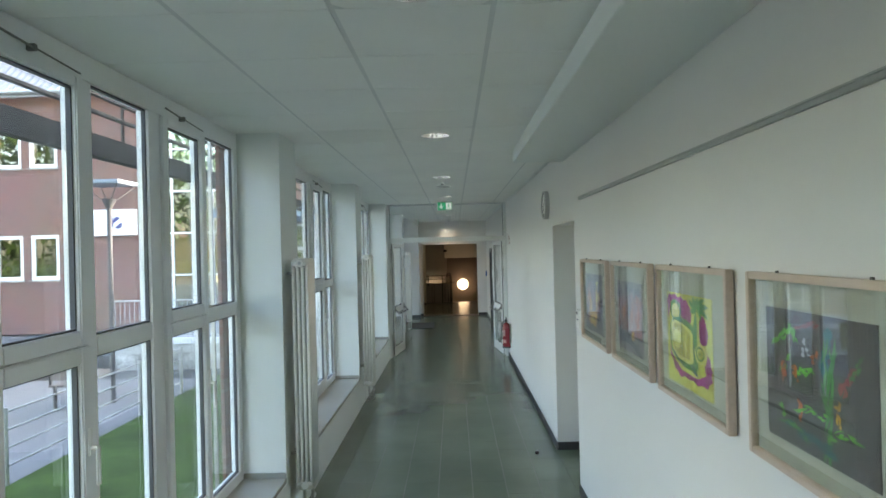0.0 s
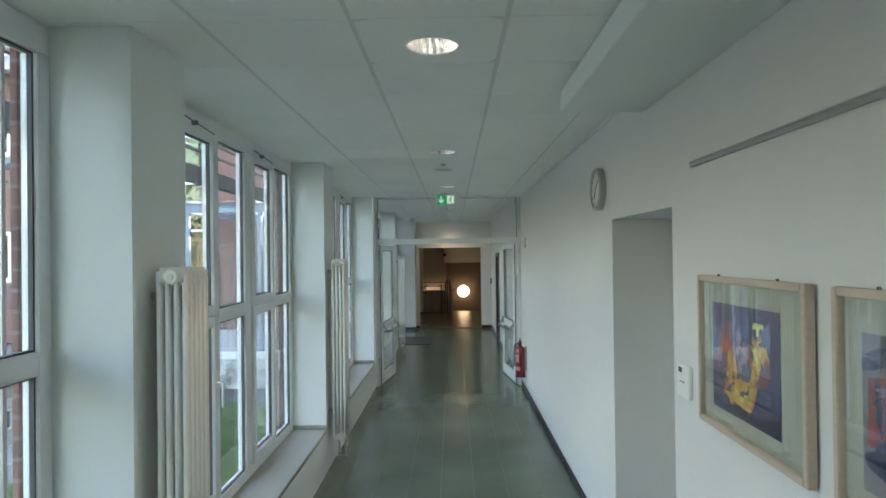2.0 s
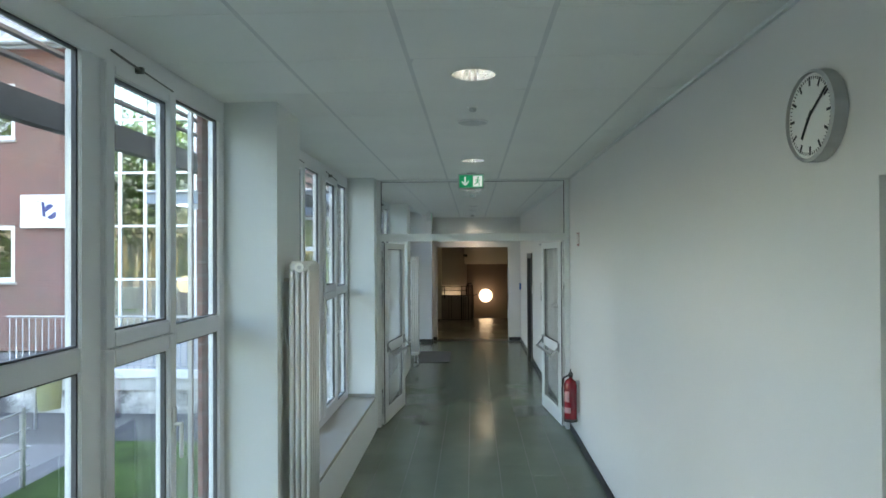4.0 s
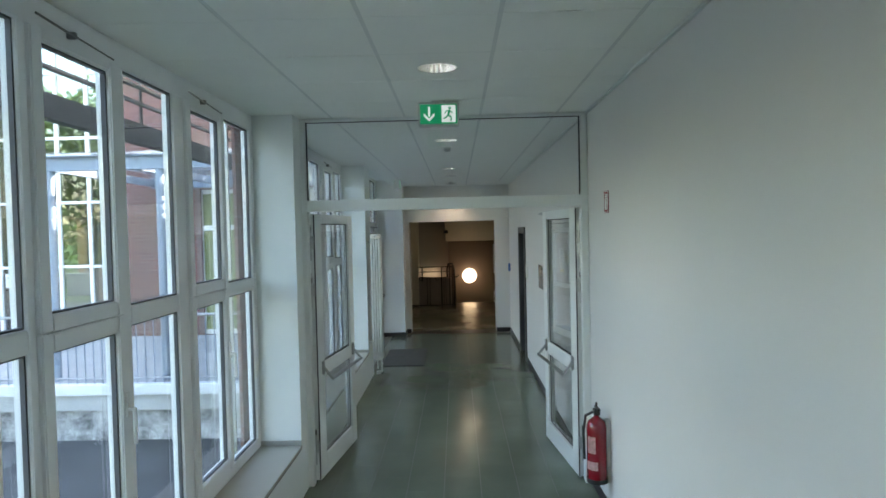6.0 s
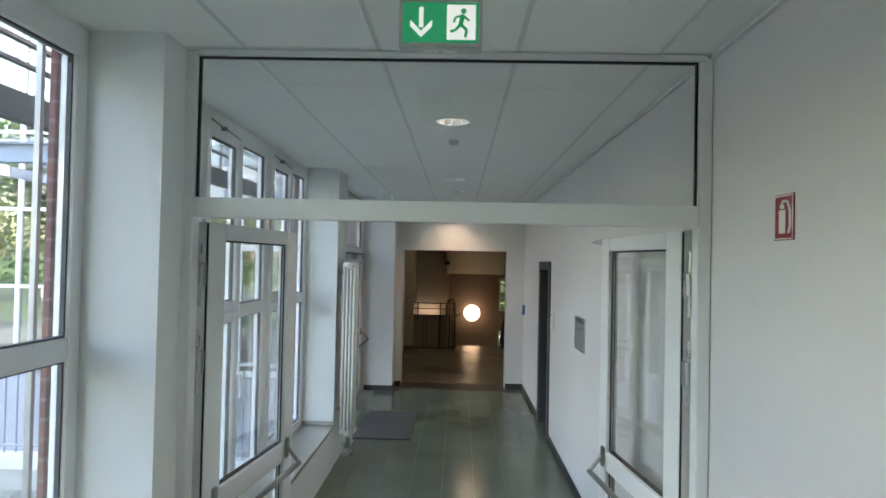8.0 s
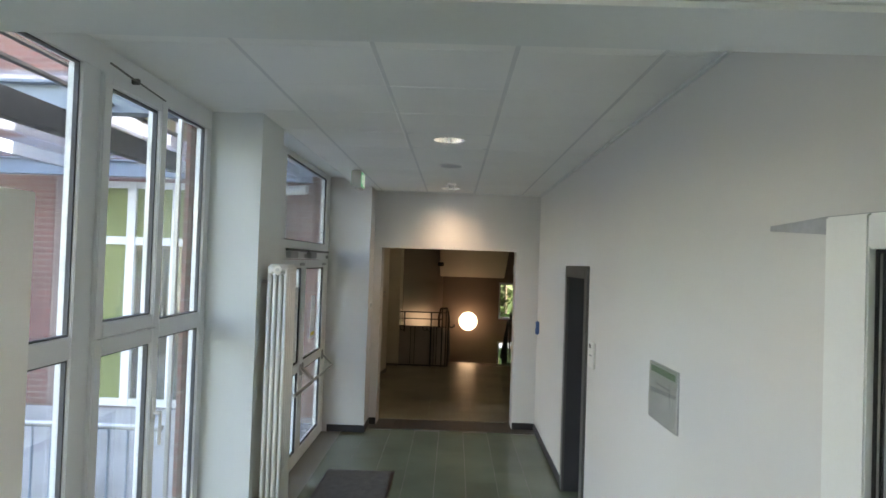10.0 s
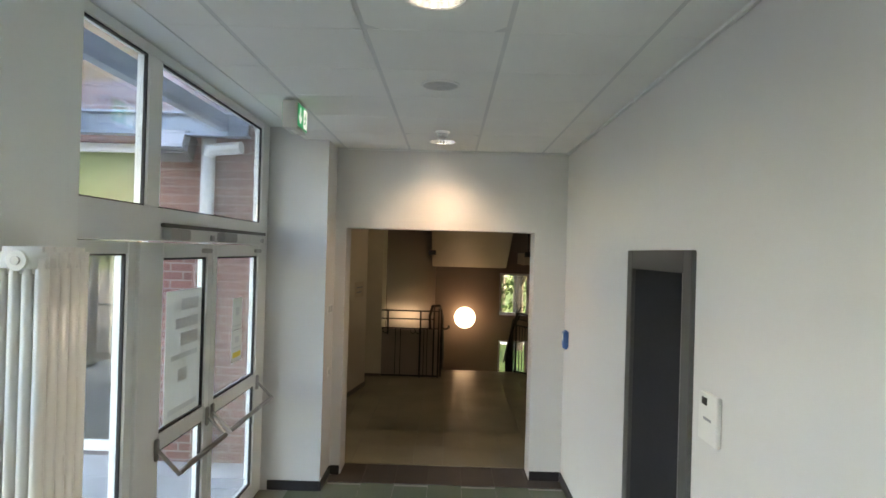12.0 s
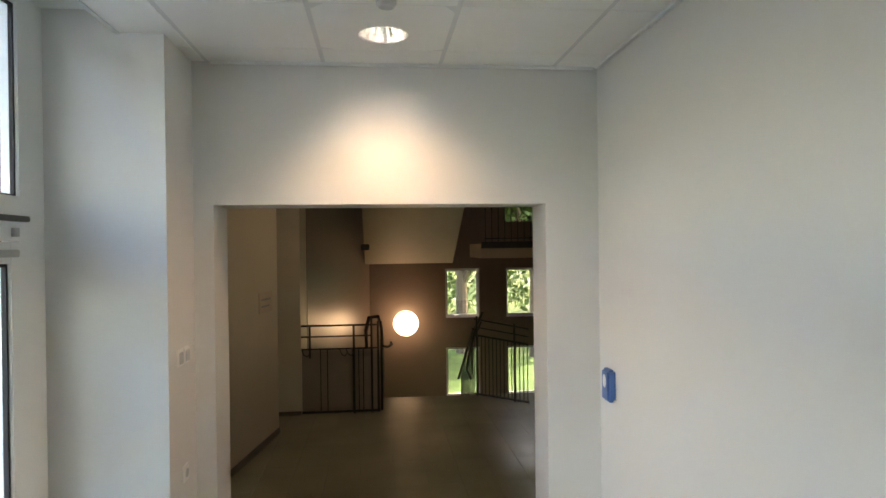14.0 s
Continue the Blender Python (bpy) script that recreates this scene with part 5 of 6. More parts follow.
# ---- stair hall beyond the opening ----
def prism(pts, z0, z1):
    """An upright solid over a plan outline."""
    bm = bmesh.new()
    lo = [bm.verts.new((x, y, z0)) for x, y in pts]
    hi_ = [bm.verts.new((x, y, z1)) for x, y in pts]
    bm.faces.new(lo)
    bm.faces.new(list(reversed(hi_)))
    for k in range(len(pts)):
        j = (k + 1) % len(pts)
        bm.faces.new((lo[k], lo[j], hi_[j], hi_[k]))
    bmesh.ops.recalc_face_normals(bm, faces=bm.faces)
    return bm


struct("wall_hall_west", prism([(-1.93, 20.955), (-1.33, 24.53), (-1.60, 24.53), (-2.25, 20.955)], -0.05, 3.1), TAUPE_L, "glossy beige wall of the stair hall", "wall")
struct("wall_hall_niche", bx(box(-2.80, -2.50, 24.35, 25.99, -0.05, 3.1), -2.499, -1.601, 24.35, 24.52, -0.05, 3.1), TAUPE_L, "beige wall of a shallow niche", "wall")
BROWNSK = material("brown_skirting", (0.10, 0.085, 0.07), 0.4, vary=0.1)
struct("baseboard_hall", prism([(-1.905, 21.0), (-1.318, 24.53), (-1.329, 24.53), (-1.917, 21.0)], 0.0, 0.07), BROWNSK, "low brown skirting of the stair hall", "skirting")
struct("baseboard_pier", box(-2.49, -1.17, RY - 0.004, RY + 0.008, 0.0, 0.05), BROWNSK, "low brown skirting of the stair pier", "skirting")
# pier beige paled to carry the lamplight that falls on it
struct("hall_pier", box(-2.499, -1.17, RY + 0.01, 25.99, -1.7, 6.0), material("lamplit_beige_wall", (0.62, 0.575, 0.46), 0.5, vary=0.03), "beige pier at the stair, paled as if lamplit", "wall")
q = bmesh.new()
vs = []
for z in (-1.75, 6.0):
    for x, y in ((-1.30, 25.99), (-1.16, 25.99), (-0.40, 31.14), (-0.40, 31.34), (-0.9, 31.34)):
        vs.append(q.verts.new((x, y, z)))
q.faces.new(vs[:5])
q.faces.new(list(reversed(vs[5:])))
for k in range(5):
    j = (k + 1) % 5
    q.faces.new((vs[k], vs[j], vs[5 + j], vs[5 + k]))
bmesh.ops.recalc_face_normals(q, faces=q.faces)
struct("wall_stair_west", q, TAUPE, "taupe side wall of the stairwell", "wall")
Y0, Y1 = 31.14, 31.39
WA, WB, WC, WD = 1.25, 2.0, 2.6, 3.35
fw = thing("wall_stair_north", (0, Y0, 0), "taupe stairwell wall with small windows", "wall", kind="structure")
for a, b, z0, z1 in ((-0.5, WA, -1.75, 6.0), (WB, WC, -1.75, 6.0), (WD, 4.6, -1.75, 6.0), (WA, WB, 1.58, 6.0), (WA, WB, -0.15, 0.50), (WA, WB, -1.75, -1.25),
                     (WC, WD, 1.58, 2.6), (WC, WD, -0.15, 0.50), (WC, WD, -1.75, -1.25), (WC, WD, 4.2, 6.0)):
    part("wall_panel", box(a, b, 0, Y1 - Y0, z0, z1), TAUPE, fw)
hi = 7
for a, b in ((WA, WB), (WC, WD)):
    for c, d in ((0.50, 1.58), (-1.25, -0.15)):
        w = thing(f"window_{hi}", (a, Y0 + 0.1, c), "small white framed stairwell window", "window", kind="structure")
        hi += 1
        s = bmesh.new()
        for x0, x1, z0, z1 in ((0, 0.05, 0, d - c), (b - a - 0.05, b - a, 0, d - c), (0.05, b - a - 0.05, 0, 0.06), (0.05, b - a - 0.05, d - c - 0.05, d - c)):
            bx(s, x0, x1, 0, 0.06, z0, z1, 0.004)
        part("window_frame", s, PVC, w)
        pn = part("pane", box(0.05, b - a - 0.05, 0.025, 0.035, 0.06, d - c - 0.05), GLASS, w)
        pn.visible_shadow = False
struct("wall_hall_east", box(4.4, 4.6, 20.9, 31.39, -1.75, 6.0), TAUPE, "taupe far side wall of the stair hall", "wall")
struct("wall_hall_south", box(RX, 4.4, 20.65, 20.95, -0.05, 6.0), TAUPE_L, "beige wall beside the opening", "wall")
struct("ceiling_hall", box(-2.80, 4.4, 20.95, 25.84, 3.1, 3.35), TAUPE_L, "plain ceiling of the stair hall", "ceiling")
struct("ceiling_stair", box(-1.75, 4.6, 25.84, 31.39, 6.0, 6.2), TAUPE_L, "high ceiling of the stairwell", "ceiling")
struct("wall_stair_upper", box(-1.75, 4.4, 25.64, 25.84, 3.35, 6.0), TAUPE_L, "upper wall over the stair", "wall")

# flight going down, lower landing, upper landing and flight
sd = bmesh.new()
n_st, rise, run = 9, 0.178, 0.29
for k in range(n_st):
    bx(sd, -0.14, 1.16, SY + k * run, SY + (k + 1) * run + 0.02, -1.75, -rise * (k + 1))
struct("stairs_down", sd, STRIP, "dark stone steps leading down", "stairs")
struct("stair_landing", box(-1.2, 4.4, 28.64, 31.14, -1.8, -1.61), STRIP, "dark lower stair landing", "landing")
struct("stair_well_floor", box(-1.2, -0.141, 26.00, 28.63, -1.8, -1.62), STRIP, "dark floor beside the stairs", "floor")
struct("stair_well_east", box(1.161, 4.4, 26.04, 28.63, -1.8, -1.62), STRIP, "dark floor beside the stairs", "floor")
ul = bmesh.new()
prof = [(31.13, 1.72), (30.55, 1.72), (27.0, 3.64), (27.0, 3.94), (30.45, 2.01), (31.13, 2.01)]
va, vb = [ul.verts.new((-0.48, y, z)) for y, z in prof], [ul.verts.new((1.345, y, z)) for y, z in prof]
ul.faces.new(va)
ul.faces.new(list(reversed(vb)))
for k in range(6):
    q_ = (k + 1) % 6
    ul.faces.new((va[k], vb[k], vb[q_], va[q_]))
bmesh.ops.recalc_face_normals(ul, faces=ul.faces)
struct("upper_landing", ul, TAUPE_L, "underside of the upper stair flight and landing", "stairs")
uf = bmesh.new()
bx(uf, 1.351, 4.4, 26.84, 28.04, 1.88, 2.10)
struct("upper_flight", uf, TAUPE_L, "pale upper stair slab with a dark edge", "stairs")
struct("upper_edge", box(1.352, 4.4, 26.80, 26.84, 2.03, 2.13), SKIRT, "dark edge strip of the upper slab", "trim")


def make_railing(label, posts, top, pts_rails, bars):
    r = thing("stair_railing", (0, 0, 0), label, "railing", "stair railings")
    for (a, b) in posts:
        part("post", cyl(bmesh.new(), a, b, 0.014, 8), RAILIRON, r)
    for seq, rad_ in pts_rails:
        part("rail", tube(bmesh.new(), seq, rad_, 8), RAILIRON, r)
    for (a, b) in bars:
        part("bar", cyl(bmesh.new(), a, b, 0.007, 6), RAILIRON, r)
    return r


struct("stair_parapet", box(-1.165, -0.24, RY + 0.06, RY + 0.14, -1.6, 0.79), material("taupe_panel", (0.29, 0.25, 0.21), 0.4, vary=0.06), "taupe solid panel behind the iron railing", "parapet")
bars = [((x, RY, 0.02), (x, RY, 0.80)) for x in (-0.93, -0.846, -0.534, -0.461, -0.405)]
curls = [([(x, RY, 0.81), (x + 0.03, RY - 0.005, 0.74), (x + 0.07, RY - 0.005, 0.72), (x + 0.10, RY, 0.76)], 0.006) for x in (-1.16, -0.70, -0.62)]
make_railing("black wrought iron railing guarding the stairwell",
             [((-1.06, RY, 0.70), (-1.06, RY, 1.10)), ((-0.52, RY, 0.0), (-0.52, RY, 1.10)), ((-0.30, RY + 0.02, 0.0), (-0.30, RY + 0.02, 1.17)), ((-0.22, RY + 0.04, 0.0), (-0.22, RY + 0.04, 1.14))],
             1.13, [([(-1.165, RY, 1.10), (-0.22, RY, 1.10)], 0.012), ([(-1.165, RY, 0.965), (-0.30, RY, 0.965)], 0.010),
                    ([(-1.165, RY, 0.81), (-0.22, RY, 0.81)], 0.010), ([(-1.165, RY, 0.03), (-0.2, RY, 0.03)], 0.016),
                    ([(-0.36, RY, 0.80), (-0.37, RY + 0.02, 1.02), (-0.33, RY + 0.06, 1.18), (-0.22, RY + 0.20, 1.18), (-0.17, SY, 0.95), (-0.15, SY + 1.7, -0.1)], 0.022),
                    ([(-0.17, RY + 0.3, 0.75), (-0.15, SY + 1.7, -0.45)], 0.012), *curls], bars)
sb = []
for k in range(20):
    y = RY + 0.05 + 0.09 * k
    d = max(0.0, (y - SY)) * rise / run
    sb.append(((-0.17, y, 0.02 - d), (-0.17, y, 0.92 - d * 0.62 if y < SY else 0.95 - d)))
make_railing("black iron stair balustrade with curled handrail", [((-0.18, RY + 0.12, 0.0), (-0.18, RY + 0.12, 1.13))], 1.0,
             [([(-0.18, RY + 0.10, 0.82), (-0.10, RY + 0.09, 0.80), (-0.05, RY + 0.10, 0.83), (-0.06, RY + 0.12, 0.86)], 0.016)], sb)


def along(t_, z):
    """A point over the slanting foot of the balustrade beside the steps."""
    return (1.10 + 0.62 * t_, 25.97 - 0.60 * t_, z)


sb = [(along(0.07 * k, 0.02), along(0.07 * k, 0.84 - 0.04 * 0.07 * k)) for k in range(15)]
for k in range(12):
    y = SY + 0.12 * k
    d = 0.12 * k * rise / run
    sb.append(((1.09, y, -d), (1.09, y, 0.92 - d)))
make_railing("black wrought iron balustrade beside the steps", [(along(0.05, 0.0), along(0.05, 1.10)), (along(0.75, 0.0), along(0.75, 1.04))], 1.0,
             [([(1.06, SY, 0.22), (1.00, SY - 0.04, 0.36), (1.03, SY - 0.05, 0.60), (1.14, SY - 0.06, 0.98), (1.22, SY - 0.08, 1.16)], 0.018),
              ([(1.08, SY, 0.30), (1.07, SY - 0.02, 0.72), (1.20, SY - 0.06, 1.02)], 0.014),
              ([along(0.0, 0.84), along(1.0, 0.78)], 0.016), ([along(0.0, 1.06), along(1.0, 0.98)], 0.012), ([along(0.0, 0.95), along(1.0, 0.88)], 0.010),
              ([along(0.0, 0.03), along(1.0, 0.03)], 0.016), ([(1.09, SY - 0.05, 0.92), (1.09, SY + 1.7, -0.12)], 0.02)], sb)
sb = [((1.42 + 0.1 * k, 26.84, 2.10), (1.42 + 0.1 * k, 26.84, 3.03)) for k in range(16)]
make_railing("black iron railing of the upper flight", [], 3.0, [([(1.4, 26.84, 3.03), (3.0, 26.84, 3.03)], 0.02), ([(1.4, 26.84, 2.18), (3.0, 26.84, 2.18)], 0.01)], sb)
cb = thing("wall_camera", (-0.42, 28.54, 2.02), "small dark device under the landing edge", "device")
part("casing", box(-0.07, 0.07, -0.68, -0.56, 0.0, 0.10, 0.01), BLACKP, cb)

gl = thing("globe_lamp", (0.36, 30.75, 0.45), "glowing white globe lamp on a short rod in the stairwell", "lamp", "globe lamps")
m = bmesh.new()
bmesh.ops.create_uvsphere(m, u_segments=32, v_segments=20, radius=0.266)
part("globe", m, GLOBE, gl, "glowing opal globe", smooth=True)
m = bmesh.new()
cyl(m, (0, 0.26, 0), (0, 0.388, 0), 0.02)
cyl(m, (0, 0.25, 0), (0, 0.29, 0), 0.07)
part("bracket", m, DGREY, gl, "dark wall bracket")
g2 = thing("globe_lamp", (-8.24, 22.6, 1.31), "glowing white globe lamp on a post behind the glazed front", "lamp", "globe lamps")
m = bmesh.new()
bmesh.ops.create_uvsphere(m, u_segments=32, v_segments=20, radius=0.24)
part("globe", m, GLOBE, g2, "glowing opal globe", smooth=True)
part("post", cyl(bmesh.new(), (0, 0, -1.36), (0, 0, -0.23), 0.03), DGREY, g2)
# added lamp, out of view, that brightens the stair hall
cl = thing("ceiling_lamp", (0.2, 23.8, 3.098), "opal fill lamp added on the hall ceiling, out of view", "lamp")
part("base", cyl(bmesh.new(), (0, 0, -0.03), (0, 0, 0.0), 0.2, 32), WHITEP, cl)
m = bmesh.new()
add_lathe(m, [(0.0, -0.21), (0.12, -0.19), (0.21, -0.13), (0.24, -0.07), (0.22, -0.031)], 32)
part("globe", m, HALLFILL, cl, "glowing bowl of the added fill lamp", smooth=True)
pl = thing("wall_plate", Matrix.Translation((-1.395, 24.14, 1.50)) @ Matrix.Rotation(radians(-9.5), 4, "Z"), "small pale notice plate on the hall wall", "notice")
part("sheet", box(0.001, 0.008, -0.20, 0.20, -0.11, 0.11), PLATE, pl)
part("writing_bar", bx(box(0.008, 0.009, -0.14, 0.14, 0.02, 0.04), 0.008, 0.009, -0.14, 0.1, -0.05, -0.03), INK, pl)

# ---- courtyard ----
GZ = -0.35
struct("ground", box(-400, 400, -400, 400, GZ - 1.4, GZ - 1.0), GRASS, "wide green lawn", "lawn")
struct("courtyard", bx(bx(box(-34.0, -1.9, -30, 13.3, GZ - 1.0, GZ - 0.06), -34.0, -9.2, 13.3, 16.57, GZ - 1.0, GZ - 0.06), -34.0, -1.9, 16.57, 33, GZ - 1.0, GZ - 0.06), PAVE, "grey paved courtyard", "pavement")
struct("lawn_strip", box(-5.0, -1.9, -30, 13.3, GZ - 0.06, GZ, 0.02), GRASS, "mown green lawn strip beside the windows", "lawn")
struct("asphalt_yard", box(-9.19, -1.9, 13.31, 16.56, GZ - 1.0, -0.80), material("dark_asphalt", (0.06, 0.062, 0.066), 0.85, vary=0.2, scale=1.2, fine=80, bump=0.4), "dark asphalt before the entrance platform", "pavement")

# brick wing across the courtyard, with its glazed stair front
NY = 21.1
bw = thing("brick_building", (0, NY, GZ), "red brick school wing with white windows", "building")
H_ = 7.9
wx = [(-19.0, -18.05), (-17.8, -16.85), (-15.26, -14.31), (-14.06, -13.10), (-12.82, -12.12)]
wx = sorted(wx)
wall = bmesh.new()
last = -30.0
rows_z = ((1.79, 3.28), (5.51, 7.0))
for a, c in wx:
    bx(wall, last, a, 0, 0.4, 0, H_)
    for z0, z1 in ((0, rows_z[0][0]), (rows_z[0][1], rows_z[1][0]), (rows_z[1][1], H_)):
        bx(wall, a, c, 0, 0.4, z0, z1)
    last = c
bx(wall, last, -10.03, 0, 0.4, 0, H_)
bx(wall, -7.28, -5.55, 0, 0.4, 0, H_)
bx(wall, -5.55, -3.1, 0, 0.4, 3.45, H_)
bx(wall, -3.1, -1.8, 0, 0.4, 0, H_)
part("wall", wall, BRICK, bw)
rf = bmesh.new()
ridge = []
n_rib = 300
for k in range(n_rib + 1):
    x = -30 + 28.2 * k / n_rib
    up = 0.07 if k % 3 == 1 else 0.0
    ridge.append([rf.verts.new((x, y, z + up)) for y, z in ((-0.5, H_ + 0.05), (6.0, H_ + 6.2))])
for a, c in zip(ridge, ridge[1:]):
    rf.faces.new((a[0], c[0], c[1], a[1]))
bx(rf, -30, -1.8, -0.5, -0.42, H_ - 0.15, H_ + 0.04)
part("roof", rf, ROOF, bw, "grey sheet roof")
part("gutter", cyl(bmesh.new(), (-30, -0.55, H_), (-1.8, -0.55, H_), 0.07), GALV, bw)
# near-black sheets colour in the unlit depth behind the panes
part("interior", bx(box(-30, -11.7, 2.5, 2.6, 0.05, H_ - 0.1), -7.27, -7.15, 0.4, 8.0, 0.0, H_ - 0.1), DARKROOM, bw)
for a, c in wx:
    for z0, z1 in rows_z:
        wn_ = new("window")
        wn_.parent = bw
        s = bmesh.new()
        for x0, x1, q0, q1 in ((a, a + 0.12, z0, z1), (c - 0.12, c, z0, z1), (a + 0.12, c - 0.12, z0, z0 + 0.12), (a + 0.12, c - 0.12, z1 - 0.12, z1)):
            bx(s, x0, x1, 0.03, 0.12, q0, q1)
        part("window_frame", s, PVC, wn_)
        part("pane", box(a + 0.12, c - 0.12, 0.07, 0.08, z0 + 0.12, z1 - 0.12), COATED, wn_)
        part("window_sill", box(a - 0.05, c + 0.05, -0.06, 0.1, z0 - 0.06, z0 - 0.001), CONC, wn_)
sg = thing("wall_sign", (-11.17, NY, 3.28), "white sign board with a blue emblem on the brick wall", "sign")
part("board", box(-0.71, 0.71, -0.14, -0.001, -0.43, 0.43, 0.01), WHITEST, sg)
EMB = material("emblem_blue", (0.03, 0.04, 0.17), 0.5, vary=0.05)
e = bmesh.new()
lean = [e.verts.new((x, y, z)) for y in (-0.149, -0.141) for x, z in ((-0.10, -0.14), (-0.02, -0.14), (-0.06, 0.24), (-0.14, 0.24))]
for idx in ((0, 1, 2, 3), (4, 5, 6, 7), (0, 1, 5, 4), (1, 2, 6, 5), (2, 3, 7, 6), (3, 0, 4, 7)):
    e.faces.new([lean[q] for q in idx])
for cx_, cz_, a0_ in ((0.09, 0.05, 35), (0.13, -0.08, 215)):
    # two half discs with a slanting gap between them
    arc = [(cx_ + 0.13 * math.cos(radians(a0_ + 10 * k)), cz_ + 0.13 * math.sin(radians(a0_ + 10 * k))) for k in range(19)]
    fr_ = [e.verts.new((x, -0.149, z)) for x, z in arc]
    bk_ = [e.verts.new((x, -0.141, z)) for x, z in arc]
    e.faces.new(fr_)
    for k in range(18):
        e.faces.new((fr_[k], fr_[k + 1], bk_[k + 1], bk_[k]))
for k in range(24):
    a = 2 * math.pi * k / 24
    bx(e, 0.03 + 0.36 * math.cos(a) - 0.016, 0.03 + 0.36 * math.cos(a) + 0.016, -0.145, -0.141, 0.02 + 0.34 * math.sin(a) - 0.012, 0.02 + 0.34 * math.sin(a) + 0.012)
part("emblem", e, EMB, sg, "blue emblem shapes")

gt = thing("glazed_front", (-10.03, NY + 0.05, GZ), "tall glazed stair front in a white bar grid", "glazed facade")
for k in range(5):
    x = k * 0.67
    part("mullion", box(x, x + 0.07, -0.03, 0.05, 0.3, H_), PVC, gt)
for k in range(6):
    z = 0.44 + 1.385 * k
    part("transom_bar", box(0.07, 2.68, -0.02, 0.05, z, z + 0.06), PVC, gt)
for k in range(4):
    for q in range(6):
        pn = part("pane", box(k * 0.67 + 0.07, (k + 1) * 0.67, 0.02, 0.03, 0.50 + 1.385 * q, min(0.44 + 1.385 * (q + 1), H_)), STAIRGLASS, gt)
        pn.visible_shadow = False
part("plinth", box(-0.0, 2.75, -0.05, 0.3, 0, 0.299), CONC, gt)
part("hall_floor", box(0.0, 2.75, 0.3, 8.0, 0.15, 0.30), STRIP, gt)
part("stair_slab", box(0.05, 2.71, 4.4, 7.6, 3.2, 3.42), CONC, gt)
st = bmesh.new()
for k in range(10):
    bx(st, 1.86, 2.71, 1.6 + 0.28 * k, 1.92 + 0.28 * k, 0.3 + 0.29 * k, 0.62 + 0.29 * k)
part("stair_flight", st, CONC, gt)
for k in range(22):
    y = 1.7 + 0.13 * k
    part("stair_baluster", cyl(bmesh.new(), (1.83, y, 0.5 + (y - 1.6) * 1.03), (1.83, y, 1.4 + (y - 1.6) * 1.03), 0.012, 6), DARKST, gt)
part("stair_handrail", tube(bmesh.new(), [(1.83, 1.6, 1.4), (1.83, 4.6, 4.45)], 0.025), DARKST, gt)
for k in range(29):
    part("landing_baluster", cyl(bmesh.new(), (0.1 + 0.06 * k, 4.42, 0.3), (0.1 + 0.06 * k, 4.42, 1.2), 0.012, 6), DARKST, gt)
part("landing_handrail", tube(bmesh.new(), [(0.06, 4.42, 1.2), (1.83, 4.42, 1.2)], 0.02), DARKST, gt)

pw = thing("paper_notice", (-9.77, NY + 0.068, 1.08), "small white paper taped to the glazed stair front", "notice", "notices on the glass")
part("sheet", box(-0.14, 0.14, -0.0015, 0.0, 0.0, 0.30), PAPER, pw)
part("writing_bar", bx(box(-0.09, 0.09, -0.0025, -0.0016, 0.18, 0.22), -0.09, 0.05, -0.0025, -0.0016, 0.10, 0.13), INK, pw)

gd_ = thing("entrance_door_2", (-5.60, NY + 0.1, 0), "white framed entrance with green glazing across the platform", "entrance door", kind="structure")
s = bmesh.new()
for x, w_ in ((0.0, 0.06), (0.27, 0.12), (0.92, 0.12), (1.55, 0.09), (2.40, 0.10)):
    bx(s, x, x + w_, -0.04, 0.04, -0.02, 3.10, 0.004)
for z, h_ in ((-0.02, 0.10), (2.22, 0.11), (3.01, 0.09)):
    for x0, x1 in ((0.06, 0.27), (0.39, 0.92), (1.04, 1.55), (1.64, 2.40)):
        bx(s, x0, x1, -0.035, 0.035, z, z + h_, 0.004)
bx(s, 0.0, 2.5, 0.0, 0.2, 3.101, 3.40)
part("door_frame", s, PVC, gd_)
for x0, x1, green in ((0.06, 0.27, True), (0.39, 0.92, True), (1.04, 1.55, False), (1.64, 2.40, False)):
    part("green_pane", box(x0, x1, 0.012, 0.02, 2.33, 3.01), GREENPANEL, gd_, "green glazed panel")
    if green:
        part("green_pane", box(x0, x1, 0.012, 0.02, 0.08, 2.22), GREENPANEL, gd_, "green glazed panel")
    else:
        pn = part("pane", box(x0, x1, 0.012, 0.02, 0.08, 2.22), STAIRGLASS, gd_)
        pn.visible_shadow = False
part("door_handle", cyl(bmesh.new(), (0.33, -0.09, 0.95), (0.33, -0.09, 1.35), 0.015), STEEL, gd_)

# steel canopy over the entrance
cn = thing("steel_canopy", (0, 0, 0), "blue-grey steel canopy on slender columns", "canopy")
for y in (16.9, 20.7):
    bb = bmesh.new()
    bx(bb, -6.4, -2.0, y - 0.07, y + 0.07, 3.31, 3.33)
    bx(bb, -6.4, -2.0, y - 0.012, y + 0.012, 3.13, 3.31)
    bx(bb, -6.4, -2.0, y - 0.07, y + 0.07, 3.11, 3.13)
    part("beam", bb, BLUEST, cn)
for x in (-6.35, -5.0, -3.6, -2.2):
    part("joist", box(x - 0.04, x + 0.04, 16.97, 20.63, 3.15, 3.29), BLUEST, cn)
part("roof_sheet", box(-6.5, -1.95, 16.7, 21.05, 3.345, 3.36), CANOPY, cn, "clear glass canopy sheet").visible_shadow = False
for x, y in ((-6.1, 16.9), (-4.45, 16.9)):
    part("column", cyl(bmesh.new(), (x, y, -0.02), (x, y, 3.11), 0.06), BLUEST, cn)
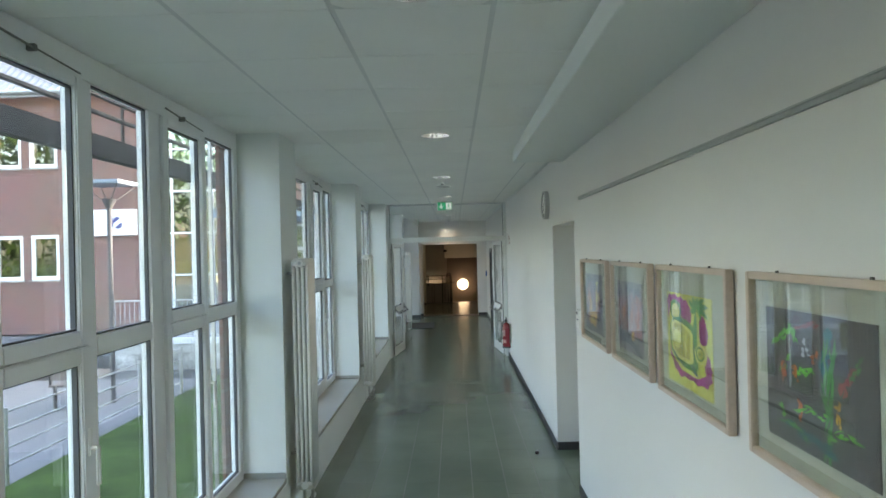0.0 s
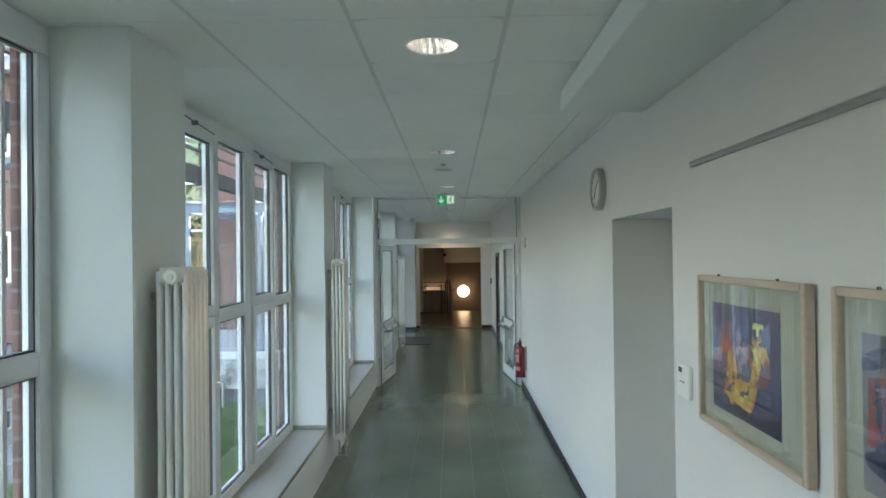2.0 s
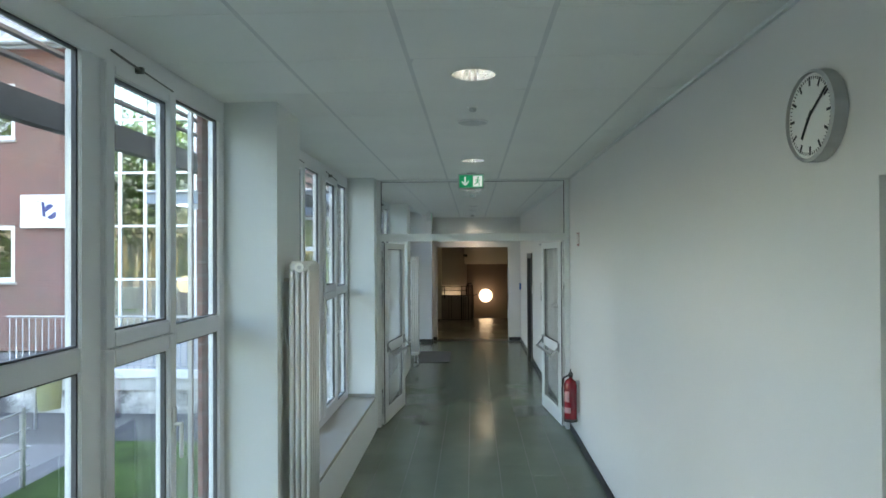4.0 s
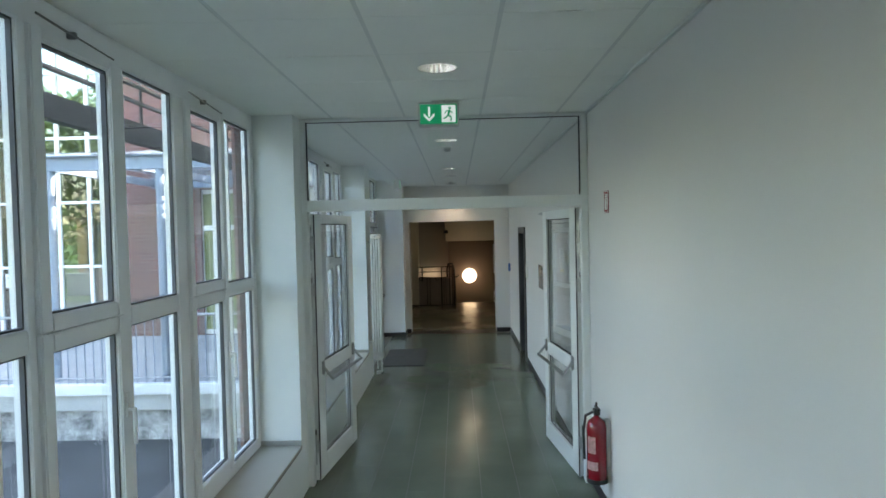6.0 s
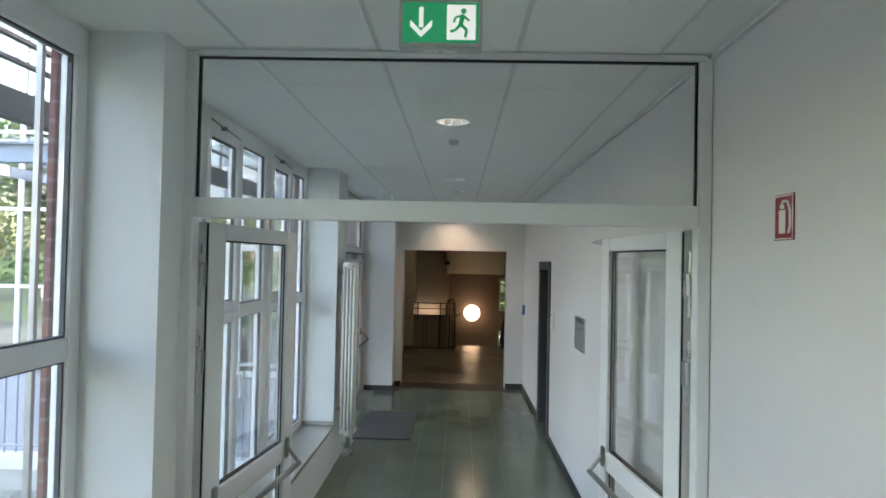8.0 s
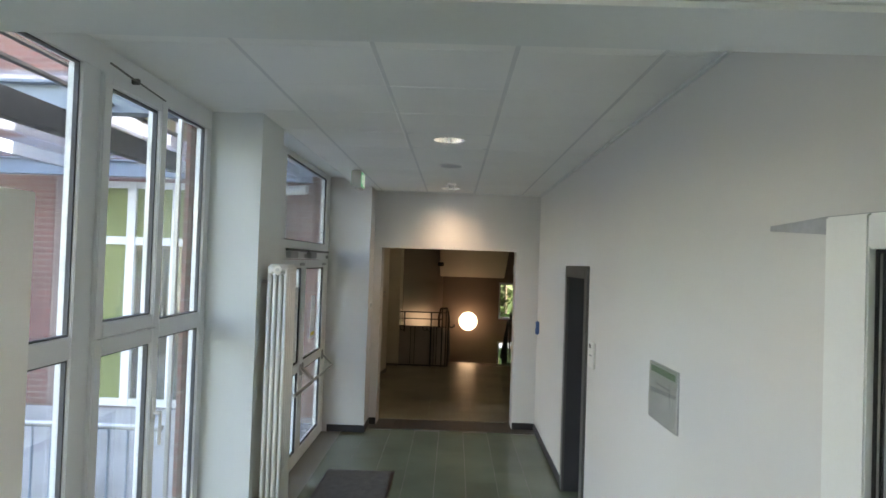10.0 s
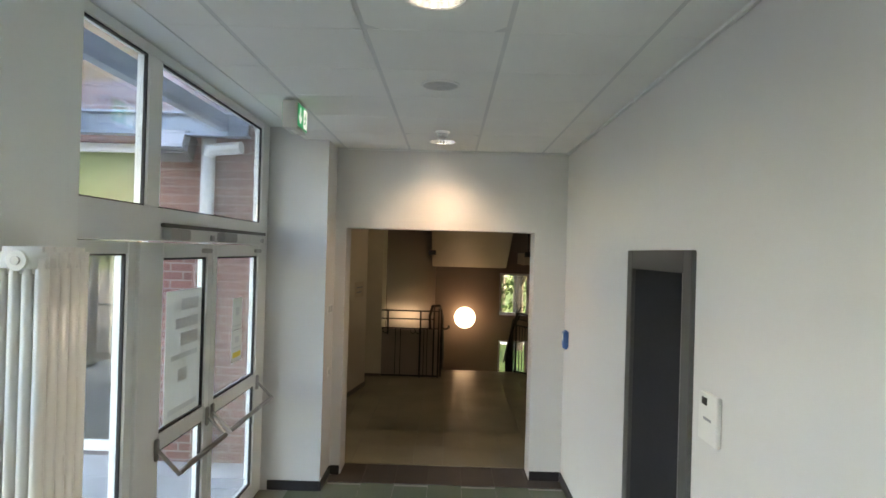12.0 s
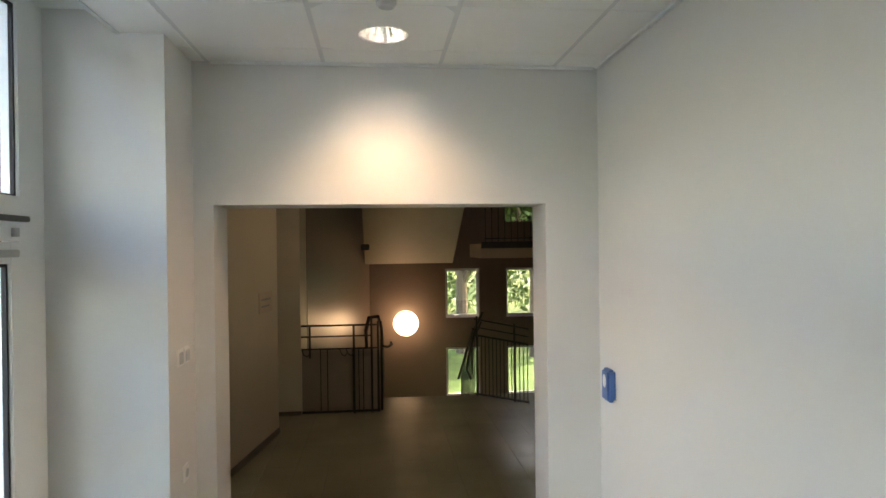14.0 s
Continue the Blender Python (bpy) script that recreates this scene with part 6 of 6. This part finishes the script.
struct("outer_cladding", box(-2.95, -1.765, 20.915, 20.952, -0.018, 6.0), BRICK, "red brick face beside the entrance", "wall")
dp = thing("downpipe", (-2.42, 20.83, 0), "pale grey rainwater downpipe on the brick wall", "downpipe")
part("pipe", cyl(bmesh.new(), (0, 0, -0.02), (0, 0, 3.2), 0.065, 16), PALECONC, dp, smooth=True)
part("elbow", tube(bmesh.new(), [(0, 0, 2.95), (0.05, -0.05, 3.0), (0.35, -0.1, 3.02)], 0.06), PALECONC, dp)
part("clip", cyl(bmesh.new(), (0, 0, 1.6), (0, 0, 1.66), 0.085, 16), GALV, dp)
fl = thing("flood_light", (-2.70, 20.72, 3.02), "grey flood light on the brick wall", "flood light")
hm = box(-0.17, 0.17, -0.10, 0.10, -0.13, 0.13, 0.02)
hm.transform(Matrix.Rotation(radians(-25), 4, "X"))
part("housing", hm, DGREY, fl)
part("glass_front", box(-0.13, 0.13, -0.125, -0.101, -0.09, 0.09), INK, fl).data.transform(Matrix.Rotation(radians(-25), 4, "X"))
part("bracket", box(-0.03, 0.03, 0.06, 0.2, -0.05, 0.05), GREYP, fl)

# raised platform with railing in front of the entrance
pf = thing("entrance_platform", (0, 0, 0), "raised concrete entrance platform with white edge", "platform")
part("slab", box(-9.0, -1.75, 16.55, 21.05, -0.10, -0.02, 0.01), SUNPAVE, pf)
part("fascia", box(-8.95, -1.755, 16.45, 16.555, -0.36, -0.131, 0.006), PALECONC, pf, "pale concrete band under the white edge")
part("edge", box(-9.0, -1.75, 16.40, 16.549, -0.13, 0.02, 0.008), WHITEST, pf, "white platform edge")
part("base_wall", bx(box(-8.9, -1.76, 16.556, 21.0, GZ - 0.06, -0.101), -8.9, -1.76, 16.50, 16.568, -0.80, -0.361), STAINED, pf, "dark concrete base with pale stains")
pr = thing("platform_railing", (0, 16.48, 0), "steel railing with thin balusters on the platform edge", "railing")
for k in range(55):
    x = -8.8 + 0.125 * k
    part("baluster", cyl(bmesh.new(), (x, 0, 0.02), (x, 0, 0.97), 0.008, 6), BLUEST, pr)
part("handrail", tube(bmesh.new(), [(-8.85, 0, 0.99), (-1.95, 0, 0.99)], 0.022), GALV, pr)
part("lower_rail", tube(bmesh.new(), [(-8.85, 0, 0.10), (-1.95, 0, 0.10)], 0.012), GALV, pr)

# garden lamp, low fence
LAMPGREY = material("grey_lamp_paint", (0.05, 0.05, 0.055), 0.6, vary=0.08)
lp = thing("garden_lamp", (-6.02, 11.2, GZ - 0.06), "slim garden lamp post with a flat square head", "street lamp")
part("pole", cyl(bmesh.new(), (0, 0, 0), (0, 0, 3.42), 0.04), LAMPGREY, lp)
part("cone", cyl(bmesh.new(), (0, 0, 3.40), (0, 0, 3.55), 0.055, 12, 0.12), LAMPGREY, lp)
m = bmesh.new()
for sx_, sy_ in ((-1, -1), (1, -1), (1, 1), (-1, 1)):
    cyl(m, (0.09 * sx_, 0.09 * sy_, 3.54), (0.31 * sx_, 0.31 * sy_, 3.79), 0.012, 6)
part("strut", m, LAMPGREY, lp)
part("head", box(-0.36, 0.36, -0.36, 0.36, 3.79, 3.86, 0.02), BLUEST, lp, "flat square lamp head")
fc = thing("low_fence", (-5.0, 0, GZ), "low galvanised steel fence along the lawn", "fence")
for k in range(10):
    y = -1.9 + 1.5 * k
    part("post", cyl(bmesh.new(), (0, y, 0), (0, y, 0.85), 0.03), GALV, fc)
for z in (0.2, 0.4, 0.6, 0.8):
    part("rail", cyl(bmesh.new(), (0, -2, z), (0, 11.7, z), 0.012, 8), GALV, fc)

# outer brick faces of the piers, with the guide rails of the shade
for k, y in enumerate(BAYS):
    far = y + (0.5 if k != 3 else 0.36)
    struct(f"pier_cladding_{k + 1}", box(-1.828, -1.802, y + 0.012, far, GZ, CZ + 0.3), BRICK, "red brick outer face of a window pier", "wall")
    gr = thing("guide_rail", (-1.875, y + 0.02, GZ), "slim pale guide rail of the sun shade", "guide rail", "shade guide rails")
    part("rail", box(-0.012, 0.012, -0.012, 0.012, 0.0, 3.35), GALV, gr)
    part("foot_plate", box(-0.03, 0.03, -0.02, 0.02, 0.0, 0.012), GALV, gr)

# sun shade outside the windows
sh = thing("sun_shade", (0, 0, 0), "dark horizontal sun shade beam with slats outside the windows", "sun shade")
part("beam", box(-2.64, -2.56, -3.3, 18.0, 2.84, 3.0), DARKST, sh)
for k in range(4):
    z = 3.16 + 0.13 * k
    part("slat", box(-2.62, -2.58, -3.3, 18.0, z, z + 0.022), DARKST, sh)
for y in (START + 0.2, *[q_ + 0.22 for q_ in BAYS]):
    part("arm", box(-2.655, -2.641, y, y + 0.03, 2.86, 3.6), DARKST, sh)
    part("bracket", box(-2.65, -1.98, y, y + 0.03, 3.45, 3.51), DARKST, sh)


# trees
def make_tree(at, h, seed, label="leafy green tree beside the school"):
    random.seed(seed)
    t = thing("tree", at, label, "tree", "trees")
    tr = bmesh.new()
    top = Vector((0, 0, h * 0.45))
    cyl(tr, (0, 0, -0.1), top, 0.22, 10, 0.15)
    tips = []
    for k in range(9):
        a = 2 * math.pi * k / 9 + random.uniform(-0.3, 0.3)
        b = Vector((math.cos(a) * h * random.uniform(0.14, 0.28), math.sin(a) * h * random.uniform(0.14, 0.28), h * random.uniform(0.55, 0.9)))
        s = Vector((0, 0, h * random.uniform(0.25, 0.45)))
        cyl(tr, s, b, 0.10, 6, 0.03)
        tips.append(b)
        tips.append((s + b) / 2 + Vector((0, 0, 0.1 * h)))
    part("trunk", tr, BARK, t)
    cr = bmesh.new()
    verts, faces = [], []
    for tip in tips:
        for _ in range(260):
            d = Vector((random.gauss(0, 1), random.gauss(0, 1), random.gauss(0, 0.8))) * h * 0.075
            c = tip + d
            u = Vector((random.uniform(-1, 1), random.uniform(-1, 1), random.uniform(-1, 1))).normalized()
            v = u.orthogonal().normalized()
            w_ = random.uniform(0.09, 0.19) * h / 8
            i = len(verts)
            verts += [c - u * w_, c + v * w_ * 0.5, c + u * w_, c - v * w_ * 0.5]
            faces.append((i, i + 1, i + 2, i + 3))
    me = bpy.data.meshes.new("crown")
    me.from_pydata([tuple(v) for v in verts], [], faces)
    me.materials.append(LEAF)
    o = new("crown", me)
    o.parent = t
    cr.free()
    return t


tree = make_tree((2.45, 37.6, -1.4), 7.5, 3)
for x, y, z, turn, k in ((4.6, 36.5, -1.4, 0.7, 1.0), (-0.5, 47, -1.4, 0.0, 1.2), (7.5, 46, -1.4, 1.2, 1.3), (3.0, 52, -1.4, 2.6, 1.3),
                         (-10.5, 33.5, GZ - 1.0, 2.2, 1.25), (-14.5, 36.0, GZ - 1.0, 0.4, 1.4), (-18.5, 40.0, GZ - 1.0, 3.4, 1.4), (-7.0, 39.0, GZ - 1.0, 5.0, 1.3), (-23.0, 47.0, GZ - 1.0, 1.0, 1.5),
                         # these four are added only to shade the lawn behind the stair
                         (9.0, 38.0, -1.4, 4.1, 1.4), (11.5, 41.5, -1.4, 0.3, 1.5), (14.5, 45.0, -1.4, 2.0, 1.6), (11.0, 35.0, -1.4, 5.3, 1.4)):
    copy_thing(tree, Matrix.Translation((x, y, z)) @ Matrix.Rotation(turn, 4, "Z") @ Matrix.Scale(k, 4))


def far_wood(x0, x1, y, top, seed, leaves, size=0.5):
    """A dense belt of foliage in clumps, far off."""
    random.seed(seed)
    verts, faces = [], []
    x = x0
    while x < x1:
        cx, cy, h = x, y + random.uniform(-3, 3), top * random.uniform(0.7, 1.1)
        for _ in range(leaves):
            c = Vector((cx + random.gauss(0, 1.7), cy + random.gauss(0, 1.7), GZ - 1.0 + h * random.random() ** 0.8))
            u = Vector((random.uniform(-1, 1), random.uniform(-1, 1), random.uniform(-1, 1))).normalized()
            v = u.orthogonal().normalized()
            w_ = random.uniform(size / 2, size)
            i = len(verts)
            verts += [c - u * w_, c + v * w_ * 0.6, c + u * w_, c - v * w_ * 0.6]
            faces.append((i, i + 1, i + 2, i + 3))
        x += 2.2
    me = bpy.data.meshes.new("far_woods")
    me.from_pydata([tuple(v) for v in verts], [], faces)
    me.materials.append(LEAF)
    return tagged(new("far_woods", me), "dense belt of green trees in the distance", "woods", kind="stuff")


far_wood(-60, 30, 72.0, 17.0, 21, 560)
far_wood(-3, 14, 50.0, 9.0, 23, 1900, 0.22)
far_wood(-74, -32, -34.0, 25.0, 22, 900)

# things beyond the wing and in the yard
struct("white_path", box(-30, 30, 38.8, 40.4, GZ - 1.0, GZ - 0.985), material("pale_path", (0.55, 0.55, 0.54), 0.9, vary=0.08), "pale path across the lawn", "path")
oh = thing("ochre_house", (-26.0, 58.0, GZ - 1.0), "ochre plastered house with a red roof beyond the trees", "house")
part("wall", box(-4.5, 4.5, 0, 8.0, 0, 5.2), material("ochre_plaster", (0.52, 0.27, 0.12), 0.9, vary=0.1, scale=1.0), oh)
rf = bmesh.new()
vs = [rf.verts.new(v) for v in ((-4.9, -0.4, 5.1), (4.9, -0.4, 5.1), (4.9, 8.4, 5.1), (-4.9, 8.4, 5.1), (-4.9, 4.0, 8.6), (4.9, 4.0, 8.6))]
for idx in ((0, 1, 5, 4), (2, 3, 4, 5), (0, 4, 3), (1, 2, 5), (0, 3, 2, 1)):
    rf.faces.new([vs[q] for q in idx])
part("roof", rf, material("red_roof_tiles", (0.22, 0.07, 0.045), 0.8, vary=0.2), oh, "red tiled roof")
for x in (-3.0, 0.0, 3.0):
    for z in (0.9, 3.2):
        part("window", box(x - 0.5, x + 0.5, -0.04, 0.02, z, z + 1.3), DGREY_IN, oh)
gw = thing("garden_wall", (-15.0, 44.0, GZ - 1.0), "low pale stone wall beyond the lawn", "garden wall")
part("masonry", box(-9.0, 6.0, 2.0, 2.3, 0, 1.3), CONC, gw)
part("coping", box(-9.05, 6.05, 1.95, 2.35, 1.301, 1.38), WHITEST, gw)

BENCHW = material("weathered_bench_wood", (0.13, 0.12, 0.11), 0.8, vary=0.2, scale=6, fine=60)
bn = thing("bench", (-6.55, 11.3, GZ - 0.06), "grey slatted bench with a low backrest in the yard", "bench")
for k in range(3):
    part("seat_slat", box(-0.20 + 0.14 * k, -0.08 + 0.14 * k, -0.75, 0.75, 0.42, 0.45, 0.004), BENCHW, bn)
for k in range(2):
    part("back_slat", box(-0.27, -0.24, -0.75, 0.75, 0.58 + 0.14 * k, 0.69 + 0.14 * k, 0.004), BENCHW, bn)
for y in (-0.6, 0.6):
    part("leg", bx(bx(box(-0.2, -0.16, y - 0.025, y + 0.025, 0, 0.42), 0.14, 0.18, y - 0.025, y + 0.025, 0, 0.42), -0.27, -0.24, y - 0.025, y + 0.025, 0.4, 0.83), DARKST, bn)
lb = thing("litter_bin", (-7.3, 15.4, -0.80), "dull yellow-green litter bin on a steel post", "litter bin")
part("bucket", add_lathe(bmesh.new(), [(0.0, 0.35), (0.17, 0.35), (0.20, 0.95), (0.18, 0.95), (0.16, 0.40), (0.0, 0.40)], 24), material("yellow_bin", (0.20, 0.21, 0.09), 0.5, vary=0.1), lb)
part("post", cyl(bmesh.new(), (-0.24, 0, 0), (-0.24, 0, 1.1), 0.025), GALV, lb)
part("cross_arm", cyl(bmesh.new(), (-0.34, 0, 1.1), (0.2, 0, 1.1), 0.02), GALV, lb)

# rubber stop on the floor by the recess
ds = thing("door_stop", (0.765, 6.75, 0), "small dark rubber door stop on the floor", "door stop")
part("body", add_lathe(bmesh.new(), [(0.0, 0.0), (0.018, 0.0), (0.018, 0.022), (0.012, 0.028), (0.0, 0.028)], 16), BLACKP, ds)
part("cap", cyl(bmesh.new(), (0, 0, 0.027), (0, 0, 0.033), 0.008), STEEL, ds)

# ---- floor slabs, last ----
def slab_mesh(name, w_, l_, mat):
    me = bpy.data.meshes.new(name)
    b = box(-w_ / 2 + 0.0018, w_ / 2 - 0.0018, -l_ / 2 + 0.0008, l_ / 2 - 0.0008, -0.008, 0.0)
    b.to_mesh(me)
    b.free()
    me.materials.append(mat)
    return me


fm = slab_mesh("floor_tile", 0.30, 0.60, FLOOR)
count = 0
rest_v, rest_f = [], []
cols_x = []
xc = -0.37 - 0.3 * 3
while xc < RX + 0.2:
    cols_x.append(xc)
    xc += 0.3
for ci, xc in enumerate(cols_x):
    y = START + (0.3 if ci % 2 else 0.0)
    while y < 20.4:
        l_ = min(0.6, 20.448 - y)
        if 5.0 < y < 18.5 and l_ > 0.59 and count < 290 and -1.2 < xc < 0.95:
            o = new("floor_tile", fm)
            o.location = (xc, y + 0.3, 0)
            o.parent = slab
            count += 1
        else:
            x0, x1, y0, y1 = xc - 0.1482, xc + 0.1482, y + 0.0008, y + l_ - 0.0008
            i = len(rest_v)
            rest_v += [(x0, y0, 0), (x1, y0, 0), (x1, y1, 0), (x0, y1, 0), (x0, y0, -0.008), (x1, y0, -0.008), (x1, y1, -0.008), (x0, y1, -0.008)]
            rest_f += [(i, i + 1, i + 2, i + 3), (i, i + 4, i + 5, i + 1), (i + 1, i + 5, i + 6, i + 2), (i + 2, i + 6, i + 7, i + 3), (i + 3, i + 7, i + 4, i)]
        y += 0.6
me = bpy.data.meshes.new("floor_tiles")
me.from_pydata(rest_v, [], rest_f)
me.materials.append(FLOORREST)
o = new("floor_tiles", me)
o.parent = slab
tagged(o, "remaining polished floor slabs", kind="stuff")
hall_tile = slab_mesh("hall_tile", 0.30, 0.60, HALLFLOOR)
hall_cut = slab_mesh("hall_tile_cut", 0.30, 0.25, HALLFLOOR)
for kx in range(22):
    for ky in range(9):
        l_ = 0.6 if ky < 8 else 0.25
        if -2.3 + 0.3 * kx > 4.2:
            continue
        o = new("floor_slab", hall_tile if ky < 8 else hall_cut)
        o.location = (-2.34 + 0.3 * kx, 20.98 + 0.6 * ky + l_ / 2, 0.0)
        o.parent = hall_slab
tm = slab_mesh("threshold_tile", 0.30, 0.50, STRIP)
th = struct("threshold", box(-1.145, RX, 20.452, 20.968, -0.25, -0.006), JOINT, "band of dark brown tiles under the opening", "threshold")
for k in range(7):
    o = new("threshold_tile", tm)
    o.location = (-0.97 + 0.3 * k, 20.71, 0.0)
    o.parent = th

# ---- bricks of the pier beside the entrance ----
BRICK_ONE = material("single_brick", (0.21, 0.105, 0.086), 0.85, vary=0.14, scale=9, fine=120, bump=0.4, each=0.16)
pier_faces = ((-3.1, -1.8, 0.0, 3.5, True), (-7.28, -5.55, 0.35, 3.9, False))
bw_wall = [c for c in bw.children if c.name.startswith("wall")][0]


def brick_mesh(w_):
    me = bpy.data.meshes.new("brick")
    b = box(0.0, w_, -0.012, -0.002, 0.0, 0.071, 0.002)
    b.to_mesh(me)
    b.free()
    me.materials.append(BRICK_ONE)
    return me


MORTAR = material("grey_mortar", (0.20, 0.15, 0.135), 0.95, vary=0.1, scale=5, fine=90, bump=0.3)
for a, c, z0, z1, single in pier_faces:
    part("mortar_bed", box(a + 0.003, c - 0.003, -0.008, -0.001, z0, z1), MORTAR, bw_wall, "grey-red mortar bed")
sizes = {k: brick_mesh(k) for k in (0.240, 0.115)}
random.seed(9)
for a, c, z0, z1, single in pier_faces:
    joined_v, joined_f = [], []
    row = 0
    z = z0
    while z < z1:
        x = a + 0.004
        first = row % 2 == 1
        while x + 0.11 < c:
            w_ = 0.115 if first or x + 0.245 > c else 0.240
            first = False
            if single:
                o = new("brick", sizes[w_])
                o.location = (x, random.uniform(-0.002, 0.002), z)
                o.parent = bw_wall
            else:
                q = len(joined_v)
                joined_v += [(x, -0.012, z), (x + w_, -0.012, z), (x + w_, -0.012, z + 0.071), (x, -0.012, z + 0.071), (x, 0.004, z), (x + w_, 0.004, z), (x + w_, 0.004, z + 0.071), (x, 0.004, z + 0.071)]
                joined_f += [(q, q + 1, q + 2, q + 3), (q + 1, q + 5, q + 6, q + 2), (q, q + 3, q + 7, q + 4), (q + 3, q + 2, q + 6, q + 7), (q, q + 4, q + 5, q + 1)]
            x += w_ + 0.011
        z += 0.082
        row += 1
    if joined_v:
        me = bpy.data.meshes.new("brickwork")
        me.from_pydata(joined_v, [], joined_f)
        me.materials.append(BRICK)
        o = new("brickwork", me)
        o.parent = bw_wall
        tagged(o, "courses of red brick", kind="stuff")
